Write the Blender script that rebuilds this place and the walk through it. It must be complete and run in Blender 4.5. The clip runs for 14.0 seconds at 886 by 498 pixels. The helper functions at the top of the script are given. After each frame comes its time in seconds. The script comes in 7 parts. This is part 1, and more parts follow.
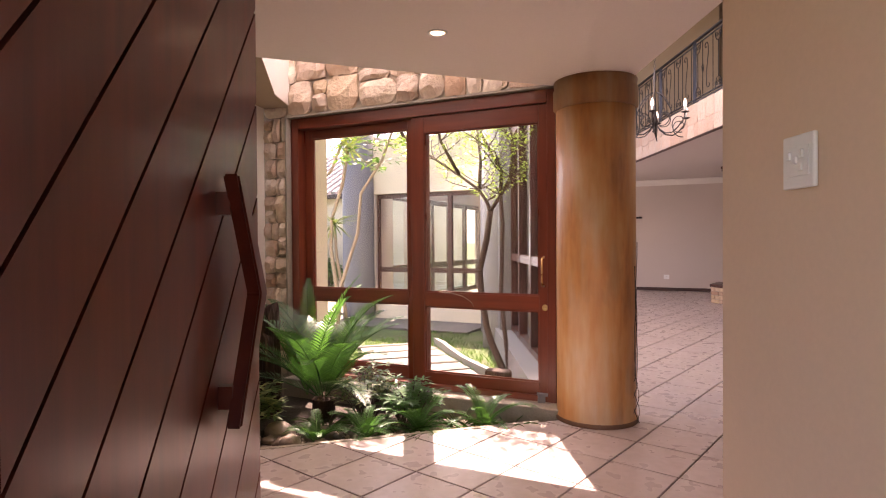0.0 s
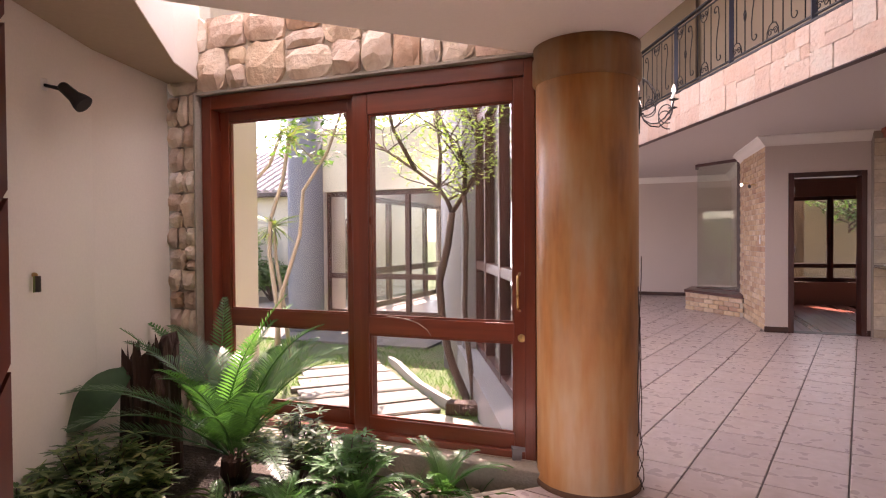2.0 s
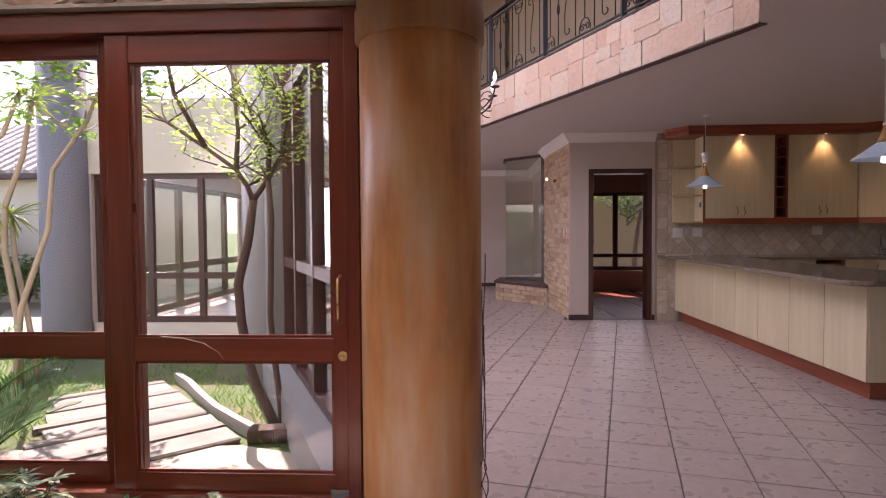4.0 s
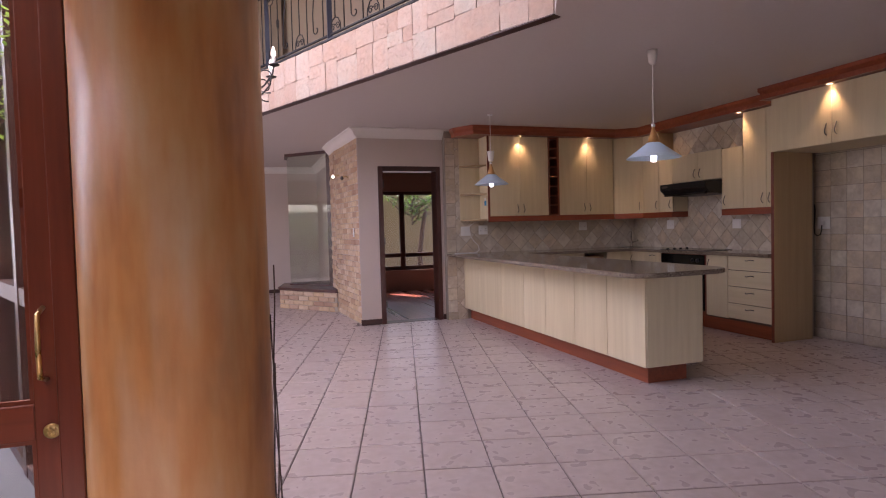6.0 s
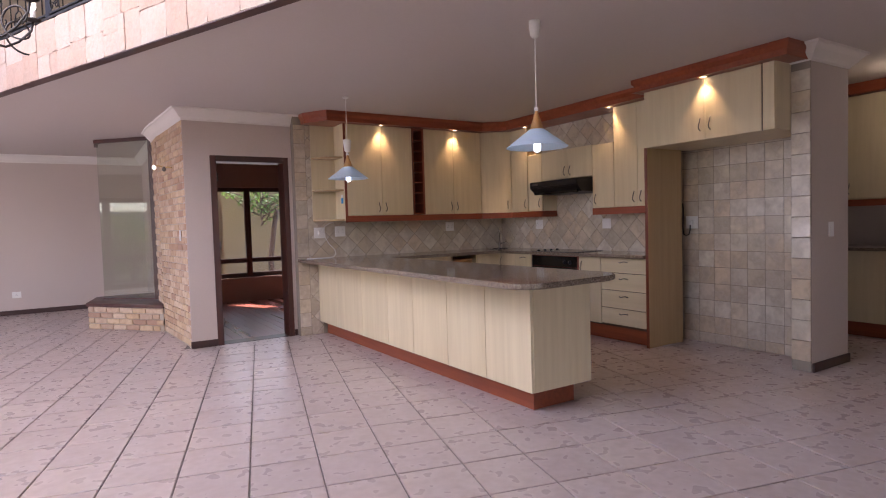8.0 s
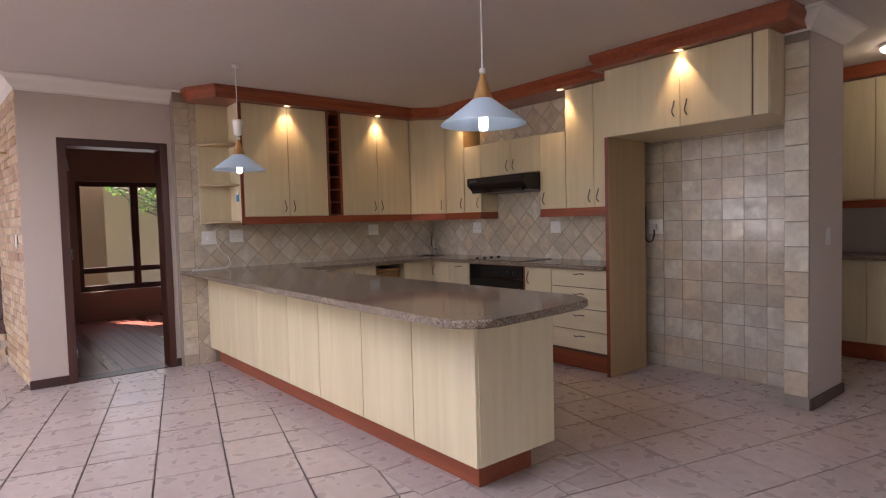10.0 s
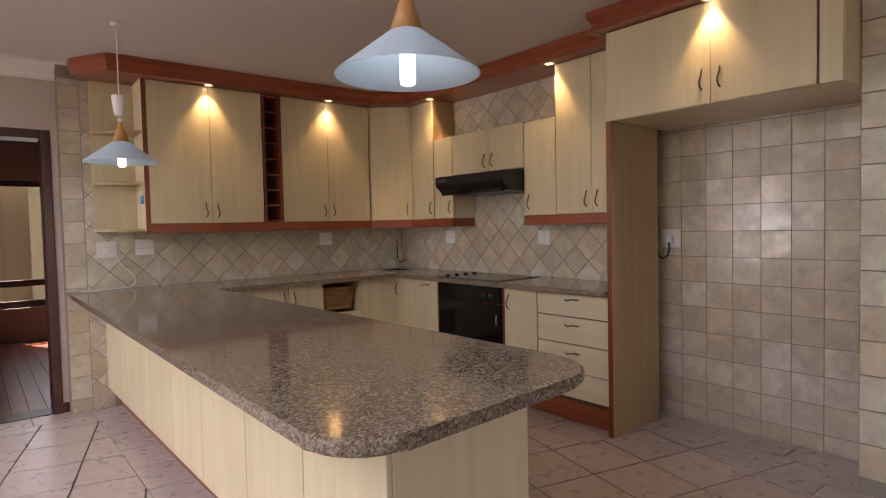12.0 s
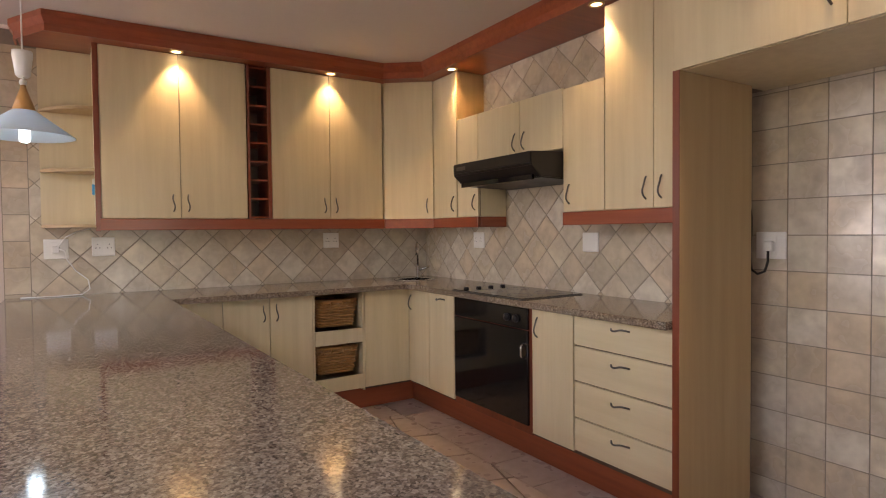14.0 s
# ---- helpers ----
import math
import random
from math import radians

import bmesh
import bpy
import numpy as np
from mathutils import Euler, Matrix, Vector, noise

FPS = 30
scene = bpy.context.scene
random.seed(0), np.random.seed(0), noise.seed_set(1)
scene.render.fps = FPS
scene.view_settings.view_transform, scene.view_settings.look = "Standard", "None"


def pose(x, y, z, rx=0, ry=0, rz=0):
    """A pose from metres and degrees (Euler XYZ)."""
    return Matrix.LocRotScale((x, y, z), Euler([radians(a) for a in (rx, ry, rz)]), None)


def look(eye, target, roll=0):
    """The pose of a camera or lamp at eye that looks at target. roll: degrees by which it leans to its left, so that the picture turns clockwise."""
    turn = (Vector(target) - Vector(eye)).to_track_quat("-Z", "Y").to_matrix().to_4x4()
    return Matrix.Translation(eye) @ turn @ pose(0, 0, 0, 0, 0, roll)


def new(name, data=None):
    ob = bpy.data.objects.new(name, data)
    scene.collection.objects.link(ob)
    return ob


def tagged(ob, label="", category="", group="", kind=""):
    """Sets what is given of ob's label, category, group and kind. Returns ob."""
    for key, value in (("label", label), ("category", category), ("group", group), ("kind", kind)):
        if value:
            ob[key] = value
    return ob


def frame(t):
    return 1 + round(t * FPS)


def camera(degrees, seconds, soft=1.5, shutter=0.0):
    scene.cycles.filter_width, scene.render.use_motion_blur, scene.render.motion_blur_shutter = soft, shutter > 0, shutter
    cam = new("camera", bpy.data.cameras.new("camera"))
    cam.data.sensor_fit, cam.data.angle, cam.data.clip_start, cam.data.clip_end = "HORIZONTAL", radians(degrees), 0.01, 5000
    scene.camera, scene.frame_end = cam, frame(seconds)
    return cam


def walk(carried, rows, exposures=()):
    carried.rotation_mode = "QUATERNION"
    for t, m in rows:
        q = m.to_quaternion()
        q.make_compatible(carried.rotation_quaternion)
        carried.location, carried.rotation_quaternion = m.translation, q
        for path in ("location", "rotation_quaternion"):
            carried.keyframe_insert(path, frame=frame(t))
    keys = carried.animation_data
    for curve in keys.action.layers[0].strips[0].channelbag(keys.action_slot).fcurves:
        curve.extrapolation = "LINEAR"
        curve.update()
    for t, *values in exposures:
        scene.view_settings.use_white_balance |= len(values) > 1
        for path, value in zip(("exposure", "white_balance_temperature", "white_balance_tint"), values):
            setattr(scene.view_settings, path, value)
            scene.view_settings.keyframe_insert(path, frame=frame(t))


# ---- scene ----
cam = camera(74.7, 14.0, soft=1.1)
PATH = [
    (0, (0.301, 0.485, 1.174), (-0.544, 2.298, 1.149), -0.4),
    (0.5, (0.182, 0.729, 1.188), (-0.67, 2.538, 1.159), -0.3),
    (1, (0.073, 0.945, 1.199), (-0.772, 2.757, 1.171), -0.3),
    (1.5, (0.018, 1.157, 1.222), (-0.793, 2.985, 1.191), -0.3),
    (2, (-0.012, 1.346, 1.249), (-0.738, 3.21, 1.217), -0.4),
    (2.2, (-0.028, 1.384, 1.272), (-0.708, 3.265, 1.232), -0.5),
    (4.3, (-0.207, 1.994, 1.254), (-0.202, 3.993, 1.192), -0.7),
    (4.5, (-0.204, 2.029, 1.249), (-0.135, 4.027, 1.191), -1.0),
    (5, (-0.232, 2.171, 1.253), (0.036, 4.152, 1.189), -1.2),
    (5.5, (-0.231, 2.333, 1.252), (0.221, 4.28, 1.182), -1.3),
    (6, (-0.209, 2.516, 1.262), (0.427, 4.411, 1.187), -1.5),
    (6.5, (-0.161, 2.697, 1.272), (0.613, 4.54, 1.192), -1.6),
    (7, (-0.076, 2.903, 1.27), (0.814, 4.692, 1.185), -1.6),
    (7.5, (0.048, 3.113, 1.271), (1.033, 4.852, 1.182), -1.7),
    (8, (0.181, 3.329, 1.269), (1.244, 5.02, 1.181), -1.7),
    (8.5, (0.33, 3.571, 1.279), (1.464, 5.216, 1.189), -1.7),
    (9, (0.493, 3.778, 1.275), (1.688, 5.379, 1.183), -1.7),
    (9.2, (0.563, 3.866, 1.279), (1.777, 5.453, 1.183), -1.7),
    (11.5, (1.546, 4.77, 1.32), (2.817, 6.311, 1.232), -1.4),
    (12, (1.798, 4.92, 1.329), (3.063, 6.467, 1.247), -1.3),
    (12.5, (2.046, 5.087, 1.319), (3.305, 6.639, 1.247), -1.3),
    (13, (2.279, 5.242, 1.306), (3.51, 6.817, 1.24), -1.1),
    (13.5, (2.507, 5.388, 1.305), (3.681, 7.006, 1.244), -0.9),
    (14, (2.733, 5.494, 1.284), (3.794, 7.188, 1.225), -0.6),
]
walk(cam, [(t, look(eye, target, roll)) for t, eye, target, roll in PATH], [(0.0, 2.42, 7900, 40), (2.0, 2.32, 7350, 40), (4.5, 1.88, 6900, 39), (5.5, 2.05, 6800, 40), (6.5, 2.4, 6500, 36), (7.5, 2.6, 6450, 33), (9.0, 2.72, 6500, 29), (11.5, 2.78, 7000, 23), (13.0, 3.05, 7250, 24), (14.0, 3.28, 7300, 24)])

# ---- world, sun, daylight at the openings, added fill lamps, exposure ----
SUN_EL, SUN_AZ = 55.0, -27.0  # azimuth from +y, towards +x
world = bpy.data.worlds.new("world")
scene.world = world
world.use_nodes = True
wn = world.node_tree.nodes
sky = wn.new("ShaderNodeTexSky")
sky.sky_type, sky.sun_disc = "NISHITA", False
sky.sun_elevation, sky.sun_rotation = radians(SUN_EL), radians(SUN_AZ)
world.node_tree.links.new(sky.outputs[0], wn["Background"].inputs[0])
wn["Background"].inputs[1].default_value = 0.15
scene.view_settings.exposure = 2.2

sun = new("sun", bpy.data.lights.new("sun", "SUN"))
sun.data.energy, sun.data.angle, sun.data.color = 5.0, radians(0.5), (1.0, 0.95, 0.87)
_az, _el = radians(SUN_AZ), radians(SUN_EL)
sun.matrix_world = look((math.sin(_az) * math.cos(_el), math.cos(_az) * math.cos(_el), math.sin(_el)), (0, 0, 0))


def area(name, eye, target, w, h, watts, colour=(0.93, 0.96, 1.0)):
    lamp = new(name, bpy.data.lights.new(name, "AREA"))
    lamp.data.shape, lamp.data.size, lamp.data.size_y = "RECTANGLE", w, h
    lamp.data.energy, lamp.data.color = watts, colour
    lamp.matrix_world = look(eye, target)
    return lamp


def spot(name, eye, target, watts, degrees, colour, blend=0.6, size=0.03):
    lamp = new(name, bpy.data.lights.new(name, "SPOT"))
    lamp.data.energy, lamp.data.color = watts, colour
    lamp.data.spot_size, lamp.data.spot_blend, lamp.data.shadow_soft_size = radians(degrees), blend, size
    lamp.matrix_world = look(eye, target)
    return lamp


def point(name, eye, watts, colour, size=0.03):
    lamp = new(name, bpy.data.lights.new(name, "POINT"))
    lamp.data.energy, lamp.data.color, lamp.data.shadow_soft_size = watts, colour, size
    lamp.location = eye
    return lamp


# added fill at unseen dining room doors; the sky's light in the glazed gallery front
area("fill_dining", (3.35, 1.62, 0.85), (4.1, 5.0, -0.5), 1.7, 1.4, 1.6)
area("daylight_gallery", (-1.62, 7.0, 3.1), (0.2, 7.6, 0.0), 4.4, 3.6, 40)
area("daylight_skylight", (-2.0, 3.92, 3.28), (-2.1, 3.7, 0), 1.5, 0.6, 5.2)
area("daylight_lounge", (-4.9, 10.35, 1.2), (0, 11.5, 1.4), 1.2, 1.6, 16)
area("daylight_study", (2.95, 13.76, 1.25), (2.6, 11.5, 0.2), 1.7, 1.4, 0.9)
# added lamp behind the landing wall, where no window opens
area("fill_landing", (3.6, 11.0, 4.6), (1.0, 8.5, 4.0), 1.5, 1.2, 4)

# ---- materials ----
def base_mat(name, rough=0.6, metal=0.0):
    m = bpy.data.materials.new(name)
    m.use_nodes = True
    b = m.node_tree.nodes["Principled BSDF"]
    b.inputs["Roughness"].default_value = rough
    b.inputs["Metallic"].default_value = metal
    return m, m.node_tree, b


def mapped(nt, scale, seed=True):
    """World position in metres, stretched, and shifted from object to object."""
    geo, info, mp = nt.nodes.new("ShaderNodeNewGeometry"), nt.nodes.new("ShaderNodeObjectInfo"), nt.nodes.new("ShaderNodeMapping")
    mp.inputs["Scale"].default_value = scale
    if seed:
        add = nt.nodes.new("ShaderNodeVectorMath")
        mul = nt.nodes.new("ShaderNodeMath")
        mul.operation, mul.inputs[1].default_value = "MULTIPLY", 37.0
        nt.links.new(info.outputs["Random"], mul.inputs[0])
        nt.links.new(geo.outputs["Position"], add.inputs[0])
        nt.links.new(mul.outputs[0], add.inputs[1])
        nt.links.new(add.outputs[0], mp.inputs["Vector"])
    else:
        nt.links.new(geo.outputs["Position"], mp.inputs["Vector"])
    return mp.outputs[0]


def noise_of(nt, vec, scale, detail=4.0, rough=0.55):
    n = nt.nodes.new("ShaderNodeTexNoise")
    n.inputs["Scale"].default_value, n.inputs["Detail"].default_value, n.inputs["Roughness"].default_value = scale, detail, rough
    nt.links.new(vec, n.inputs["Vector"])
    return n.outputs["Fac"]


def ramp(nt, fac, stops):
    r = nt.nodes.new("ShaderNodeValToRGB")
    els = r.color_ramp.elements
    while len(els) < len(stops):
        els.new(0.5)
    for e, (p, c) in zip(els, stops):
        e.position, e.color = p, (*c, 1)
    nt.links.new(fac, r.inputs[0])
    return r.outputs[0]


def mix(nt, fac, a, b, kind="MIX"):
    m = nt.nodes.new("ShaderNodeMix")
    m.data_type, m.blend_type = "RGBA", kind
    for sock, v in ((m.inputs[0], fac), (m.inputs[6], a), (m.inputs[7], b)):
        if isinstance(v, (int, float)):
            sock.default_value = v
        elif isinstance(v, tuple):
            sock.default_value = (*v, 1)
        else:
            nt.links.new(v, sock)
    return m.outputs[2]


def bump(nt, b, height, strength=0.3, dist=0.01):
    n = nt.nodes.new("ShaderNodeBump")
    n.inputs["Strength"].default_value, n.inputs["Distance"].default_value = strength, dist
    nt.links.new(height, n.inputs["Height"])
    nt.links.new(n.outputs[0], b.inputs["Normal"])


def tone(c, k):
    return tuple(min(1.0, v * k) for v in c)


def surface(name, c, rough=0.6, vary=0.12, big=1.3, fine=40.0, relief=0.15, metal=0.0, dist=0.004, rvary=0.1, per_object=0.0, stretch=(1, 1, 1)):
    """A plain worked surface: broad stains, fine grain, uneven gloss."""
    m, nt, b = base_mat(name, rough, metal)
    v = mapped(nt, stretch, seed=False)
    n1, n2 = noise_of(nt, v, big, 5), noise_of(nt, v, fine, 3)
    col = ramp(nt, n1, [(0.3, tone(c, 1 - vary)), (0.7, tone(c, 1 + vary * 0.6))])
    col = mix(nt, 0.35, col, ramp(nt, n2, [(0.3, tone(c, 1 - vary)), (0.7, tone(c, 1 + vary))]))
    if per_object:
        info = nt.nodes.new("ShaderNodeObjectInfo")
        col = mix(nt, 1.0, col, ramp(nt, info.outputs["Random"], [(0.0, (1 - per_object,) * 3), (1.0, (1.0, 1.0, 1.0))]), "MULTIPLY")
    nt.links.new(col, b.inputs["Base Color"])
    r = ramp(nt, n1, [(0.2, (max(0.03, rough - rvary),) * 3), (0.8, (min(1, rough + rvary),) * 3)])
    nt.links.new(r, b.inputs["Roughness"])
    if relief:
        bump(nt, b, n2, relief, dist)
    return m


def timber(name, dark, light, rough=0.4, axis=2, grain=26.0, relief=0.08, per_object=0.1, coat=0.0):
    """Wood with its grain along one axis."""
    m, nt, b = base_mat(name, rough)
    s = [1.0, 1.0, 1.0]
    s[axis] = 0.06
    v = mapped(nt, s)
    n1, n2 = noise_of(nt, v, grain, 6, 0.6), noise_of(nt, v, 3.0, 3)
    col = ramp(nt, n1, [(0.32, dark), (0.68, light)])
    col = mix(nt, 0.45, col, ramp(nt, n2, [(0.3, dark), (0.7, light)]))
    info = nt.nodes.new("ShaderNodeObjectInfo")
    col = mix(nt, 1.0, col, ramp(nt, info.outputs["Random"], [(0.0, (1 - per_object,) * 3), (1.0, (1.0, 1.0, 1.0))]), "MULTIPLY")
    nt.links.new(col, b.inputs["Base Color"])
    nt.links.new(ramp(nt, n2, [(0.2, (rough - 0.08,) * 3), (0.8, (rough + 0.1,) * 3)]), b.inputs["Roughness"])
    b.inputs["Coat Weight"].default_value = coat
    b.inputs["Coat Roughness"].default_value = 0.18
    bump(nt, b, n1, relief, 0.003)
    return m


def pieces(name, colours, rough, mottle=9.0, fine=60.0, relief=0.2, dist=0.004, stain=(0.6, 0.55, 0.5), amount=0.35, detail=5.0, soft=(0.38, 0.68), gloss=0.12):
    """Tiles, stones and bricks: a colour of its own for every piece, mottled within."""
    m, nt, b = base_mat(name, rough)
    info = nt.nodes.new("ShaderNodeObjectInfo")
    geo = nt.nodes.new("ShaderNodeNewGeometry")
    add = nt.nodes.new("ShaderNodeMath")
    add.operation = "ADD"
    nt.links.new(info.outputs["Random"], add.inputs[0])
    nt.links.new(geo.outputs["Random Per Island"], add.inputs[1])
    fr = nt.nodes.new("ShaderNodeMath")
    fr.operation = "FRACT"
    nt.links.new(add.outputs[0], fr.inputs[0])
    k = len(colours)
    col = ramp(nt, fr.outputs[0], [(i / max(1, k - 1), c) for i, c in enumerate(colours)])
    v = mapped(nt, (1, 1, 1))
    n1, n2 = noise_of(nt, v, mottle, detail, 0.55), noise_of(nt, v, fine, 4)
    col = mix(nt, ramp(nt, n1, [(soft[0], (0, 0, 0)), (soft[1], (amount,) * 3)]), col, stain)
    col = mix(nt, 0.25, col, mix(nt, 1.0, col, ramp(nt, n2, [(0.3, (0.55,) * 3), (0.7, (1, 1, 1))]), "MULTIPLY"))
    nt.links.new(col, b.inputs["Base Color"])
    nt.links.new(ramp(nt, n1, [(0.25, (max(0.05, rough - gloss),) * 3), (0.75, (min(1.0, rough + gloss),) * 3)]), b.inputs["Roughness"])
    bump(nt, b, mix(nt, 0.4, n1, n2), relief, dist)
    return m


def glowing(name, colour, strength):
    m, nt, b = base_mat(name, 0.4)
    b.inputs["Base Color"].default_value = (*colour, 1)
    b.inputs["Emission Color"].default_value = (*colour, 1)
    b.inputs["Emission Strength"].default_value = strength
    return m


PLASTER = surface("beige_plaster", (0.56, 0.475, 0.425), 0.75, 0.05, 0.8, 60, 0.12, dist=0.002)
PLASTER_PALE = surface("pale_plaster", (0.72, 0.67, 0.60), 0.8, 0.06, 0.9, 70, 0.3, dist=0.003)
# cream plaster darkened in its colour, as shade on the wall outside
CREAM_SHADED = surface("shaded_cream_plaster", (0.22, 0.17, 0.10), 0.85, 0.12, 1.2, 30, 0.3)
# plaster made warmer and lighter: warm light painted into its colour
ENTRANCE_LIT = surface("warm_lit_plaster", (0.70, 0.51, 0.37), 0.7, 0.05, 0.8, 60, 0.12, dist=0.002)
ADDED_PORCH_BRICK = surface("added_porch_terracotta", (0.34, 0.17, 0.10), 0.85, 0.2, 5, 40, 0.4)
# wall colour darkened to paint the shade of the unlit study
STUDY_SHADED = surface("shaded_study_plaster", (0.30, 0.215, 0.17), 0.75, 0.06, 0.8, 60, 0.12, dist=0.002)
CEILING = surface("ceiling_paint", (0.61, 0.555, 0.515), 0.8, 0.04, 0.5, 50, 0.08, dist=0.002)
# ceiling paint lightened, with the hall's bounced light put into the colour
CEILING_LIT = surface("lit_ceiling_paint", (0.82, 0.75, 0.69), 0.8, 0.04, 0.5, 50, 0.08, dist=0.002)
LANDING_PAINT = surface("tan_landing_plaster", (0.37, 0.28, 0.20), 0.75, 0.06, 0.8, 60, 0.12, dist=0.002)
TAN_UNDERSIDE = surface("tan_soffit_underside", (0.40, 0.31, 0.22), 0.7, 0.1, 1.0, 40, 0.1)
CORNICE = surface("white_cornice_paint", (0.78, 0.74, 0.69), 0.65, 0.04, 1.5, 50, 0.05)
GREY_PAINT = surface("grey_outdoor_plaster", (0.21, 0.205, 0.215), 0.85, 0.1, 1.4, 30, 0.3)
CREAM_PAINT = surface("cream_outdoor_plaster", (0.74, 0.66, 0.52), 0.85, 0.1, 1.2, 30, 0.3)
GROUT = surface("grey_grout", (0.20, 0.17, 0.16), 0.9, 0.15, 3, 80, 0.3)
GROUT_PALE = surface("pale_grout", (0.28, 0.24, 0.195), 0.9, 0.12, 3, 80, 0.3)
PINK_MORTAR = surface("pinkish_mortar", (0.46, 0.35, 0.28), 0.95, 0.18, 4, 90, 0.6, dist=0.006)
MORTAR = surface("sandy_mortar", (0.44, 0.37, 0.29), 0.95, 0.18, 4, 90, 0.6, dist=0.006)
FLOOR_TILE = pieces("mauve_floor_tile", [(0.53, 0.44, 0.415), (0.56, 0.47, 0.445), (0.51, 0.425, 0.405), (0.575, 0.48, 0.445)], 0.30, 13, 24, 0.05, 0.002, (0.38, 0.28, 0.235), 0.40, 1.2, (0.34, 0.74), 0.05)
WALL_TILE = pieces("stone_look_wall_tile", [(0.72, 0.63, 0.48), (0.54, 0.465, 0.36), (0.75, 0.69, 0.58), (0.63, 0.565, 0.47), (0.69, 0.565, 0.42), (0.59, 0.49, 0.36), (0.74, 0.69, 0.60)], 0.24, 7, 26, 0.12, 0.006, (0.40, 0.325, 0.25), 0.8, 2.5, (0.40, 0.70))
STONE = pieces("sandstone", [(0.62, 0.46, 0.30), (0.72, 0.62, 0.50), (0.50, 0.32, 0.21), (0.76, 0.66, 0.54), (0.60, 0.44, 0.34), (0.55, 0.45, 0.36)], 0.85, 7, 34, 1.0, 0.03, (0.44, 0.27, 0.17), 0.55)
PINK_STONE = pieces("pink_cladding_stone", [(0.49, 0.36, 0.28), (0.55, 0.44, 0.36), (0.46, 0.32, 0.24), (0.53, 0.46, 0.38)], 0.85, 6, 30, 1.0, 0.03, (0.58, 0.36, 0.26), 0.45)
BRICK = pieces("face_brick", [(0.58, 0.41, 0.25), (0.66, 0.50, 0.32), (0.46, 0.29, 0.18), (0.70, 0.56, 0.40), (0.38, 0.22, 0.15)], 0.9, 14, 60, 0.7, 0.008, (0.36, 0.20, 0.13), 0.4)
MAPLE = timber("pale_maple_board", (0.615, 0.51, 0.32), (0.75, 0.64, 0.43), 0.38, 2, 22, 0.04, 0.06)
GOLD_BOARD = timber("golden_brown_board", (0.36, 0.24, 0.115), (0.46, 0.325, 0.17), 0.42, 2, 22, 0.04, 0.06)
MAPLE_Y = timber("pale_maple_board_flat", (0.615, 0.51, 0.32), (0.74, 0.63, 0.42), 0.4, 1, 22, 0.04, 0.06)
CHERRY_X = timber("red_stained_trim", (0.20, 0.040, 0.016), (0.36, 0.085, 0.032), 0.33, 0, 30, 0.05, 0.05, 0.3)
CHERRY_Y = timber("red_stained_trim_y", (0.20, 0.040, 0.016), (0.36, 0.085, 0.032), 0.33, 1, 30, 0.05, 0.05, 0.3)
CHERRY_Z = timber("red_stained_upright", (0.16, 0.032, 0.014), (0.30, 0.07, 0.028), 0.35, 2, 30, 0.05, 0.05, 0.3)
MAHOGANY_Z = timber("red_varnished_hardwood_upright", (0.115, 0.020, 0.010), (0.24, 0.052, 0.022), 0.3, 2, 26, 0.06, 0.1, 0.5)
MAHOGANY_X = timber("red_varnished_hardwood_rail", (0.115, 0.020, 0.010), (0.24, 0.052, 0.022), 0.3, 0, 26, 0.06, 0.1, 0.5)
DARK_WOOD = timber("dark_stained_timber", (0.045, 0.012, 0.008), (0.10, 0.030, 0.020), 0.42, 2, 26, 0.06, 0.1, 0.2)
DARK_WOOD_X = timber("dark_stained_rail", (0.030, 0.011, 0.008), (0.075, 0.030, 0.022), 0.42, 0, 26, 0.06, 0.1, 0.2)
DARK_FLOOR = timber("dark_polished_floor_board", (0.17, 0.045, 0.028), (0.25, 0.072, 0.044), 0.28, 1, 20, 0.05, 0.25, 0.0)
DOOR_WOOD = timber("dark_red_door_board", (0.07, 0.0095, 0.005), (0.16, 0.026, 0.011), 0.33, 2, 24, 0.07, 0.16, 0.3)
OAK = timber("honey_turned_wood", (0.45, 0.22, 0.07), (0.62, 0.34, 0.12), 0.4, 2, 40, 0.05)
BLACK_PLASTIC = surface("black_enamel", (0.006, 0.006, 0.007), 0.38, 0.2, 4, 90, 0.03)
BLACK_GLASS = surface("black_glass", (0.008, 0.008, 0.009), 0.06, 0.1, 3, 50, 0.0)
WHITE_PLASTIC = surface("white_plastic", (0.78, 0.77, 0.74), 0.35, 0.04, 6, 80, 0.02)
IRON = surface("black_wrought_iron", (0.022, 0.020, 0.020), 0.5, 0.25, 20, 120, 0.25, metal=0.6)
BLUE_STEEL = surface("blue_grey_steel_post", (0.032, 0.036, 0.052), 0.4, 0.15, 10, 90, 0.1, metal=0.4)
PEWTER = surface("dark_pewter", (0.15, 0.14, 0.13), 0.4, 0.2, 20, 120, 0.1, metal=0.9)
DARK_PEWTER = surface("dark_forged_pewter", (0.075, 0.068, 0.065), 0.42, 0.2, 20, 120, 0.15, metal=0.8)
CHROME = surface("chrome", (0.75, 0.75, 0.76), 0.12, 0.05, 10, 90, 0.0, metal=1.0, rvary=0.04)
BRASS = surface("worn_brass", (0.62, 0.45, 0.2), 0.32, 0.15, 20, 120, 0.05, metal=1.0)
WICKER = surface("golden_wicker", (0.42, 0.22, 0.08), 0.6, 0.3, 20, 150, 0.4)
# dark brown that paints the shade in door gaps and open cabinet backs
HOLLOW_SHADE = surface("painted_hollow_shade", (0.10, 0.06, 0.04), 0.6, 0.15, 4, 60, 0.1)
SOIL = surface("dark_soil", (0.045, 0.03, 0.02), 0.95, 0.4, 6, 50, 1.0, dist=0.02)
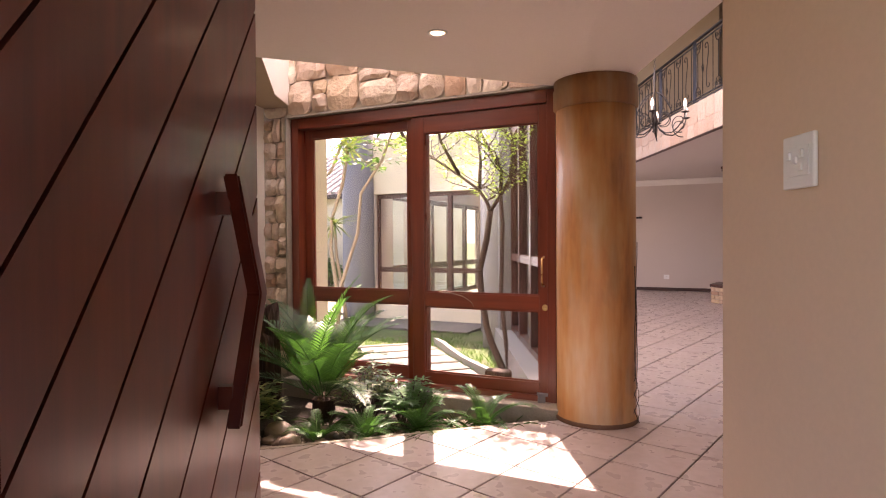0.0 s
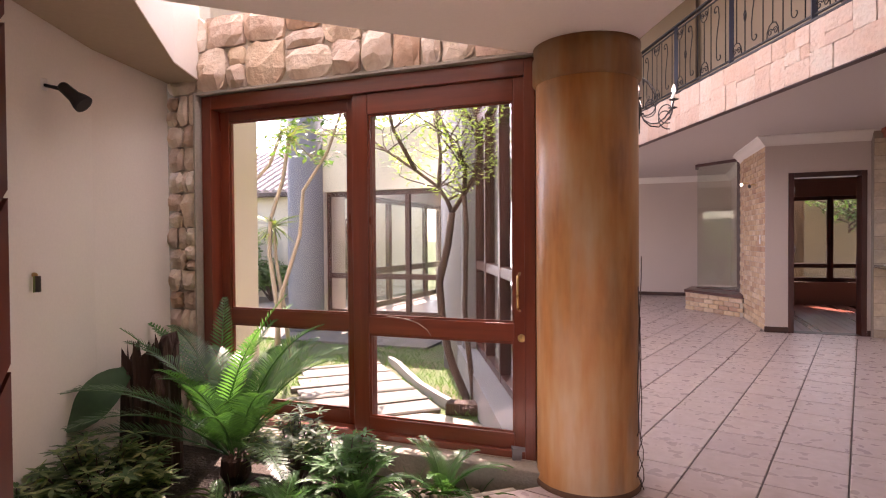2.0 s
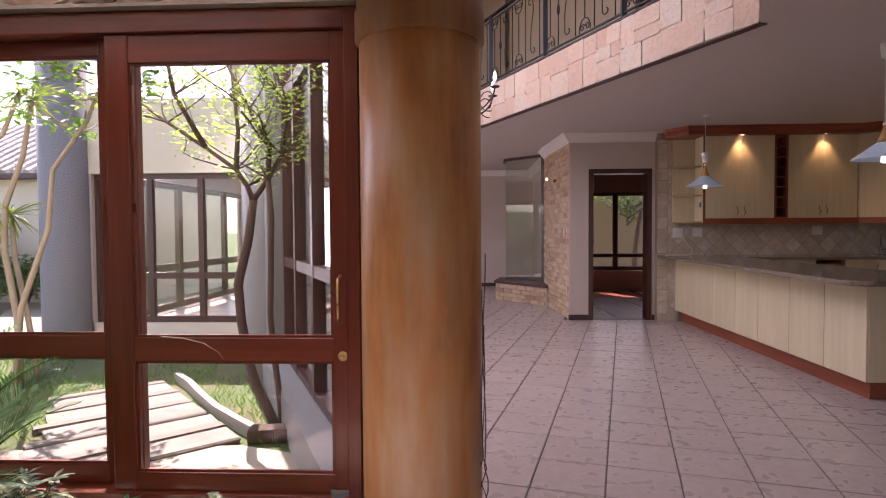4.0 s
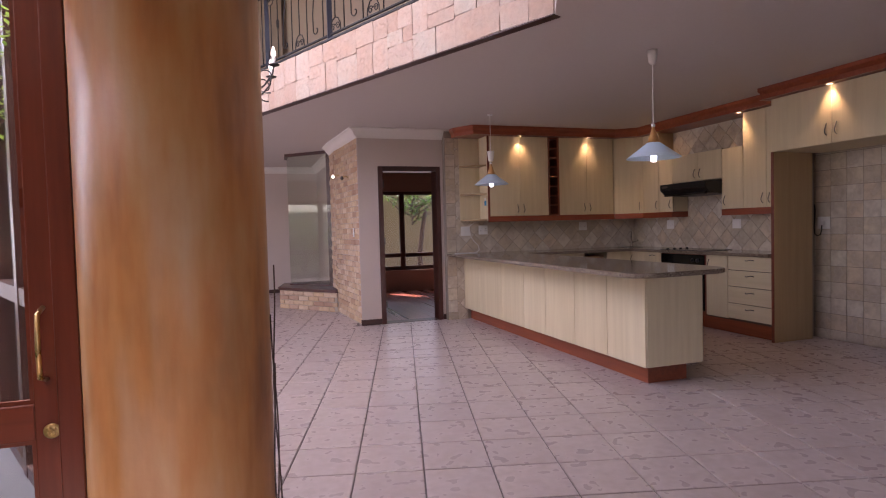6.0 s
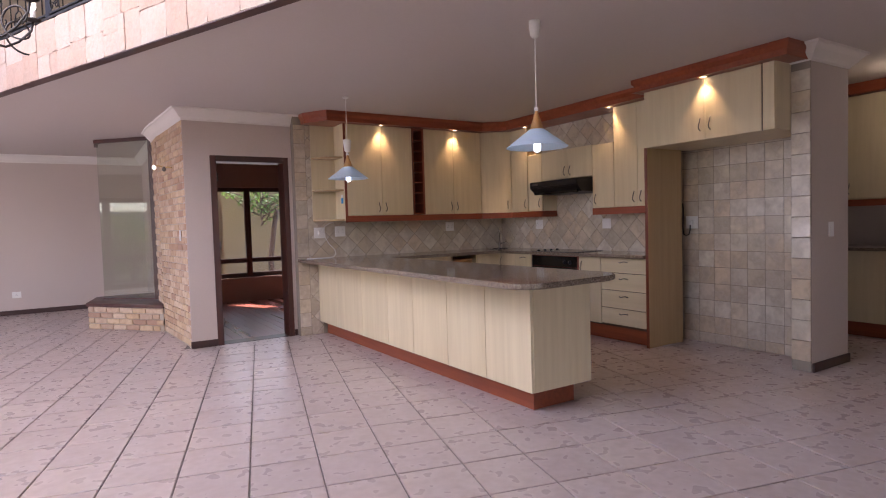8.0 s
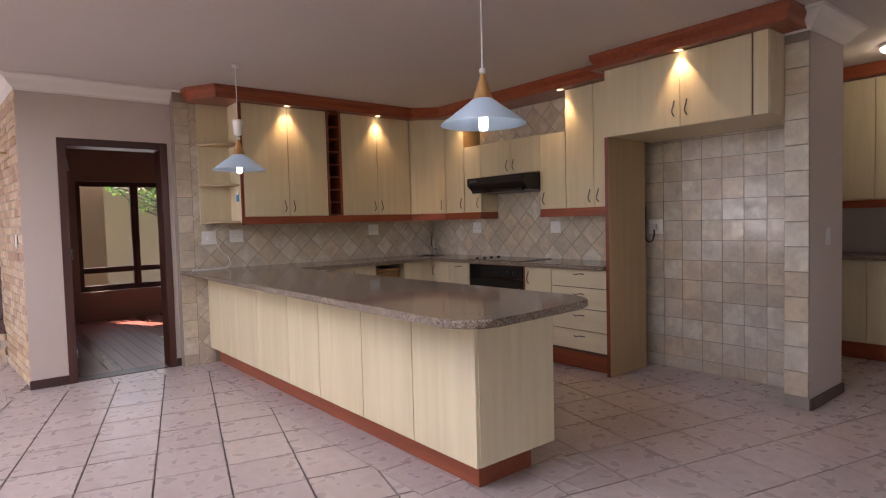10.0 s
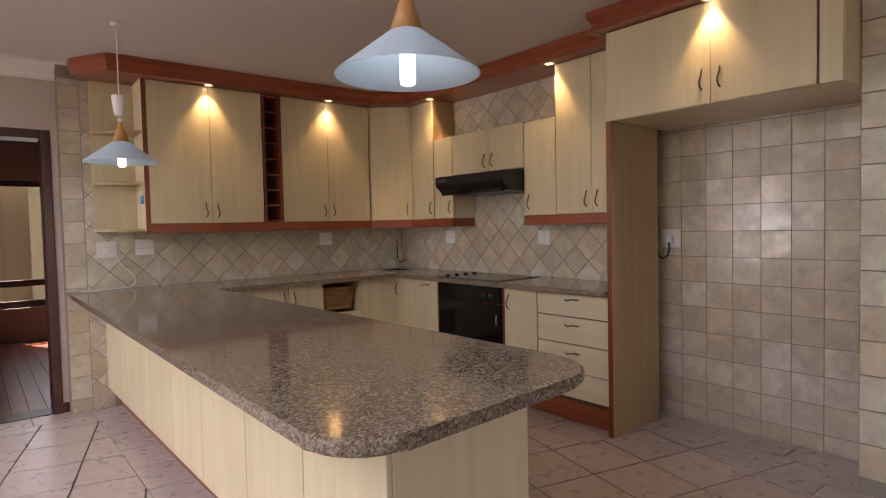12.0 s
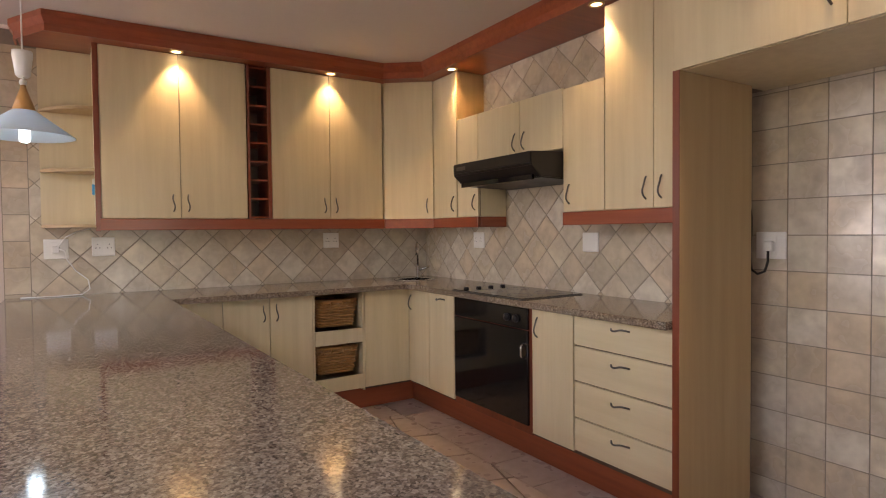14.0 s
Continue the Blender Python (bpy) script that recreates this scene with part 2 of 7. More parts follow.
PEBBLE = pieces("river_pebble", [(0.28, 0.20, 0.15), (0.38, 0.30, 0.24), (0.22, 0.15, 0.12), (0.42, 0.30, 0.22)], 0.7, 20, 80, 0.4, 0.004)
CANDLE_WHITE = surface("white_candle_tube", (0.75, 0.73, 0.68), 0.4, 0.05, 10, 80, 0.0)

WARM = (1.0, 0.70, 0.36)
COOL = (0.80, 0.93, 1.0)
LAMP_WARM = glowing("warm_lamp_glass", (1.0, 0.80, 0.5), 2.2)
LAMP_COOL = glowing("cool_tube_glass", (0.82, 0.94, 1.0), 1.0)
LAMP_CANDLE = glowing("candle_bulb_glass", (1.0, 0.93, 0.80), 0.5)


def make_glass(name="clear_window_glass", tint=(0.955, 0.975, 0.965), shine=0.045):
    """Clear glass: see-through, with a reflection that grows towards grazing views."""
    m, nt, b = base_mat(name, 0.0)
    out = nt.nodes["Material Output"]
    clear, gloss, lw, mixer, power, scale = (nt.nodes.new(k) for k in ("ShaderNodeBsdfTransparent", "ShaderNodeBsdfGlossy", "ShaderNodeLayerWeight", "ShaderNodeMixShader", "ShaderNodeMath", "ShaderNodeMath"))
    clear.inputs[0].default_value = (*tint, 1)
    gloss.inputs["Roughness"].default_value = 0.01
    lw.inputs["Blend"].default_value = 0.5
    power.operation, power.inputs[1].default_value = "POWER", 4.0
    scale.operation, scale.inputs[1].default_value, scale.inputs[2].default_value = "MULTIPLY_ADD", 0.9, shine
    nt.links.new(lw.outputs["Facing"], power.inputs[0])
    nt.links.new(power.outputs[0], scale.inputs[0])
    nt.links.new(scale.outputs[0], mixer.inputs[0])
    nt.links.new(clear.outputs[0], mixer.inputs[1])
    nt.links.new(gloss.outputs[0], mixer.inputs[2])
    nt.links.new(mixer.outputs[0], out.inputs[0])
    nt.nodes.remove(b)
    return m


GLASS = make_glass()
GLASS_GREEN = make_glass("greenish_bay_glass", (0.89, 0.925, 0.89), 0.07)


def make_granite():
    m, nt, b = base_mat("brown_speckled_granite", 0.08)
    v = mapped(nt, (1, 1, 1), seed=False)

    def cells(scale):
        w = nt.nodes.new("ShaderNodeTexVoronoi")
        w.inputs["Scale"].default_value = scale
        nt.links.new(v, w.inputs["Vector"])
        return w.outputs["Color"]
    c1 = ramp(nt, cells(150), [(0.2, (0.05, 0.038, 0.03)), (0.42, (0.15, 0.11, 0.08)), (0.6, (0.25, 0.19, 0.14)), (0.85, (0.42, 0.35, 0.28))])
    c2 = ramp(nt, cells(270), [(0.25, (0.06, 0.045, 0.035)), (0.55, (0.22, 0.165, 0.12)), (0.8, (0.38, 0.32, 0.25))])
    c3 = ramp(nt, noise_of(nt, v, 7, 4), [(0.35, (0.14, 0.11, 0.08)), (0.65, (0.26, 0.21, 0.155))])
    nt.links.new(mix(nt, 0.12, mix(nt, 0.4, c1, c2), c3), b.inputs["Base Color"])
    return m


GRANITE = make_granite()


def make_column_wash(name, k):
    """Ochre and sienna paint dragged down a round column, in blotches and runs."""
    m, nt, b = base_mat(name, 0.42)
    v, v2, v3 = mapped(nt, (1, 1, 0.16), seed=False), mapped(nt, (1, 1, 0.45), seed=False), mapped(nt, (1, 1, 1), seed=False)
    n1, n2, n3, n4 = noise_of(nt, v, 6.0, 3, 0.5), noise_of(nt, v2, 3.2, 4, 0.6), noise_of(nt, v, 34, 3), noise_of(nt, v3, 60, 4)
    dark, orange, ochre, pale = (tone(c, k) for c in ((0.24, 0.082, 0.022), (0.54, 0.21, 0.055), (0.57, 0.30, 0.115), (0.60, 0.43, 0.28)))
    col = ramp(nt, n1, [(0.33, dark), (0.43, orange), (0.52, ochre), (0.62, pale)])
    col = mix(nt, 0.45, col, ramp(nt, n2, [(0.34, dark), (0.46, orange), (0.55, ochre), (0.66, pale)]))
    col = mix(nt, 0.12, col, ramp(nt, n3, [(0.3, dark), (0.7, pale)]))
    nt.links.new(col, b.inputs["Base Color"])
    nt.links.new(ramp(nt, n2, [(0.3, (0.34,) * 3), (0.7, (0.55,) * 3)]), b.inputs["Roughness"])
    bump(nt, b, n4, 0.2, 0.003)
    return m


COLUMN_WASH = make_column_wash("ochre_wash_paint", 1.0)
CAPITAL_WASH = make_column_wash("dark_sienna_wash_paint", 0.55)


def make_leaf(name, colours, back=0.35):
    m, nt, b = base_mat(name, 0.45)
    geo = nt.nodes.new("ShaderNodeNewGeometry")
    v = mapped(nt, (1, 1, 1), seed=False)
    col = ramp(nt, geo.outputs["Random Per Island"], [(i / (len(colours) - 1), c) for i, c in enumerate(colours)])
    col = mix(nt, 0.3, col, mix(nt, 1.0, col, ramp(nt, noise_of(nt, v, 30, 3), [(0.3, (0.5,) * 3), (0.7, (1.3,) * 3)]), "MULTIPLY"))
    nt.links.new(col, b.inputs["Base Color"])
    tr, mx = nt.nodes.new("ShaderNodeBsdfTranslucent"), nt.nodes.new("ShaderNodeMixShader")
    nt.links.new(mix(nt, 1.0, col, (1.6, 1.9, 0.8), "MULTIPLY"), tr.inputs[0])
    mx.inputs[0].default_value = back
    nt.links.new(b.outputs[0], mx.inputs[1])
    nt.links.new(tr.outputs[0], mx.inputs[2])
    nt.links.new(mx.outputs[0], nt.nodes["Material Output"].inputs[0])
    return m


LEAF_CYCAD = make_leaf("cycad_leaf", [(0.020, 0.060, 0.022), (0.045, 0.12, 0.03), (0.025, 0.075, 0.032), (0.03, 0.085, 0.035)], 0.22)
LEAF_FERN = make_leaf("fern_leaf", [(0.05, 0.14, 0.05), (0.08, 0.20, 0.07), (0.06, 0.16, 0.04)])
LEAF_DARK = make_leaf("dark_shrub_leaf", [(0.035, 0.08, 0.025), (0.06, 0.12, 0.04), (0.28, 0.32, 0.15)])
LEAF_GRASS = make_leaf("strap_leaf", [(0.03, 0.07, 0.02), (0.05, 0.11, 0.03)])
LEAF_TREE = make_leaf("spring_tree_leaf", [(0.26, 0.36, 0.10), (0.40, 0.46, 0.18), (0.18, 0.28, 0.07)], 0.5)
LEAF_DRY = make_leaf("yellow_dracaena_leaf", [(0.12, 0.18, 0.03), (0.30, 0.30, 0.06), (0.10, 0.14, 0.04)])
LEAF_GARDEN = make_leaf("garden_foliage", [(0.05, 0.12, 0.03), (0.09, 0.18, 0.05), (0.14, 0.22, 0.06)])
BARK = surface("grey_brown_bark", (0.10, 0.065, 0.05), 0.9, 0.3, 8, 60, 0.8, dist=0.008, stretch=(1, 1, 0.3))
PALE_BARK = surface("pale_bark", (0.34, 0.28, 0.22), 0.9, 0.25, 10, 70, 0.6, dist=0.006, stretch=(1, 1, 0.4))
STUMP = surface("weathered_stump_wood", (0.065, 0.032, 0.022), 0.9, 0.45, 10, 50, 1.0, dist=0.02, stretch=(1, 1, 0.12))
SLEEPER = surface("weathered_paving_slab", (0.16, 0.14, 0.12), 0.9, 0.3, 3, 50, 0.7, dist=0.01)
PINK_SLAB = surface("pinkish_grey_slab", (0.20, 0.178, 0.155), 0.9, 0.45, 4, 50, 0.6, dist=0.008)
SAND = surface("pale_sandy_paving", (0.31, 0.27, 0.22), 0.95, 0.2, 3, 60, 0.6, dist=0.01)
KERB = surface("white_kerb_stone", (0.33, 0.31, 0.28), 0.85, 0.2, 6, 60, 0.5)
ROOF_TILE = pieces("clay_roof_tile", [(0.42, 0.36, 0.33), (0.50, 0.44, 0.40), (0.36, 0.31, 0.29)], 0.9, 10, 60, 0.4)


def make_grass():
    m, nt, b = base_mat("patchy_lawn", 0.95)
    v = mapped(nt, (1, 1, 1), seed=False)
    n1, n2, n3 = noise_of(nt, v, 1.3, 5, 0.65), noise_of(nt, v, 45, 4), noise_of(nt, v, 220, 2)
    col = ramp(nt, n1, [(0.36, (0.20, 0.155, 0.10)), (0.5, (0.10, 0.15, 0.045)), (0.66, (0.13, 0.21, 0.06))])
    col = mix(nt, 0.4, col, ramp(nt, n2, [(0.3, (0.055, 0.075, 0.03)), (0.7, (0.16, 0.185, 0.085))]))
    nt.links.new(col, b.inputs["Base Color"])
    bump(nt, b, mix(nt, 0.5, n2, n3), 1.0, 0.03)
    return m


LAWN = make_grass()

SHADE, snt, sb = base_mat("milky_glass", 0.3)
sb.inputs["Base Color"].default_value = (0.70, 0.78, 0.84, 1)
stl, smx = snt.nodes.new("ShaderNodeBsdfTranslucent"), snt.nodes.new("ShaderNodeMixShader")
stl.inputs[0].default_value = (0.66, 0.80, 0.90, 1)
smx.inputs[0].default_value = 0.35
snt.links.new(sb.outputs[0], smx.inputs[1])
snt.links.new(stl.outputs[0], smx.inputs[2])
snt.links.new(smx.outputs[0], snt.nodes["Material Output"].inputs[0])
MILKY = SHADE

# ---- builders ----
def box(bm, x0, x1, y0, y1, z0, z1, m=None):
    vs = [bm.verts.new((m @ Vector((x, y, z))) if m else (x, y, z)) for z in (z0, z1) for y in (y0, y1) for x in (x0, x1)]
    for f in ((0, 2, 3, 1), (4, 5, 7, 6), (0, 1, 5, 4), (2, 6, 7, 3), (0, 4, 6, 2), (1, 3, 7, 5)):
        bm.faces.new([vs[i] for i in f])
    return bm


def cbox(x0, x1, y0, y1, z0, z1, r=0.0, m=None):
    """A box with slightly rounded edges, in a bmesh of its own."""
    bm = box(bmesh.new(), x0, x1, y0, y1, z0, z1, m)
    if r:
        bmesh.ops.bevel(bm, geom=list(bm.edges), offset=r, segments=2, affect="EDGES", profile=0.5)
    return bm


def prism(bm, pts, z0, z1):
    """A polygon in plan, drawn up from z0 to z1."""
    area2 = sum(a[0] * b[1] - b[0] * a[1] for a, b in zip(pts, pts[1:] + pts[:1]))
    if area2 < 0:
        pts = pts[::-1]
    lo, hi = [bm.verts.new((x, y, z0)) for x, y in pts], [bm.verts.new((x, y, z1)) for x, y in pts]
    bm.faces.new(lo[::-1]), bm.faces.new(hi)
    n = len(pts)
    for i in range(n):
        bm.faces.new((lo[i], lo[(i + 1) % n], hi[(i + 1) % n], hi[i]))
    return bm


def lathe(bm, prof, n=24, at=(0, 0, 0), m=None, cap=True):
    """A profile of (radius, height), turned about z."""
    rings = []
    for r, z in prof:
        ring = []
        for i in range(n):
            a = 2 * math.pi * i / n
            p = Vector((at[0] + r * math.cos(a), at[1] + r * math.sin(a), at[2] + z))
            ring.append(bm.verts.new(m @ p if m else p))
        rings.append(ring)
    for a, b in zip(rings, rings[1:]):
        for i in range(n):
            bm.faces.new((a[i], a[(i + 1) % n], b[(i + 1) % n], b[i]))
    if cap:
        bm.faces.new(rings[0][::-1]), bm.faces.new(rings[-1])
    return bm


def tube(bm, pts, r, n=8, r1=None):
    """A round rod along points, tapering from r to r1."""
    pts = [Vector(p) for p in pts]
    r1 = r if r1 is None else r1
    rings, side = [], None
    for i, p in enumerate(pts):
        d = (pts[min(i + 1, len(pts) - 1)] - pts[max(i - 1, 0)]).normalized()
        if side is None:
            side = d.cross(Vector((0, 0, 1)) if abs(d.z) < 0.9 else Vector((1, 0, 0))).normalized()
        side = (side - d * side.dot(d)).normalized()
        up = d.cross(side)
        k = r + (r1 - r) * i / max(1, len(pts) - 1)
        rings.append([bm.verts.new(p + (side * math.cos(2 * math.pi * j / n) + up * math.sin(2 * math.pi * j / n)) * k) for j in range(n)])
    for a, b in zip(rings, rings[1:]):
        for j in range(n):
            bm.faces.new((a[j], a[(j + 1) % n], b[(j + 1) % n], b[j]))
    bm.faces.new(rings[0][::-1]), bm.faces.new(rings[-1])
    return bm


def mesh_of(name, bm, material, smooth=False):
    me = bpy.data.meshes.new(name)
    bmesh.ops.recalc_face_normals(bm, faces=bm.faces)
    bm.to_mesh(me)
    bm.free()
    for mat in (material if isinstance(material, (list, tuple)) else [material]):
        me.materials.append(mat)
    if smooth:
        for p in me.polygons:
            p.use_smooth = True
    return me


def thing(name, label, category, at=(0, 0, 0), group="", kind=""):
    """An empty at a thing's base."""
    ob = new(name)
    ob.location = at
    ob.empty_display_size = 0.1
    return tagged(ob, label, category, group, kind)


def part(name, bm, material, parent, label="", smooth=False):
    """Links a bmesh, drawn in world places, as one mesh under a thing or a part."""
    ob = new(name, mesh_of(name, bm, material, smooth))
    ob.parent = parent
    up, off = parent, Vector((0, 0, 0))
    while up:
        off += up.location
        up = up.parent
    ob.data.transform(Matrix.Translation(-off))
    return tagged(ob, label)


def solid(name, bm, material, label, category, group="", kind="", smooth=False):
    ob = new(name, mesh_of(name, bm, material, smooth))
    return tagged(ob, label, category, group, kind)


def piece(name, data, parent, m):
    ob = bpy.data.objects.new(name, data)
    scene.collection.objects.link(ob)
    ob.parent = parent
    ob.matrix_local = Matrix.Translation(-parent.location) @ m
    return ob


def unit(p, q):
    v = Vector((q[0] - p[0], q[1] - p[1]))
    return v.normalized(), v.length


def strip(p, q, thick, side=1):
    """The plan of a wall from p to q; its thickness lies to the left of the way (side 1) or to the right (-1)."""
    u, _ = unit(p, q)
    n = Vector((-u.y, u.x)) * thick * side
    return [tuple(p), tuple(q), (q[0] + n.x, q[1] + n.y), (p[0] + n.x, p[1] + n.y)]


def along(p, q, s):
    u, _ = unit(p, q)
    return (p[0] + u.x * s, p[1] + u.y * s)


def chip(w, h, d, rng, rough=0.2, inset=0.12):
    """A squared stone: w along x, h along z, its face at y = -d, uneven."""
    bm = bmesh.new()
    j = lambda k: rng.uniform(-k, k)
    corners = [(-w / 2, -h / 2), (w / 2, -h / 2), (w / 2, h / 2), (-w / 2, h / 2)]
    e = min(w, h) * 0.07 * (1 + rough)
    back = [bm.verts.new((x, 0, z)) for x, z in corners]
    rim = [bm.verts.new((x + j(e), -d * 0.55 + j(d * 0.1), z + j(e))) for x, z in corners]
    k = 1 - inset * 2
    face = [bm.verts.new((x * k + j(e), -d + j(d * rough), z * k + j(e))) for x, z in corners]
    mid = bm.verts.new((j(w * 0.15), -d * (1.1 + rng.uniform(-rough, rough)), j(h * 0.15)))
    for a, b in ((back, rim), (rim, face)):
        for i in range(4):
            bm.faces.new((a[i], a[(i + 1) % 4], b[(i + 1) % 4], b[i]))
    for i in range(4):
        bm.faces.new((face[i], face[(i + 1) % 4], mid))
    return bm


def tile_mesh(name, w, h, t, material, r=0.003):
    """A flat tile, w by h, centred, lying in the x-z plane with its face at y = -t and its edges eased."""
    bm = bmesh.new()
    pts = lambda k: [(-w / 2 + k, -h / 2 + k), (w / 2 - k, -h / 2 + k), (w / 2 - k, h / 2 - k), (-w / 2 + k, h / 2 - k)]
    a = [bm.verts.new((x, 0, z)) for x, z in pts(0)]
    b = [bm.verts.new((x, -t + r * 0.7, z)) for x, z in pts(0)]
    c = [bm.verts.new((x, -t, z)) for x, z in pts(r)]
    for p, q in ((a, b), (b, c)):
        for i in range(4):
            bm.faces.new((p[i], p[(i + 1) % 4], q[(i + 1) % 4], q[i]))
    bm.faces.new(c)
    return mesh_of(name, bm, material)

# ---- the large structure ----
D, N = Vector((-0.4295, 0.9031)), Vector((0.9031, 0.4295))  # along the gallery front, and across it
HALL_SW, HINGE, JAMB = (-1.51, 0.57), (-0.65, 0.96), (0.70, 1.60)
KINK, STONE_W = (-2.98, 3.64), (-3.19, 4.40)
WALL_END = (0.326, 2.40)
VOID_A, VOID_S, VOID_E = (1.655, 5.76), (0.38, 3.24), (-0.15, 4.35)
FRONT_0, FRONT_1 = (-0.62, 4.52), (-2.84, 9.20)
CEIL, SLAB, LANDING, ROOF = 2.57, 2.22, 3.02, 5.30
NORTH, EAST, RECESS, DOORW = 9.935, 5.34, 5.48, 10.03
FAR = 14.90


def wall(name, plan, z0, z1, material, label):
    return solid(name, prism(bmesh.new(), plan, z0, z1), material, label, "wall", kind="structure")


def walls(name, plans, material, label):
    bm = bmesh.new()
    for plan, z0, z1 in plans:
        prism(bm, plan, z0, z1)
    return solid(name, bm, material, label, "wall", kind="structure")


def rect(x0, x1, y0, y1):
    return [(x0, y0), (x1, y0), (x1, y1), (x0, y1)]


solid("ground", box(bmesh.new(), -400, 400, -400, 400, -0.5, -0.16), LAWN, "patchy green and sandy lawn of the courtyard", "ground", kind="structure")

# floor bed under the tiles
INSIDE = [
    [(-2.493, 2.62), HALL_SW, JAMB, (0.4, 4.4), (-0.51, 4.33)],
    [JAMB, (7.4, 1.6), (7.4, 10.05), (0.4, 10.05), (0.4, 4.4)],
    [(-0.51, 4.33), (0.4, 4.4), (0.4, 10.05), (-3.25, 10.05), (-0.62, 4.5)],
    [(-5.0, 10.05), (1.2, 10.05), (1.2, FAR), (-5.0, FAR)],
    [(-5.0, 9.2), FRONT_1, (-3.25, 10.05), (-5.0, 10.05)],
]
bm = bmesh.new()
for i, plan in enumerate(INSIDE):
    prism(bm, plan, -0.4, -0.010 - 0.0002 * i)
floor = solid("floor", bm, GROUT, "mauve-beige ceramic floor tiles laid askew with grey grout", "floor", kind="structure")

# entrance hall
walls("wall_hall_west", [(strip(HALL_SW, KINK, 0.2), -0.3, 3.4), (strip(KINK, (STONE_W[0], 4.36), 0.2), -0.3, 3.4)], PLASTER_PALE, "pale textured plaster wall beside the indoor planter")
walls("wall_entrance", [(strip(HALL_SW, HINGE, 0.22, -1), -0.3, 3.4), (strip(HINGE, JAMB, 0.22, -1), 2.14, 3.4)], PLASTER, "beige plastered wall round the front doorway")
walls("wall_hall_east", [(strip(JAMB, WALL_END, 0.16, -1), -0.1, SLAB - 0.002)], ENTRANCE_LIT, "beige plastered wall end tinted with warm light, with a light switch")
sw = [((-3.40, 4.40), (-2.945, 4.40), -0.3, 2.72), ((-2.945, 4.40), (-0.66, 4.40), 2.222, 2.72), ((-2.945, 4.40), (-0.66, 4.40), -0.3, 0.06)]
wall_stone = walls("wall_stone", [([(a[0], 4.40), (b[0], 4.40), (b[0], 4.58), (a[0], 4.58)], z0, z1) for a, b, z0, z1 in sw], MORTAR, "rough sandstone wall over the sliding door")
solid("ceiling_hall", prism(bmesh.new(), [(-0.62, 4.42), (-2.50, 2.55), HALL_SW, (0.70, 1.60), (1.25, 1.42), VOID_E], SLAB, 3.0), CEILING_LIT, "low off-white ceiling slab over the entrance hall", "ceiling", kind="structure")
solid("ceiling_soffit", prism(bmesh.new(), [(-3.17, 4.39), (-2.98, 3.645), (-2.565, 2.77), (-1.95, 2.92), (-2.239, 3.298), (-2.754, 4.0), (-2.93, 4.39)], 2.32, 2.86), PLASTER_PALE, "pale dropped soffit over the planter", "ceiling", kind="structure")
# thin tan sheet makes the soffit's underside darker than its faces
solid("soffit_lining", prism(bmesh.new(), [(-3.17, 4.39), (-2.98, 3.645), (-2.565, 2.77), (-1.95, 2.92), (-2.239, 3.298), (-2.754, 4.0), (-2.93, 4.39)], 2.312, 2.3195), TAN_UNDERSIDE, "tan underside of the dropped soffit", "trim", kind="structure")
bm = bmesh.new()
for plan in (rect(-3.5, -0.3, 4.24, 4.70), rect(-3.5, -0.3, 2.2, 3.58), rect(-3.5, -2.78, 3.58, 4.24), rect(-1.22, -0.3, 3.58, 4.24)):
    prism(bm, plan, 3.30, 3.42)
solid("skylight", box(bmesh.new(), -2.80, -1.20, 3.56, 4.26, 3.425, 3.44), MILKY, "milky skylight panel over the planter", "skylight", kind="structure")
solid("ceiling_planter", bm, PLASTER_PALE, "pale roof soffit over the planter", "ceiling", kind="structure")
solid("roof_beam", prism(bmesh.new(), strip((-3.05, 4.38), (-2.55, 3.55), 0.1), 2.87, 3.02), DARK_WOOD, "dark timber roof beam above the planter", "beam", kind="structure")

# covered porch before the front door, unseen and added to block sky light
solid("ceiling_porch", prism(bmesh.new(), [(-4.2, -0.85), (3.2, -4.0), (3.2, 1.38), (0.95, 1.38), (-1.6, 0.20), (-2.1, 1.2), (-4.2, 1.2)], 2.55, 2.75), DARK_WOOD_X, "added dark porch ceiling that blocks sky light", "ceiling", kind="structure")
solid("porch_paving", prism(bmesh.new(), [(-4.2, -3.5), (3.2, -4.0), (3.2, 1.38), (0.72, 1.38), (-1.55, 0.34), (-4.2, 0.34)], -0.3, -0.012), ADDED_PORCH_BRICK, "added terracotta paving of an unseen porch", "paving", kind="structure")
walls("wall_porch", [(rect(3.2, 3.4, -4.0, 1.39), -0.3, 2.75)], ENTRANCE_LIT, "added warm plastered wall of an unseen porch")

# dining room, kitchen, passage
walls("wall_south", [(rect(0.72, 2.5, 1.40, 1.60), -0.1, 3.0), (rect(4.2, 7.6, 1.40, 1.60), -0.1, 3.0), (rect(2.5, 4.2, 1.40, 1.60), 2.12, 3.0)], PLASTER, "beige plastered wall with added garden doors")
walls("wall_east", [(rect(7.4, 7.6, 1.6, 10.03), -0.1, 3.0)], PLASTER, "beige plastered wall of the passage")
walls("wall_north", [(rect(1.17, 1.435, DOORW, 10.23), -0.1, 3.0), (rect(1.435, 2.295, DOORW, 10.23), 2.085, 3.0), (rect(2.295, 7.6, DOORW, 10.23), -0.1, 3.0)], PLASTER, "beige plastered wall with a dark door frame")
tile_wall_north = walls("wall_kitchen_north", [(rect(2.335, 5.65, NORTH - 0.0025, DOORW - 0.001), 0, CEIL - 0.002)], GROUT_PALE, "kitchen wall of diagonal stone-look tiles")
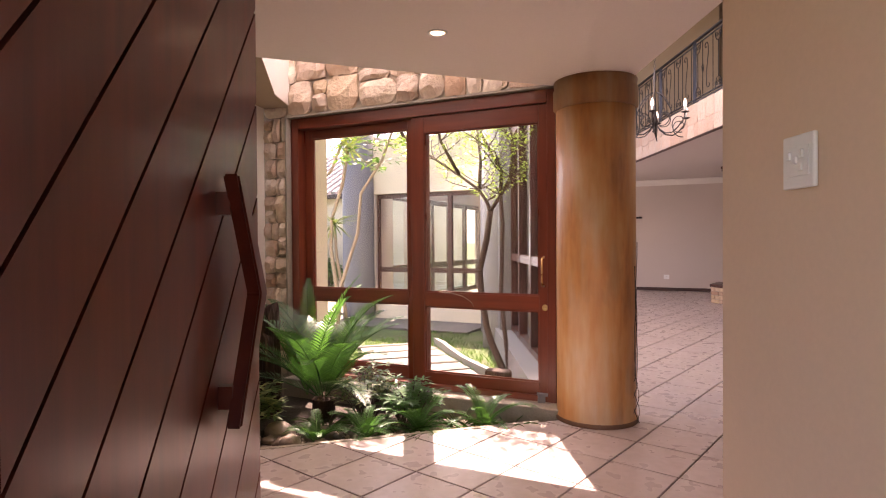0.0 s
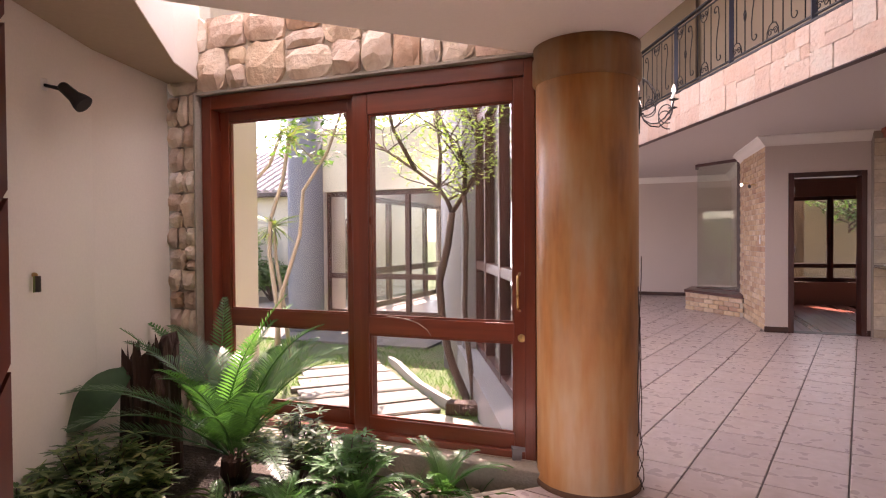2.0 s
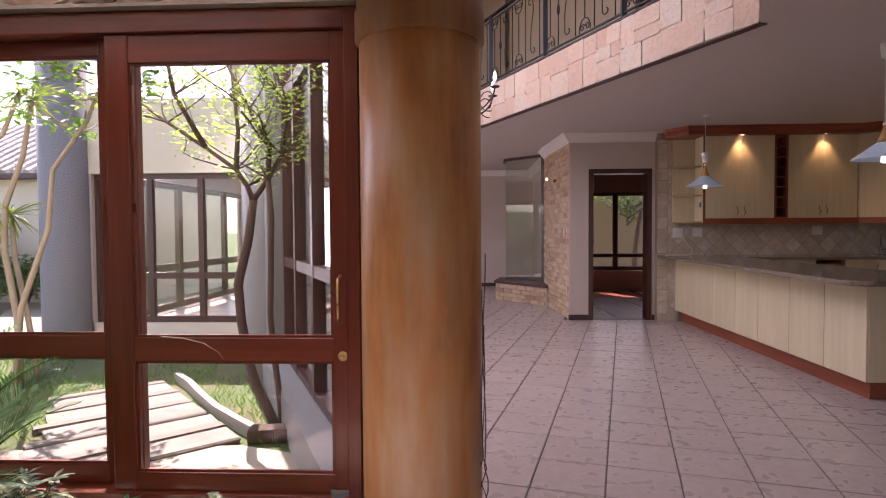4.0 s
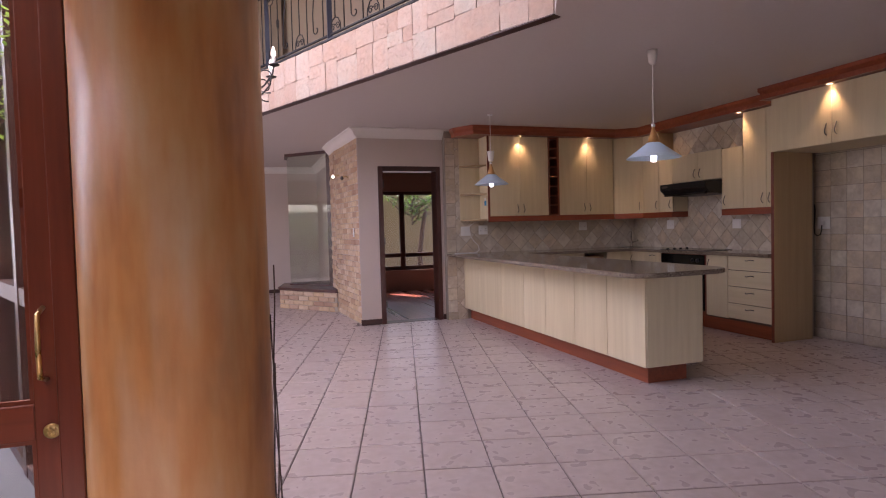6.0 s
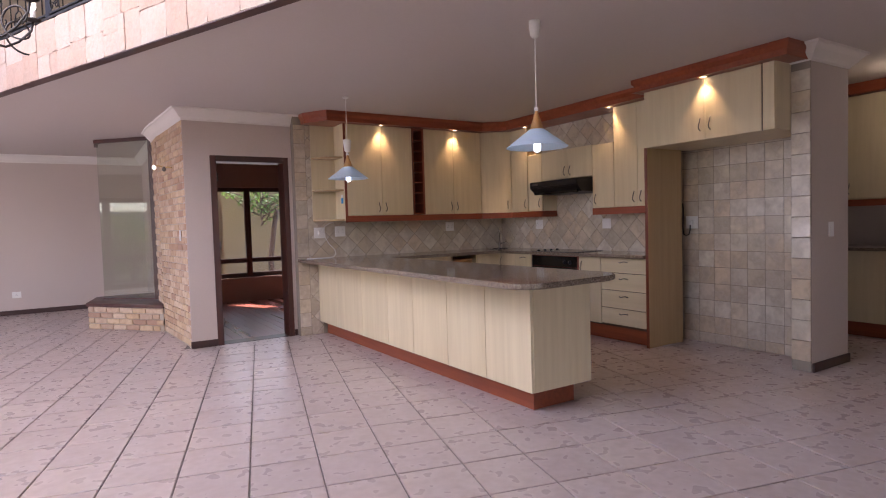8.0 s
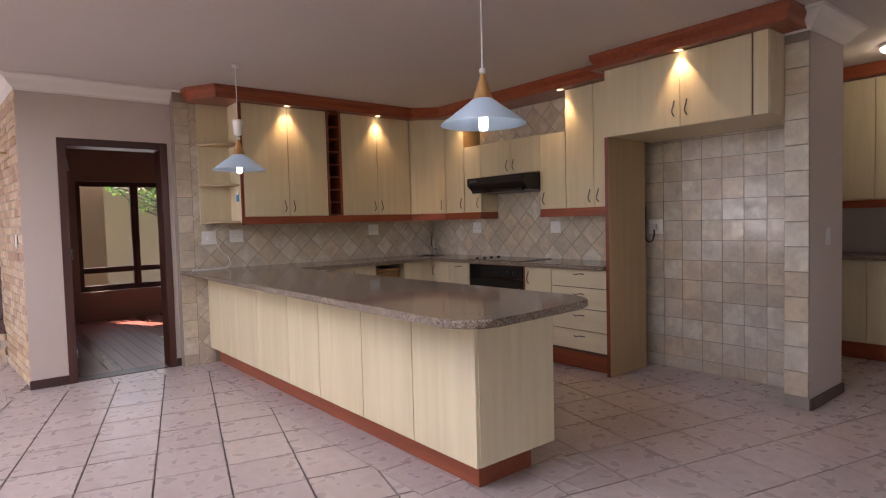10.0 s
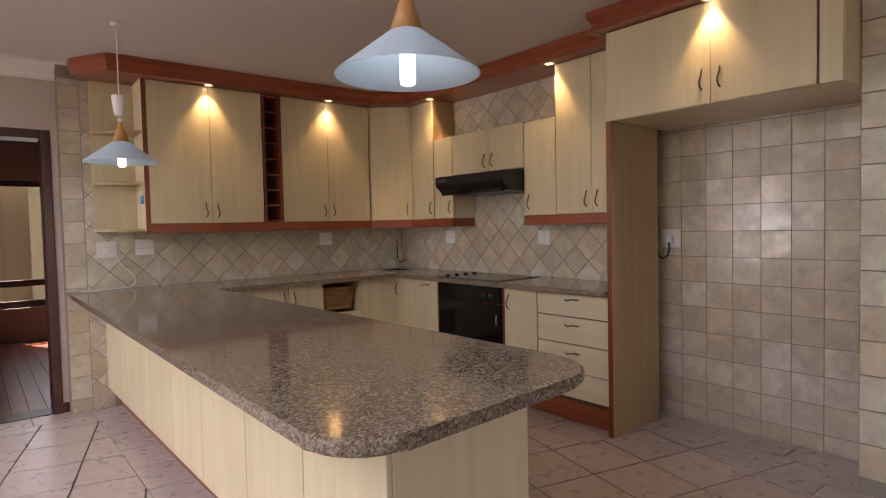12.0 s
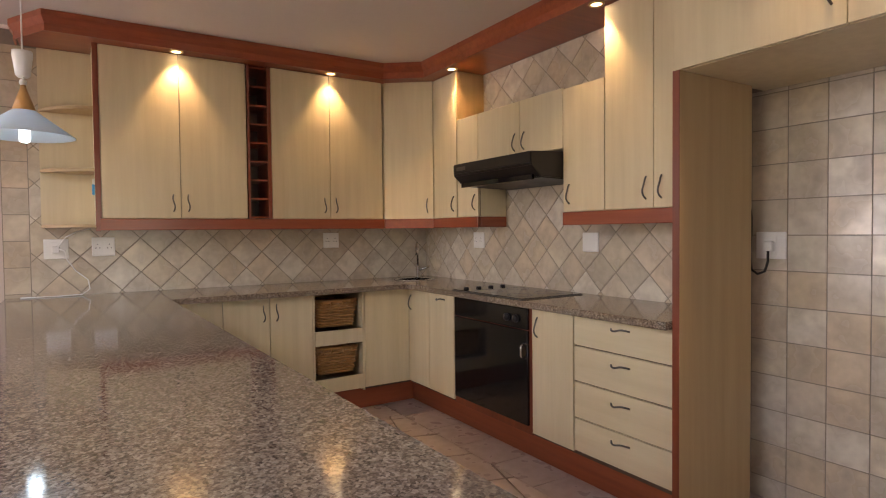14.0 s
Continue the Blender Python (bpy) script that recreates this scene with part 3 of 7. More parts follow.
tile_wall_east = walls("wall_kitchen_east", [(rect(EAST - 0.0025, 5.65, 7.09, NORTH - 0.003), 0, CEIL - 0.003), (rect(RECESS - 0.0025, 5.65, 5.79, 7.089), 0, CEIL - 0.003)], GROUT_PALE, "kitchen wall of stone-look ceramic tiles")
walls("wall_kitchen_end", [(rect(5.05, 5.65, 5.64, 5.789), -0.1, CEIL - 0.001)], PLASTER, "short beige wall end beside the fridge recess")

# lounge and study
walls("wall_lounge_north", [(rect(-5.2, 1.4, FAR, FAR + 0.2), -0.1, 3.0)], PLASTER, "wide plain beige lounge wall")
walls("wall_lounge_west", [(rect(-5.2, -5.0, 9.1, 9.7), -0.1, 3.0), (rect(-5.2, -5.0, 14.2, FAR), -0.1, 3.0), (rect(-5.2, -5.0, 9.7, 14.2), 2.05, 3.0)], PLASTER, "beige lounge wall with glazed garden doors")
brick_wall = walls("wall_brick", [(strip((1.178, DOORW + 0.001), (1.072, 11.41), 0.22, -1), 0, CEIL - 0.002), (rect(1.075, 1.30, 11.411, 11.95), 0, CEIL - 0.002)], MORTAR, "yellow-brown face brick wall")
walls("wall_lounge_east", [(rect(1.20, 1.40, 11.951, FAR), -0.1, CEIL - 0.001)], PLASTER, "beige wall behind the glass bay")
walls("wall_study", [(rect(1.31, 1.43, 10.23, 13.8), -0.1, 2.55), (rect(4.6, 4.8, 10.23, 13.8), -0.1, 2.55), (rect(1.43, 2.0, 13.8, 14.0), -0.1, 2.55), (rect(3.9, 4.8, 13.8, 14.0), -0.1, 2.55), (rect(2.0, 3.9, 13.8, 14.0), 2.0, 2.55), (rect(2.0, 3.9, 13.8, 14.0), -0.1, 0.42)], STUDY_SHADED, "study walls in brown-beige that holds the unlit room's shade")
study_floor = solid("floor_study", box(bmesh.new(), 1.43, 4.6, 10.06, 13.8, -0.3, -0.02), DARK_FLOOR, "dark polished timber study floor", "floor", kind="structure")
solid("ceiling_study", box(bmesh.new(), 1.3, 4.8, 10.23, 14.0, 2.55, 2.65), STUDY_SHADED, "study ceiling", "ceiling", kind="structure")

# ceilings
e = lambda y: VOID_A[0] + (y - VOID_A[1]) * D.x / D.y
bm = bmesh.new()
for plan in ([VOID_S, (1.25, 1.42), (7.6, 1.42), (7.6, VOID_A[1]), VOID_A], [VOID_A, (7.6, VOID_A[1]), (7.6, 10.03), (e(10.03), 10.03)], [(e(10.03), 10.03), (1.3, 10.03), (1.3, 11.6), (e(11.6), 11.6)], [(-5.2, 11.6), (1.4, 11.6), (1.4, 15.1), (-5.2, 15.1)], [(-5.2, 9.1), (-2.84, 9.1), (-3.98, 11.6), (-5.2, 11.6)]):
    prism(bm, plan, CEIL, 2.93)
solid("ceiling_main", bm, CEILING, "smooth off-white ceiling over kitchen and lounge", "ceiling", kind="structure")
solid("ceiling_gallery", prism(bmesh.new(), [(-0.80, 4.45), (-4.25, 11.8), (7.8, 11.8), (7.8, 1.4), (0.2, 1.4)], ROOF, ROOF + 0.2), CEILING, "high off-white gallery ceiling", "ceiling", kind="structure")
off = 1.45
q0 = (VOID_A[0] + N.x * off - D.x * 1.5, VOID_A[1] + N.y * off - D.y * 1.5)
q1 = (e(11.6) + N.x * off, 11.6 + N.y * off)
walls("wall_landing", [(strip(q0, along(q0, q1, 3.42), 0.2, -1), 2.93, ROOF), (strip(along(q0, q1, 3.42), along(q0, q1, 4.32), 0.2, -1), 5.0, ROOF), (strip(along(q0, q1, 4.32), q1, 0.2, -1), 2.93, ROOF), (rect(-4.2, q1[0] + 0.2, 11.6, 11.8), 2.93, ROOF), (strip(VOID_S, VOID_A, 0.15, -1), 2.93, ROOF), (strip((1.2, 1.6), VOID_E, 0.15, -1), 3.0, ROOF), (strip(VOID_E, (-0.62, 4.42), 0.15, -1), 3.0, ROOF)], LANDING_PAINT, "tan plastered upper walls round the gallery")

# ---- doors, windows, glazing ----
def bar(bm, p, q, w, d, up=None):
    """A squared timber from p to q, w across and d deep."""
    p, q = Vector(p), Vector(q)
    z = (q - p).normalized()
    u = Vector(up) if up else (Vector((0, 0, 1)) if abs(z.z) < 0.9 else Vector((0, 1, 0)))
    x = z.cross(u).normalized()
    y = z.cross(x)
    m = Matrix((x, y, z)).transposed().to_4x4()
    m.translation = p
    box(bm, -w / 2, w / 2, -d / 2, d / 2, 0, (q - p).length, m)
    return bm


def sash(parent, x0, x1, y, z0, z1, cells, stile, rails, deep, zmat=MAHOGANY_Z, xmat=MAHOGANY_X, bead=True):
    """A framed leaf in a wall along x: stiles, rails and panes. cells: pane heights as (z0, z1)."""
    part("stile", cbox(x0, x0 + stile[0], y - deep / 2, y + deep / 2, z0, z1, 0.004), zmat, parent)
    part("stile", cbox(x1 - stile[1], x1, y - deep / 2, y + deep / 2, z0, z1, 0.004), zmat, parent)
    a, b = x0 + stile[0], x1 - stile[1]
    edges = [z0] + [v for c in cells for v in c] + [z1]
    for lo, hi in zip(edges[::2], edges[1::2]):
        part("rail", cbox(a, b, y - deep / 2 + 0.002, y + deep / 2 - 0.002, lo, hi, 0.004), xmat, parent)
    for lo, hi in cells:
        pane = part("pane", box(bmesh.new(), a - 0.005, b + 0.005, y - 0.003, y + 0.003, lo - 0.005, hi + 0.005), GLASS, parent, "clear glass pane")
        pane.visible_shadow = False
        if bead:
            bm = bmesh.new()
            for q in ((a, a + 0.012, lo, hi), (b - 0.012, b, lo, hi), (a + 0.012, b - 0.012, lo, lo + 0.012), (a + 0.012, b - 0.012, hi - 0.012, hi)):
                box(bm, q[0], q[1], y - 0.016, y - 0.004, q[2], q[3])
            part("glazing_bead", bm, xmat, parent)


sliding = thing("door_sliding", "red varnished hardwood sliding door with four glass panes", "sliding door", (-1.8, 4.45, 0.06), kind="structure")
part("jamb", cbox(-2.936, -2.86, 4.402, 4.57, 0.06, 2.215, 0.004), MAHOGANY_Z, sliding)
part("jamb", cbox(-0.735, -0.675, 4.402, 4.57, 0.06, 2.215, 0.004), MAHOGANY_Z, sliding)
part("head", cbox(-2.86, -0.735, 4.402, 4.57, 2.125, 2.215, 0.004), MAHOGANY_X, sliding)
part("track", cbox(-2.86, -0.735, 4.402, 4.57, 0.06, 0.10, 0.004), MAHOGANY_X, sliding)
sash(sliding, -2.86, -1.70, 4.52, 0.10, 2.125, [(0.19, 0.69), (0.79, 2.055)], (0.07, 0.17), 0, 0.05)
sash(sliding, -1.80, -0.735, 4.455, 0.10, 2.1245, [(0.185, 0.686), (0.79, 2.0)], (0.105, 0.065), 0, 0.055)
h = part("pull_handle", tube(bmesh.new(), [(-0.765, 4.425, 0.86), (-0.765, 4.375, 0.875), (-0.765, 4.368, 0.96), (-0.765, 4.375, 1.05), (-0.765, 4.425, 1.065)], 0.007), BRASS, sliding, "slim worn brass pull handle", True)
bm = lathe(bmesh.new(), [(0.020, 0), (0.022, 0.004), (0.018, 0.008)], 20, m=pose(-0.757, 4.426, 0.712, 90, 0, 0))
for k in range(4):
    a = k * math.pi / 2 + 0.7
    lathe(bm, [(0.006, 0.008), (0.005, 0.012)], 10, at=(0.010 * math.cos(a), 0.010 * math.sin(a), 0), m=pose(-0.757, 4.426, 0.712, 90, 0, 0))
part("lock_escutcheon", bm, BRASS, sliding, "round brass lock rosette", True)
part("margin", box(bmesh.new(), -2.953, -2.938, 4.345, 4.401, 0.06, 2.232), SAND, sliding, "pale mortar margin")
part("margin", box(bmesh.new(), -2.938, -0.675, 4.352, 4.401, 2.217, 2.232), SAND, sliding, "pale mortar margin")
part("sill", cbox(-2.93, -0.62, 4.27, 4.40, -0.2, 0.055, 0.008), SAND, sliding, "pale plaster door sill")

# garden doors of the dining room, out of view, added to let in light
garden = thing("added_garden_door", "added dark timber garden doors with clear glass, out of view", "glazed door", (3.35, 1.5, 0), kind="structure")
for i in range(2):
    sash(garden, 2.5 + 0.85 * i, 3.35 + 0.85 * i, 1.5, 0, 2.12, [(0.12, 0.72), (0.82, 2.02)], (0.07, 0.07), 0, 0.06, DARK_WOOD, DARK_WOOD_X, False)

# glazed lounge doors
lounge_door = thing("door_lounge", "dark timber glazed lounge doors to the garden", "glazed door", (-5.1, 12.0, 0), kind="structure")


def sash_on(parent, p, q, z0, z1, cells, w=0.06, deep=0.07):
    """A glazed bay between two points of the plan: two posts, rails and panes."""
    u, length = unit(p, q)
    n = Vector((-u.y, u.x))
    plan = lambda s0, s1, t: [(p[0] + u.x * s0 - n.x * t, p[1] + u.y * s0 - n.y * t), (p[0] + u.x * s1 - n.x * t, p[1] + u.y * s1 - n.y * t), (p[0] + u.x * s1 + n.x * t, p[1] + u.y * s1 + n.y * t), (p[0] + u.x * s0 + n.x * t, p[1] + u.y * s0 + n.y * t)]
    part("post", prism(bmesh.new(), plan(0, w / 2, deep / 2), z0, z1), DARK_WOOD, parent)
    part("post", prism(bmesh.new(), plan(length - w / 2, length, deep / 2), z0, z1), DARK_WOOD, parent)
    edges = [z0] + [v for c in cells for v in c] + [z1]
    for lo, hi in zip(edges[::2], edges[1::2]):
        if hi - lo > 0.002:
            part("rail", prism(bmesh.new(), plan(w / 2, length - w / 2, deep / 2 - 0.004), lo, hi), DARK_WOOD, parent)
    for lo, hi in cells:
        pane = part("pane", prism(bmesh.new(), plan(w / 2 - 0.004, length - w / 2 + 0.004, 0.003), lo - 0.004, hi + 0.004), GLASS, parent, "clear glass pane")
        pane.visible_shadow = False


for i in range(5):
    sash_on(lounge_door, (-5.1, 9.7 + 0.9 * i), (-5.1, 10.6 + 0.9 * i), 0, 2.05, [(0.10, 0.62), (0.74, 1.95)], 0.14)

# the lounge front facing the courtyard
front = thing("window_lounge_front", "dark timber window front with a low rail facing the courtyard", "window front", (-3.9, 9.2, 0), kind="structure")
for a, b in ((-5.0, -4.28), (-4.28, -3.62), (-3.62, -2.97)):
    sash_on(front, (a, 9.2), (b, 9.2), 0.10, 2.0, [(0.18, 0.66), (0.74, 1.93)], 0.07)
walls("wall_lounge_front", [(rect(-5.1, -2.84, 9.08, 9.30), 2.0, 2.93), (rect(-5.1, -2.84, 9.10, 9.28), -0.3, 0.10), (rect(-2.97, -2.80, 9.10, 9.28), 0.10, 2.0)], CREAM_PAINT, "cream plastered beam and plinth of the lounge front")

# gallery front: tall dark frames on a low wall
gal = thing("window_gallery_front", "tall dark timber glazing along the gallery", "window front", (-1.7, 6.9, 0), kind="structure")
gl = unit(FRONT_0, FRONT_1)[1]
for s0, s1 in ((0.12, 1.406), (1.406, 2.18), (2.18, 2.84)):
    sash_on(gal, along(FRONT_0, FRONT_1, s0), along(FRONT_0, FRONT_1, s1), 0.12, ROOF, [(0.18, 0.95), (1.03, 2.40), (2.50, 3.9), (4.0, 5.2)], 0.08, 0.09)
walls("wall_gallery_pier", [(strip(along(FRONT_0, FRONT_1, 2.842), FRONT_1, 0.18), 0.118, ROOF)], GREY_PAINT, "grey plastered wall between gallery glazing and lounge")
walls("wall_gallery_plinth", [(strip(along(FRONT_0, FRONT_1, -0.05), FRONT_1, 0.22), -0.3, 0.118), (strip(along(FRONT_0, FRONT_1, -0.05), along(FRONT_0, FRONT_1, 0.12), 0.12), 0.118, ROOF)], GREY_PAINT, "low grey plastered plinth under the gallery glazing")

# study window and door frame
study_win = thing("window_study", "dark timber study window with a slim mullion", "window", (2.9, 13.9, 0.42), kind="structure")
sash(study_win, 2.0, 2.75, 13.9, 0.42, 2.0, [(0.50, 0.68), (0.76, 1.93)], (0.06, 0.05), 0, 0.06, DARK_WOOD, DARK_WOOD_X, False)
sash(study_win, 2.75, 3.9, 13.9, 0.42, 2.0, [(0.50, 0.68), (0.76, 1.93)], (0.05, 0.06), 0, 0.06, DARK_WOOD, DARK_WOOD_X, False)
frame_k = thing("door_frame_study", "dark stained timber frame of the open study doorway", "door frame", (1.87, 10.13, 0), kind="structure")
part("jamb", cbox(1.436, 1.500, DOORW - 0.012, 10.24, -0.02, 2.084, 0.004), DARK_WOOD, frame_k)
part("jamb", cbox(2.235, 2.294, DOORW - 0.012, 10.24, -0.02, 2.084, 0.004), DARK_WOOD, frame_k)
part("head", cbox(1.500, 2.235, DOORW - 0.012, 10.24, 2.02, 2.084, 0.004), DARK_WOOD_X, frame_k)
part("threshold", cbox(1.500, 2.235, DOORW + 0.01, 10.24, -0.015, 0.004, 0.002), DARK_WOOD_X, frame_k)
for z in (0.25, 1.1, 1.85):
    part("hinge", lathe(bmesh.new(), [(0.008, -0.045), (0.008, 0.045)], 10, (1.505, DOORW - 0.016, z)), PEWTER, frame_k, "small steel hinge", True)

# front door leaf, open, of diagonal boards
FREE = (-1.161, 2.04)
u_leaf, leaf_len = unit(HINGE, FREE)
leaf_m = Matrix.Translation((HINGE[0], HINGE[1], 0)) @ Matrix.Rotation(math.atan2(u_leaf.y, u_leaf.x), 4, "Z")
leaf = new("door_front")
leaf.matrix_world = leaf_m
tagged(leaf, "open dark red timber front door of diagonal boards", "door", kind="structure")


def leaf_part(name, bm, material, label="", smooth=False, parent=None):
    ob = new(name, mesh_of(name, bm, material, smooth))
    ob.parent = parent or leaf
    return tagged(ob, label)


LEAF_H = 2.13
leaf_part("core", box(bmesh.new(), 0.0, leaf_len, -0.008, 0.040, 0.01, LEAF_H), DARK_WOOD)
# boards climb at a steep slant; each is cut to the leaf's outline


def clip_poly(poly, a, b, c):
    """The part of a polygon where a x + b y <= c."""
    out = []
    for p, q in zip(poly, poly[1:] + poly[:1]):
        dp, dq = a * p[0] + b * p[1] - c, a * q[0] + b * q[1] - c
        if dp <= 0:
            out.append(p)
        if dp * dq < 0:
            k = dp / (dp - dq)
            out.append((p[0] + (q[0] - p[0]) * k, p[1] + (q[1] - p[1]) * k))
    return out


slant = radians(51.3)
bu, bn = (math.cos(slant), math.sin(slant)), (-math.sin(slant), math.cos(slant))
for i in range(-8, 9):
    lo, hi = i * 0.2 + 0.1046 + 0.005, (i + 1) * 0.2 + 0.1046 - 0.005
    poly = [(bn[0] * lo - bu[0] * 5, bn[1] * lo - bu[1] * 5), (bn[0] * lo + bu[0] * 5, bn[1] * lo + bu[1] * 5), (bn[0] * hi + bu[0] * 5, bn[1] * hi + bu[1] * 5), (bn[0] * hi - bu[0] * 5, bn[1] * hi - bu[1] * 5)]
    for a, b, c in ((-1, 0, 0), (1, 0, leaf_len), (0, -1, -0.01), (0, 1, LEAF_H)):
        poly = clip_poly(poly, a, b, c) if len(poly) > 2 else poly
    if len(poly) < 3:
        continue
    bm = bmesh.new()
    f0, f1 = [bm.verts.new((x, -0.008, z)) for x, z in poly], [bm.verts.new((x, -0.022, z)) for x, z in poly]
    bm.faces.new(f1)
    for k in range(len(poly)):
        bm.faces.new((f0[k], f0[(k + 1) % len(poly)], f1[(k + 1) % len(poly)], f1[k]))
    leaf_part("board", bm, DOOR_WOOD)
# angular pull bar on two blocks
bm = bmesh.new()
prof = [(0.81, -0.055, 0.655), (0.965, -0.068, 1.02), (0.81, -0.055, 1.367)]
ring = []
for hs, d, zz in prof:
    ring.append([bm.verts.new(v) for v in ((hs - 0.032, d, zz), (hs + 0.032, d, zz), (hs + 0.032, d - 0.045, zz), (hs - 0.032, d - 0.045, zz))])
for a, b in zip(ring, ring[1:]):
    for k in range(4):
        bm.faces.new((a[k], a[(k + 1) % 4], b[(k + 1) % 4], b[k]))
bm.faces.new(ring[0]), bm.faces.new(ring[-1])
bmesh.ops.bevel(bm, geom=list(bm.edges), offset=0.006, segments=2, affect="EDGES")
handle = leaf_part("pull_handle", bm, DOOR_WOOD, "long angular red timber pull handle")
bm = bmesh.new()
for z0, z1 in ((0.70, 0.765), (1.255, 1.32)):
    box(bm, 0.815, 0.851, -0.062, -0.022, z0, z1)
leaf_part("handle_block", bm, DOOR_WOOD, parent=handle)

# ---- kitchen ----
def wave_handle(parent, at, face, upright=True, length=0.11):
    """A slim wavy pewter bow on a front that looks towards -x ("x") or -y ("y")."""
    pts = []
    for i in range(9):
        s = (i / 8 - 0.5) * length
        out = 0.024 * math.sin(math.pi * i / 8) ** 0.6
        side = 0.006 * math.sin(2 * math.pi * i / 8)
        if face == "x":
            pts.append((at[0] - out, at[1] + (side if upright else s), at[2] + (s if upright else side)))
        else:
            pts.append((at[0] + (side if upright else s), at[1] - out, at[2] + (s if upright else side)))
    return part("handle", tube(bmesh.new(), pts, 0.0045, 8), PEWTER, parent, "slim wavy pewter handle", True)


T = 0.018


def front_y(parent, x0, x1, z0, z1, y, handle=None, name="door"):
    d = part(name, cbox(x0 + 0.002, x1 - 0.002, y, y + T, z0 + 0.002, z1 - 0.002, 0.0015), MAPLE, parent)
    if handle:
        wave_handle(d, (handle[0], y, handle[1]), "y")
    return d


def front_x(parent, y0, y1, z0, z1, x, handle=None, name="door", flat=False):
    d = part(name, cbox(x, x + T, y0 + 0.002, y1 - 0.002, z0 + 0.002, z1 - 0.002, 0.0015), MAPLE_Y if flat else MAPLE, parent)
    if handle:
        wave_handle(d, (x, handle[0], handle[1]), "x", not flat)
    return d


def cabinet(label, at, name="wall_cabinet"):
    return thing(name, label, "cabinet", at, group="kitchen cabinets")


UZ0, UZ1, UF = 1.39, 2.455, 9.63
# wall cabinets along the north wall
for x0, x1, xm in ((2.85, 3.735, 3.305), (3.895, 4.775, 4.335)):
    c = cabinet("pale maple double-door wall cabinet with pewter handles", ((x0 + x1) / 2, 9.8, UZ0))
    part("carcass", cbox(x0, x1, UF + T + 0.003, NORTH - 0.004, UZ0, UZ1), MAPLE, c)
    # dark sheet behind the doors paints the shadow in their gaps
    part("front_edge", box(bmesh.new(), x0 + 0.008, x1 - 0.008, UF + T + 0.0005, UF + T + 0.0025, UZ0 + 0.004, UZ1), HOLLOW_SHADE, c)
    front_y(c, x0 + 0.006, xm, UZ0, UZ1, UF, (xm - 0.045, UZ0 + 0.10))
    front_y(c, xm, x1 - 0.006, UZ0, UZ1, UF, (xm + 0.045, UZ0 + 0.10))
    part("edge_strip", box(bmesh.new(), x0 - 0.008, x0 + 0.004, UF - 0.002, UF + 0.02, UZ0, UZ1), CHERRY_Z, c, "thin red timber edge strip")
# open end shelves with a cut corner
c = cabinet("pale maple open corner shelf unit at the cabinet end", (2.68, 9.8, 1.33), "shelf_unit")
SX0, SX1 = 2.535, 2.842
part("back", box(bmesh.new(), SX0, SX1, NORTH - 0.020, NORTH - 0.004, 1.335, UZ1), MAPLE, c)
part("side", cbox(SX1 - 0.018, SX1 - 0.001, UF, NORTH - 0.021, 1.335, UZ1, 0.001), MAPLE, c)
for z in (1.335, 1.68, 2.06):
    part("shelf", prism(bmesh.new(), [(SX0, NORTH - 0.021), (SX0, 9.90), (SX0 + 0.10, 9.77), (SX1 - 0.10, UF + 0.06), (SX1 - 0.019, UF + 0.03), (SX1 - 0.019, NORTH - 0.021)], z, z + 0.018), GOLD_BOARD, c)
part("edge_strip", box(bmesh.new(), SX1 - 0.019, SX1 + 0.004, UF - 0.003, UF - 0.0005, 1.31, UZ1), CHERRY_Z, c, "red timber edge strip")
tin = thing("air_freshener", "small white and blue air freshener on the shelf side", "air freshener", (2.818, 9.70, 1.52))
part("body", cbox(2.808, 2.8225, 9.68, 9.72, 1.535, 1.60, 0.004), surface("bright_blue_plastic", (0.03, 0.30, 0.62), 0.35, 0.1, 8, 80, 0.02), tin)
part("cap", cbox(2.810, 2.8225, 9.683, 9.717, 1.601, 1.635, 0.004), WHITE_PLASTIC, tin, "white plastic cap")
# narrow wine rack
c = cabinet("narrow red-stained wine rack between wall cabinets", (3.815, 9.8, UZ0), "wine_rack")
# back coloured dark for the shade deep in the rack
part("back", box(bmesh.new(), 3.738, 3.892, NORTH - 0.03, NORTH - 0.005, UZ0, UZ1), HOLLOW_SHADE, c)
for x in (3.737, 3.876):
    part("side", box(bmesh.new(), x, x + 0.016, UF, NORTH - 0.031, UZ0, UZ1), CHERRY_Z, c)
for i in range(9):
    z = UZ0 + 0.004 + i * 0.130
    part("shelf", box(bmesh.new(), 3.753, 3.876, UF + 0.015, NORTH - 0.031, z, z + 0.012), CHERRY_X, c)
# corner cabinet, set across
c = cabinet("pale maple diagonal corner wall cabinet", (5.1, 9.75, UZ0))
CP, CQ = (4.785, UF), (5.09, 9.385)
part("carcass", prism(bmesh.new(), [(4.785, NORTH - 0.004), (4.785, UF + 0.024), (5.112, 9.39), (EAST - 0.004, 9.39), (EAST - 0.004, NORTH - 0.004)], UZ0, UZ1), MAPLE, c)
d = part("door", prism(bmesh.new(), strip(along(CP, CQ, 0.004), along(CP, CQ, unit(CP, CQ)[1] - 0.004), T), UZ0, UZ1), MAPLE, c)
hp = along(CP, CQ, unit(CP, CQ)[1] - 0.05)
part("handle", tube(bmesh.new(), [(hp[0] - 0.02 * math.sin(math.pi * i / 8), hp[1] - 0.02 * math.sin(math.pi * i / 8), UZ0 + 0.045 + i * 0.0137) for i in range(9)], 0.0045), PEWTER, d, "slim pewter handle", True)
# wall cabinets along the east wall
UX = 5.09
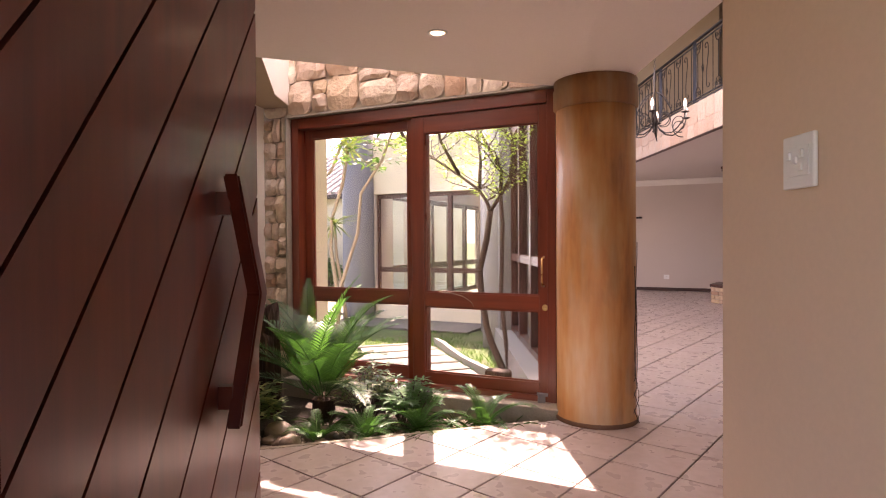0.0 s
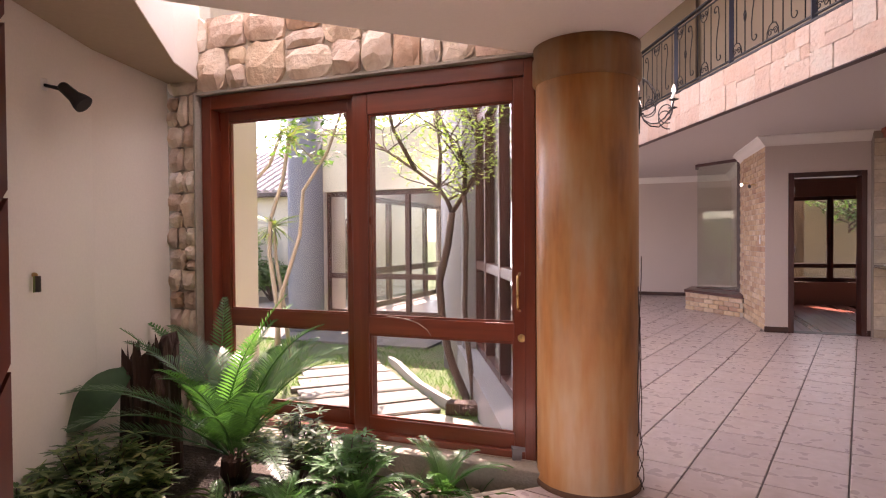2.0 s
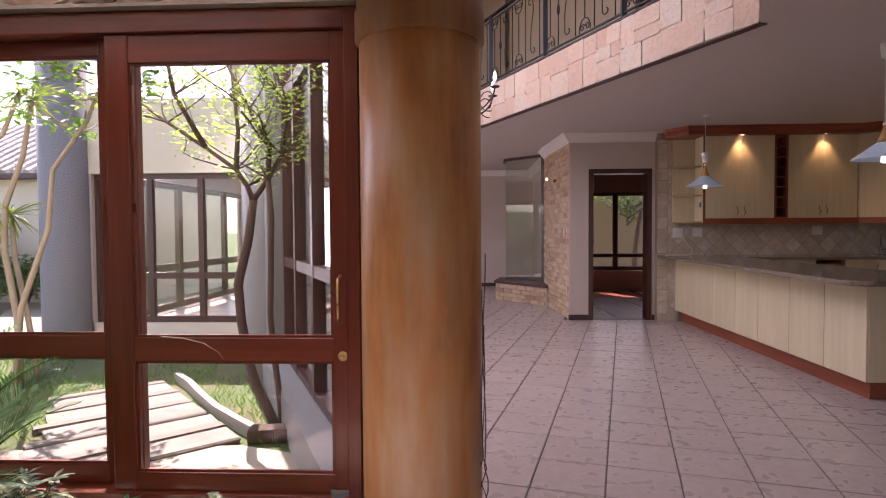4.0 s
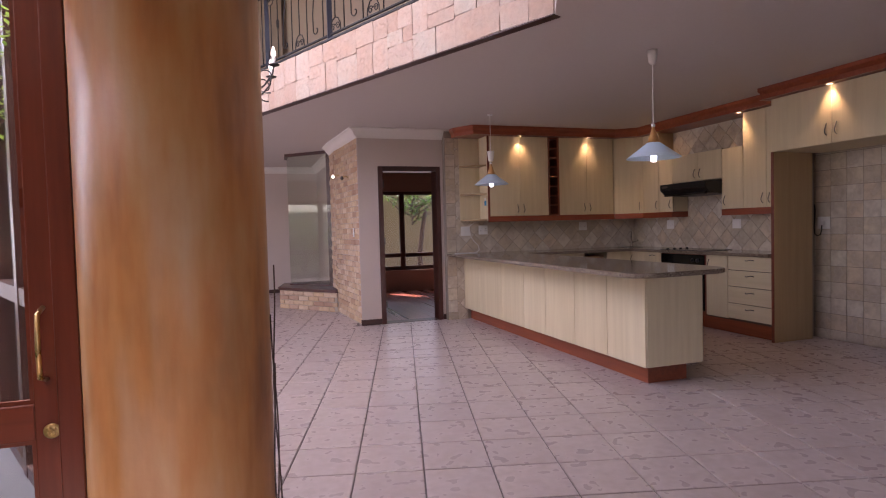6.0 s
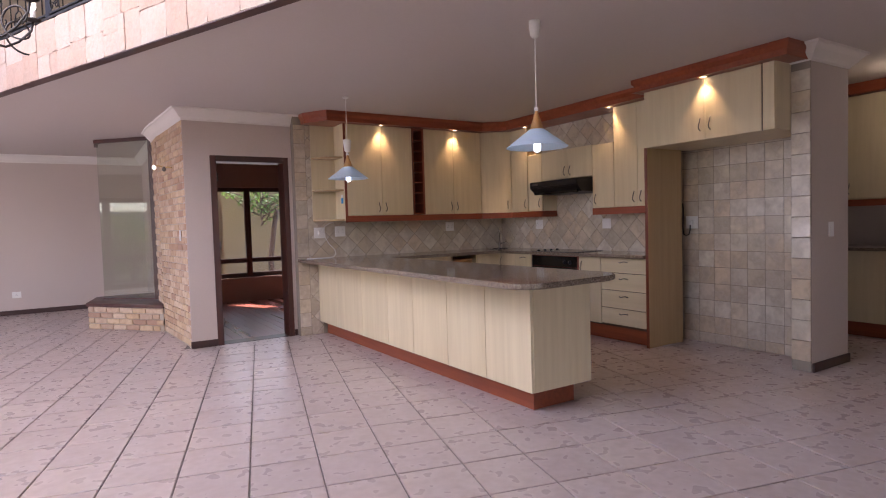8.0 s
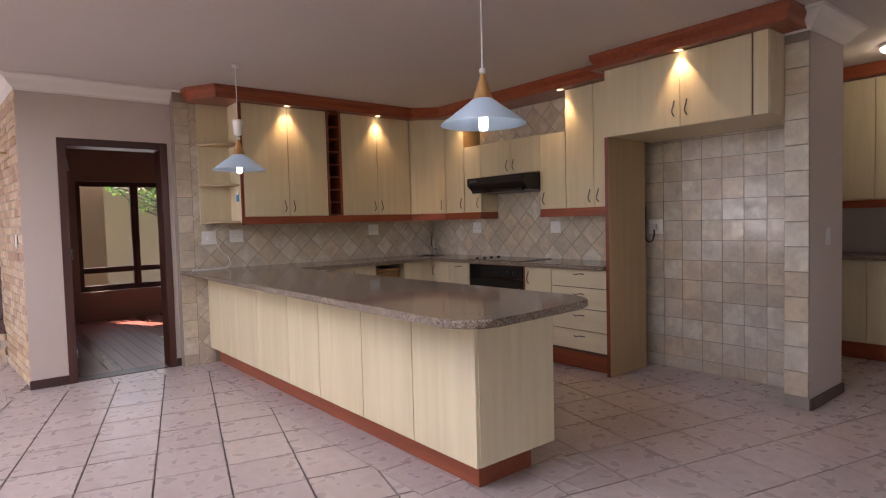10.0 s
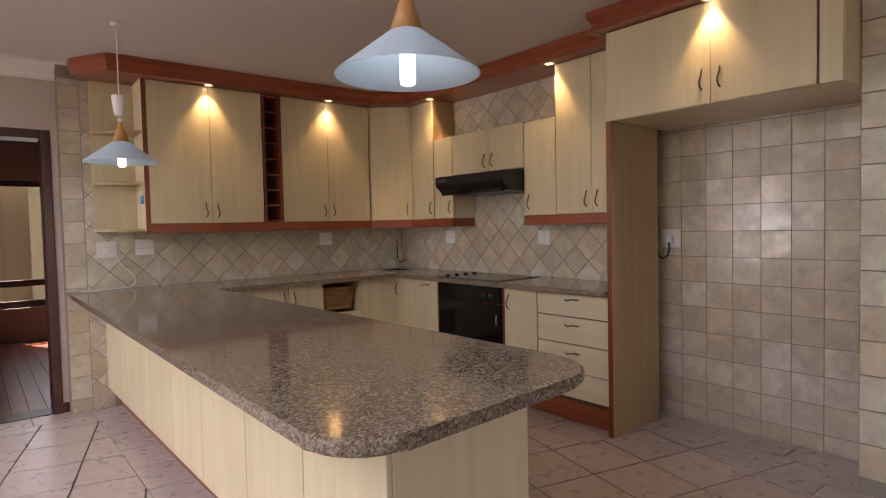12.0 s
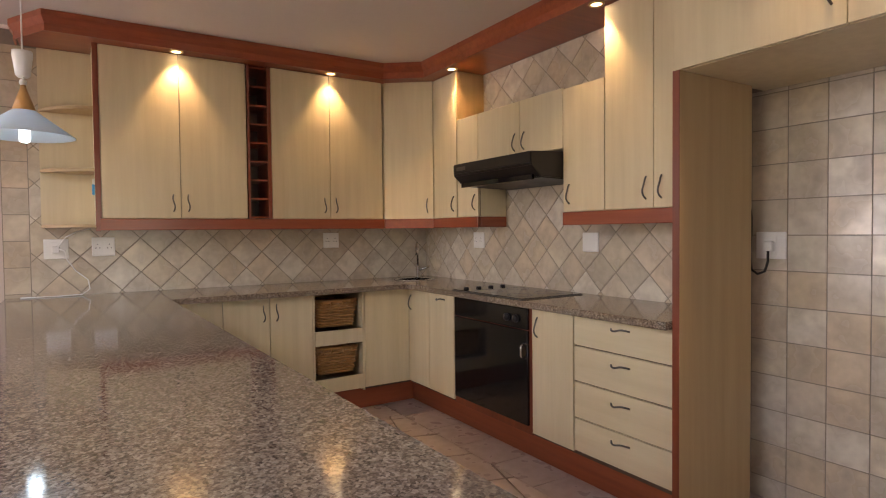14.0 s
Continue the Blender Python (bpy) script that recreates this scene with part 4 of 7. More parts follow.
def east_unit(y0, y1, z0, z1, doors, label):
    c = cabinet(label, (5.3, (y0 + y1) / 2, z0))
    part("carcass", cbox(UX + T + 0.003, EAST - 0.004, y0, y1, z0, z1), MAPLE, c)
    # thin sheet in shade colour, seen only between the doors
    part("front_edge", box(bmesh.new(), UX + T + 0.0005, UX + T + 0.0025, y0 + 0.0005, y1 - 0.0005, z0 + 0.004, z1), HOLLOW_SHADE, c)
    for a, b, hy in doors:
        front_x(c, a, b, z0, z1, UX, (hy, z0 + (0.10 if z1 - z0 > 0.5 else 0.09)))
    return c


c = east_unit(9.06, 9.383, UZ0, UZ1, [(9.06, 9.383, 9.10)], "pale maple tall narrow wall cabinet")
part("side_panel", box(bmesh.new(), UX + 0.001, EAST - 0.005, 9.050, 9.0595, 2.101, UZ1), GOLD_BOARD, c, "orange-brown side panel")
east_unit(8.79, 9.048, UZ0, 2.10, [(8.79, 9.048, 8.83)], "pale maple narrow wall cabinet beside the hood")
east_unit(7.955, 8.788, 1.755, 2.10, [(8.34, 8.788, 8.385), (7.955, 8.34, 8.295)], "pale maple double-door cabinet over the cooker hood")
east_unit(7.645, 7.953, UZ0, 2.09, [(7.645, 7.953, 7.905)], "pale maple narrow wall cabinet beside the hood")
c = east_unit(7.025, 7.643, UZ0, UZ1, [(7.335, 7.643, 7.38), (7.025, 7.335, 7.29)], "pale maple tall double-door wall cabinet")
# red light pelmets under the cabinets
for name, bm, mat, label in (
    ("pelmet", cbox(2.846, 4.78, UF - 0.006, UF + 0.02, 1.315, 1.388, 0.003), CHERRY_X, "red-stained pelmet under the wall cabinets"),
    ("pelmet", prism(bmesh.new(), strip(CP, CQ, 0.024), 1.315, 1.388), CHERRY_X, "red-stained pelmet under the corner cabinet"),
    ("pelmet", cbox(UX - 0.006, UX + 0.02, 8.79, 9.385, 1.315, 1.388, 0.003), CHERRY_Y, "red-stained pelmet beside the hood"),
    ("pelmet", cbox(UX + 0.021, EAST - 0.005, 8.785, 8.803, 1.315, 1.388, 0.003), CHERRY_X, "red-stained pelmet return beside the hood"),
    ("pelmet", cbox(UX - 0.006, UX + 0.02, 7.025, 7.953, 1.315, 1.388, 0.003), CHERRY_Y, "red-stained pelmet under the tall cabinet"),
):
    solid(name, bm, mat, label, "pelmet", group="kitchen pelmets")
# red cornice up to the ceiling, carrying the downlights
CORN = [(2.44, NORTH - 0.012), (2.44, 9.80), (2.60, 9.53), (4.735, 9.53), (4.985, 9.33), (4.985, 7.04), (4.73, 7.04), (4.73, 5.665), (5.03, 5.665)]
bm = bmesh.new()
prof = [(0.0, 2.455), (-0.012, 2.455), (-0.012, 2.50), (-0.035, 2.535), (-0.035, 2.5685), (0.0, 2.5685)]
rows = []
for i, p in enumerate(CORN):
    a, b = unit(CORN[max(i - 1, 0)], CORN[max(i, 1)])[0], unit(CORN[min(i, len(CORN) - 2)], CORN[min(i + 1, len(CORN) - 1)])[0]
    n = (Vector((a.y, -a.x)) + Vector((b.y, -b.x))).normalized()
    n = n / max(0.5, n.dot(Vector((a.y, -a.x))))
    rows.append([bm.verts.new((p[0] - n.x * o * -1, p[1] - n.y * o * -1, z)) for o, z in [(-o, z) for o, z in prof]])
for r0, r1 in zip(rows, rows[1:]):
    for k in range(len(prof)):
        bm.faces.new((r0[k], r0[(k + 1) % len(prof)], r1[(k + 1) % len(prof)], r1[k]))
bm.faces.new(rows[0]), bm.faces.new(rows[-1][::-1])
solid("cabinet_cornice", bm, CHERRY_X, "red-stained timber cornice above the kitchen cabinets", "cornice", kind="structure")
bm = bmesh.new()
for plan in ([(2.45, NORTH - 0.012), (2.45, 9.80), (2.605, 9.535), (4.733, 9.535), (4.733, NORTH - 0.012)], [(4.733, NORTH - 0.012), (4.733, 9.535), (4.99, 9.335), (EAST - 0.01, 9.335), (EAST - 0.01, NORTH - 0.012)], [(4.99, 9.335), (4.99, 7.10), (EAST - 0.01, 7.10), (EAST - 0.01, 9.335)], [(4.735, 7.10), (4.735, 5.66), (5.045, 5.66), (5.045, 5.80), (RECESS - 0.01, 5.80), (RECESS - 0.01, 7.085), (EAST - 0.01, 7.10)]):
    prism(bm, plan, 2.458, 2.472)
solid("cornice_soffit", bm, CHERRY_X, "red-stained board behind the kitchen cornice", "trim", kind="structure")

# cooker hood
c = thing("cooker_hood", "slim black cooker hood under the maple cabinets", "cooker hood", (5.2, 8.36, 1.57))
bm = bmesh.new()
pts = [(EAST - 0.006, 1.575), (4.93, 1.585), (4.868, 1.655), (4.855, 1.66), (4.855, 1.728), (EAST - 0.006, 1.753)]
a, b = [bm.verts.new((x, 7.96, z)) for x, z in pts], [bm.verts.new((x, 8.745, z)) for x, z in pts]
bm.faces.new(a), bm.faces.new(b[::-1])
for i in range(len(pts)):
    bm.faces.new((a[i], a[(i + 1) % 6], b[(i + 1) % 6], b[i]))
bmesh.ops.bevel(bm, geom=list(bm.edges), offset=0.006, segments=2, affect="EDGES")
part("body", bm, BLACK_PLASTIC, c)
part("switch_panel", box(bmesh.new(), 4.852, 4.856, 8.60, 8.70, 1.682, 1.706), PEWTER, c, "small grey switch strip")
part("visor", cbox(4.895, 4.915, 8.0, 8.71, 1.575, 1.605, 0.003), BLACK_GLASS, c, "smoked glass visor")

# base units along the east wall
BX, BZ0, BZ1 = 4.83, 0.15, 0.865
def base_unit(y0, y1, label):
    c = thing("base_cabinet", label, "cabinet", (5.1, (y0 + y1) / 2, BZ0), group="kitchen base units")
    # carcass in the shade colour, so the door gaps look dark
    part("carcass", cbox(BX + T + 0.002, EAST - 0.004, y0 + 0.001, y1 - 0.001, BZ0, BZ1), HOLLOW_SHADE, c)
    return c


c = base_unit(9.04, 9.345, "pale maple narrow base cabinet in the corner")
front_x(c, 9.04, 9.345, BZ0 + 0.015, BZ1, BX, (9.30, 0.76))
c = base_unit(8.715, 9.04, "pale maple panelled pull-out unit beside the oven")
front_x(c, 8.715, 9.04, BZ0 + 0.015, BZ1, BX)
wave_handle(c, (BX, 8.88, 0.82), "x", False)
c = base_unit(7.615, 7.93, "pale maple base cabinet beside the oven")
front_x(c, 7.615, 7.93, BZ0 + 0.015, BZ1, BX, (7.885, 0.76))
c = base_unit(7.02, 7.61, "pale maple unit of four drawers with pewter handles")
for lo, hi in zip((0.175, 0.345, 0.53, 0.71), (0.341, 0.526, 0.706, 0.865)):
    front_x(c, 7.02, 7.61, lo, hi, BX, (7.315, (lo + hi) / 2 + 0.035), "drawer", True)
# oven with a black glass door
c = thing("oven", "black built-in oven with glass door and two dials", "oven", (5.1, 8.32, BZ0))
part("body", cbox(BX + 0.03, EAST - 0.01, 7.935, 8.71, BZ0, BZ1), BLACK_PLASTIC, c)
part("surround", cbox(BX + 0.006, BX + 0.029, 7.935, 8.71, BZ0, BZ1, 0.002), CHERRY_Z, c, "thin red timber surround")
part("door", cbox(BX - 0.012, BX + 0.005, 7.955, 8.69, 0.20, 0.73, 0.004), BLACK_GLASS, c, "black glass oven door")
part("control_panel", cbox(BX - 0.012, BX + 0.005, 7.955, 8.69, 0.735, 0.855, 0.004), BLACK_GLASS, c)
for y in (8.05, 8.13):
    k = part("dial", lathe(bmesh.new(), [(0.022, 0), (0.022, 0.012), (0.016, 0.022)], 20, m=Matrix.Translation((BX - 0.012, y, 0.79)) @ Matrix.Rotation(radians(-90), 4, "Y")), BLACK_PLASTIC, c, "round black dial", True)
    part("dial_mark", box(bmesh.new(), BX - 0.0365, BX - 0.0345, y - 0.002, y + 0.002, 0.79, 0.808), CHROME, k)
part("handle", tube(bmesh.new(), [(BX - 0.012, 7.985, 0.57), (BX - 0.035, 7.985, 0.59), (BX - 0.035, 7.985, 0.64), (BX - 0.012, 7.985, 0.66)], 0.006), CHROME, c, "short steel handle", True)
# base units along the north wall
BY = 9.33
c = thing("base_cabinet", "pale maple double-door base cabinet under the worktop", "cabinet", (3.78, 9.6, BZ0), group="kitchen base units")
part("carcass", cbox(3.19, 4.075, BY + T + 0.002, NORTH - 0.004, BZ0, BZ1), HOLLOW_SHADE, c)
front_y(c, 3.19, 3.49, BZ0 + 0.015, BZ1, BY)
front_y(c, 3.49, 3.785, BZ0 + 0.015, BZ1, BY, (3.745, 0.76))
front_y(c, 3.785, 4.075, BZ0 + 0.015, BZ1, BY, (3.83, 0.76))
c = thing("basket_unit", "open unit with two pull-out wicker baskets", "cabinet", (4.27, 9.6, BZ0), group="kitchen base units")
# the recess's shade is put into the back's colour
part("back", box(bmesh.new(), 4.076, 4.462, 9.80, NORTH - 0.005, BZ0, BZ1), HOLLOW_SHADE, c)
for x in (4.076, 4.446):
    part("side", box(bmesh.new(), x, x + 0.016, BY + 0.002, 9.799, BZ0, BZ1), MAPLE, c)
for z0, z1 in ((0.165, 0.265), (0.50, 0.60)):
    part("rail", cbox(4.093, 4.445, BY, BY + T, z0, z1, 0.002), MAPLE, c)
    part("shelf", box(bmesh.new(), 4.093, 4.445, BY + T + 0.001, 9.799, z0, z0 + 0.016), MAPLE_Y, c)


def basket(z):
    c = thing("wicker_basket", "golden woven wicker basket in the kitchen unit", "basket", (4.27, 9.55, z), group="wicker baskets")
    x0, x1, y0, y1, h = 4.125, 4.415, BY + 0.05, 9.72, 0.185
    bm = bmesh.new()
    for k in range(9):
        zz = z + 0.012 + k * (h - 0.02) / 8
        g = 0.020 * (1 - k / 8)
        loop = [(x0 + g, y0 + g), (x1 - g, y0 + g), (x1 - g, y1 - g), (x0 + g, y1 - g), (x0 + g, y0 + g)]
        pts = []
        for (ax, ay), (bx, by) in zip(loop, loop[1:]):
            for s in range(10):
                w = 0.004 * (1 if (s + k) % 2 else -1)
                dx, dy = (0, w) if ay == by else (w, 0)
                pts.append((ax + (bx - ax) * s / 10 + dx, ay + (by - ay) * s / 10 + dy, zz))
        tube(bm, pts + [pts[0]], 0.010, 5)
    part("weave", bm, WICKER, c, smooth=True)
    part("bottom", box(bmesh.new(), x0 + 0.02, x1 - 0.02, y0 + 0.02, y1 - 0.02, z, z + 0.01), WICKER, c)
    part("rim", tube(bmesh.new(), [(x0, y0, z + h), (x1, y0, z + h), (x1, y1, z + h), (x0, y1, z + h), (x0, y0, z + h)], 0.013, 8), WICKER, c, "rolled wicker rim", True)
    for sx in (-1, 1):
        xm = (x0 + x1) / 2 + sx * 0.075
        part("handle", tube(bmesh.new(), [(xm - 0.035, y0 - 0.006, z + h - 0.005), (xm - 0.03, y0 - 0.012, z + h - 0.035), (xm, y0 - 0.014, z + h - 0.045), (xm + 0.03, y0 - 0.012, z + h - 0.035), (xm + 0.035, y0 - 0.006, z + h - 0.005)], 0.007, 7), WICKER, c, "small bent wicker handle", True)


basket(0.282), basket(0.617)
c = thing("base_cabinet", "plain pale maple corner filler panel", "cabinet", (4.65, 9.6, BZ0), group="kitchen base units")
part("carcass", cbox(4.464, 4.84, BY + T + 0.002, NORTH - 0.004, BZ0, BZ1), HOLLOW_SHADE, c)
front_y(c, 4.464, 4.828, BZ0 + 0.015, BZ1, BY, name="panel")
for bm, mat, label in ((cbox(3.12, 4.90, 9.385, 9.40, 0.003, 0.148, 0.002), CHERRY_X, "red-stained plinth under the base units"), (cbox(4.885, 4.90, 7.02, 9.384, 0.003, 0.148, 0.002), CHERRY_Y, "red-stained plinth under the oven run")):
    solid("plinth", bm, mat, label, "plinth", group="kitchen plinths")

# peninsula
pen = thing("peninsula", "breakfast peninsula of pale maple panels on a red plinth", "cabinet", (2.9, 8.0, 0), group="kitchen base units")
PW = lambda y: 2.615 - (y - 6.17) * 0.010
# shade-coloured core shows as dark seams between the panels
part("carcass", prism(bmesh.new(), [(2.64, 6.19), (3.155, 6.19), (3.12, NORTH - 0.007), (2.60, NORTH - 0.007)], 0.155, 0.862), HOLLOW_SHADE, pen)
part("back_panel", prism(bmesh.new(), [(3.1555, 6.19), (3.172, 6.19), (3.137, 9.3), (3.1215, 9.3)], 0.155, 0.862), MAPLE, pen)
seams = [6.17, 6.66, 7.16, 7.70, 8.175, 8.735, 9.40, NORTH - 0.007]
for y0, y1 in zip(seams, seams[1:]):
    plan = [(PW(y0), y0 + 0.003), (PW(y0) + T, y0 + 0.003), (PW(y1) + T, y1 - 0.003), (PW(y1), y1 - 0.003)]
    bm = prism(bmesh.new(), plan, 0.152, 0.862)
    bmesh.ops.bevel(bm, geom=list(bm.edges), offset=0.0015, segments=1, affect="EDGES")
    part("panel", bm, MAPLE, pen)
part("end_panel", cbox(2.634, 3.15, 6.168, 6.188, 0.152, 0.862, 0.002), MAPLE, pen)
part("plinth", prism(bmesh.new(), [(2.712, 6.27), (3.08, 6.27), (3.08, NORTH - 0.007), (2.665, NORTH - 0.007)], 0.003, 0.151), CHERRY_Y, pen, "red-stained recessed plinth")

# granite worktop, one slab
def rounded(pts, radii, n=8):
    out = []
    k = len(pts)
    for i, p in enumerate(pts):
        if not radii[i]:
            out.append(p)
            continue
        a, b = unit(p, pts[i - 1])[0], unit(p, pts[(i + 1) % k])[0]
        half = math.acos(max(-1, min(1, a.dot(b)))) / 2
        t = radii[i] / math.tan(half)
        c = Vector(p) + (a + b).normalized() * radii[i] / math.sin(half)
        p0, p1 = Vector(p) + a * t, Vector(p) + b * t
        a0, a1 = math.atan2(p0.y - c.y, p0.x - c.x), math.atan2(p1.y - c.y, p1.x - c.x)
        d = (a1 - a0 + math.pi) % (2 * math.pi) - math.pi
        out += [(c.x + radii[i] * math.cos(a0 + d * j / n), c.y + radii[i] * math.sin(a0 + d * j / n)) for j in range(n + 1)]
    return out


TOP = rounded([(2.335, NORTH - 0.008), (2.322, 5.87), (3.262, 5.94), (3.18, 9.25), (4.765, 9.25), (4.765, 7.022), (EAST - 0.006, 7.022), (EAST - 0.006, NORTH - 0.008)], [0.0, 0.15, 0.20, 0.03, 0.03, 0.0, 0.0, 0.0])
bm = prism(bmesh.new(), TOP, 0.866, 0.902)
bmesh.ops.bevel(bm, geom=[e_ for e_ in bm.edges if abs(e_.verts[0].co.z - e_.verts[1].co.z) < 1e-5], offset=0.010, segments=3, affect="EDGES", profile=0.5)
solid("worktop", bm, GRANITE, "polished brown speckled granite worktop", "worktop")
# hob, sink, tap
hob = thing("hob", "flat black glass hob with four knobs", "hob", (5.15, 8.32, 0.902))
part("plate", cbox(4.80, 5.26, 7.98, 8.68, 0.903, 0.909, 0.002), BLACK_GLASS, hob)
part("trim", cbox(4.795, 5.265, 7.975, 8.685, 0.9025, 0.9065, 0.001), PEWTER, hob, "thin steel edge")
for i in range(4):
    part("knob", lathe(bmesh.new(), [(0.018, 0), (0.017, 0.009), (0.013, 0.012)], 16, (4.87 + i * 0.10, 8.625, 0.909)), BLACK_PLASTIC, hob, "small black knob", True)
for i, (x, y, r) in enumerate(((4.92, 8.44, 0.09), (5.15, 8.44, 0.075), (4.92, 8.14, 0.075), (5.15, 8.14, 0.09))):
    bm = lathe(bmesh.new(), [(r, 0.9092), (r, 0.9096), (r - 0.004, 0.9096), (r - 0.004, 0.9092)], 28, (x, y, 0), cap=False)
    part("heating_ring", bm, PEWTER, hob)
sink = thing("prep_sink", "small round steel sink set into the corner worktop", "sink", (5.03, 9.60, 0.902))
part("bowl", lathe(bmesh.new(), [(0.165, 0.9035), (0.160, 0.908), (0.142, 0.907), (0.132, 0.9035)], 32, (5.03, 9.60, 0), cap=True), CHROME, sink, smooth=True)
tap = thing("mixer_tap", "tall chrome swan-neck mixer tap", "tap", (5.13, 9.72, 0.902))
part("body", lathe(bmesh.new(), [(0.028, 0), (0.026, 0.01), (0.018, 0.02), (0.018, 0.09), (0.012, 0.10)], 18, (5.13, 9.72, 0.903)), CHROME, tap, smooth=True)
part("spout", tube(bmesh.new(), [(5.13, 9.72, 0.99), (5.13, 9.72, 1.14)] + [(5.13 - 0.045 * (1 - math.cos(a)) * 0.7, 9.72 - 0.045 * (1 - math.cos(a)), 1.14 + 0.05 * math.sin(a)) for a in [k * math.pi / 8 for k in range(1, 9)]] + [(5.067, 9.63, 1.10)], 0.010, 10), CHROME, tap, smooth=True)
part("lever", tube(bmesh.new(), [(5.13, 9.72, 0.965), (5.18, 9.68, 0.985), (5.205, 9.655, 1.0)], 0.008, 8), CHROME, tap, smooth=True)

# fridge recess: side panel and overhead cabinet
c = thing("side_panel", "tall golden-brown timber panel beside the fridge recess", "panel", (5.15, 7.0, 0))
part("board", cbox(4.805, EAST - 0.02, 6.985, 7.018, 0.003, 1.928, 0.001), GOLD_BOARD, c)
part("edge_strip", box(bmesh.new(), 4.801, 4.8045, 6.986, 7.017, 0.003, 1.928), CHERRY_Z, c, "thin red timber edge")
c = cabinet("pale maple double-door cabinet above the fridge recess", (5.1, 6.4, 1.93))
part("carcass", cbox(4.81 + T + 0.003, RECESS - 0.004, 5.791, 7.018, 1.93, UZ1), MAPLE, c)
# gap shadow painted as a dark sheet behind both doors
part("front_edge", box(bmesh.new(), 4.81 + T + 0.0005, 4.81 + T + 0.0025, 5.90, 7.016, 1.934, UZ1), HOLLOW_SHADE, c)
front_x(c, 6.385, 7.018, 1.93, UZ1, 4.81, (6.43, 2.06))
front_x(c, 5.895, 6.385, 1.93, UZ1, 4.81, (6.335, 2.06))
part("filler", cbox(4.812, 4.83, 5.795, 5.887, 1.93, UZ1, 0.001), MAPLE, c)
# dark strip fills the joint beside the filler with painted shade
part("edge_strip", box(bmesh.new(), 4.811, 4.829, 5.8875, 5.8935, 1.93, UZ1), HOLLOW_SHADE, c)

# sockets and switches
def plate(name, at, face, w=0.115, h=0.115, plug=False, holes=3, label="white double wall socket on the tiles", category="socket"):
    m = Matrix.Translation(at) @ (Matrix.Rotation(radians(-90), 4, "Z") if face == "x" else Matrix.Identity(4))
    ob = new(name)
    ob.matrix_world = m
    tagged(ob, label, category, group="wall plates")

    def sub(nm, bm, mat):
        o = new(nm, mesh_of(nm, bm, mat))
        o.parent = ob
    sub("cover", cbox(-w / 2, w / 2, -0.010, 0, -h / 2, h / 2, 0.004), WHITE_PLASTIC)
    for cx in ((-w / 4, w / 4) if holes > 3 else (0.0,)):
        sub("face", cbox(cx - w * 0.2, cx + w * 0.2, -0.0125, -0.010, -h * 0.34, h * 0.34, 0.001), WHITE_PLASTIC)
        if holes:
            bm = bmesh.new()
            for dx, dz in ((0, 0.016), (-0.011, -0.008), (0.011, -0.008)):
                lathe(bm, [(0.0035, 0.0126), (0.0035, 0.0131)], 10, (0, 0, 0), Matrix.Translation((cx + dx, 0, dz)) @ Matrix.Rotation(radians(90), 4, "X"))
            sub("pin_holes", bm, BLACK_PLASTIC)
    if plug:
        sub("plug", cbox(-0.022, 0.022, -0.045, -0.0128, -0.026, 0.020, 0.006), WHITE_PLASTIC)
    return ob


plate("wall_socket", (2.607, NORTH - 0.004, 1.20), "y", 0.133, 0.126, True)
plate("wall_socket", (2.868, NORTH - 0.004, 1.21), "y", 0.133, 0.124, holes=4)
plate("wall_socket", (4.447, NORTH - 0.004, 1.225), "y", 0.130, 0.12, holes=4)
plate("wall_socket", (EAST - 0.004, 9.12, 1.218), "x", 0.135, 0.12, holes=4)
plate("isolator_switch", (EAST - 0.004, 7.974, 1.213), "x", 0.125, 0.115, holes=0, label="white cooker isolator switch on the tiles", category="switch")
plate("wall_socket", (RECESS - 0.004, 6.977, 1.205), "x", 0.138, 0.126, True, label="white wall socket with a black plug in the fridge recess")
plate("wall_socket", (-0.69, FAR - 0.001, 0.32), "y", 0.12, 0.10, label="white wall socket low on the lounge wall")
plate("light_switch", (5.35, 5.639, 1.13), "y", 0.075, 0.12, holes=0, label="slim pale light switch on the wall end", category="switch")
cable = thing("cable", "thin white cable trailing from the socket onto the worktop", "cable", (2.7, 9.9, 0.903))
part("cord", tube(bmesh.new(), [(2.62, 9.885, 1.215), (2.66, 9.875, 1.275), (2.72, 9.885, 1.31), (2.80, 9.90, 1.33)], 0.004, 6), WHITE_PLASTIC, cable, smooth=True)
part("cord", tube(bmesh.new(), [(2.62, 9.885, 1.20), (2.655, 9.875, 1.19), (2.665, 9.88, 1.13), (2.71, 9.885, 1.06), (2.775, 9.885, 1.0), (2.785, 9.88, 0.94), (2.74, 9.86, 0.908), (2.60, 9.85, 0.906), (2.42, 9.86, 0.906)], 0.004, 6), WHITE_PLASTIC, cable, smooth=True)
cable = thing("fridge_cable", "black power lead hanging from the fridge socket", "cable", (5.47, 7.0, 1.1))
part("cord", tube(bmesh.new(), [(5.44, 6.975, 1.185), (5.43, 6.97, 1.13), (5.432, 6.985, 1.085), (5.435, 7.02, 1.07), (5.435, 7.05, 1.09), (5.435, 7.057, 1.16), (5.44, 7.055, 1.26), (5.45, 7.06, 1.34), (5.46, 7.075, 1.40)], 0.006, 8), BLACK_PLASTIC, cable, smooth=True)

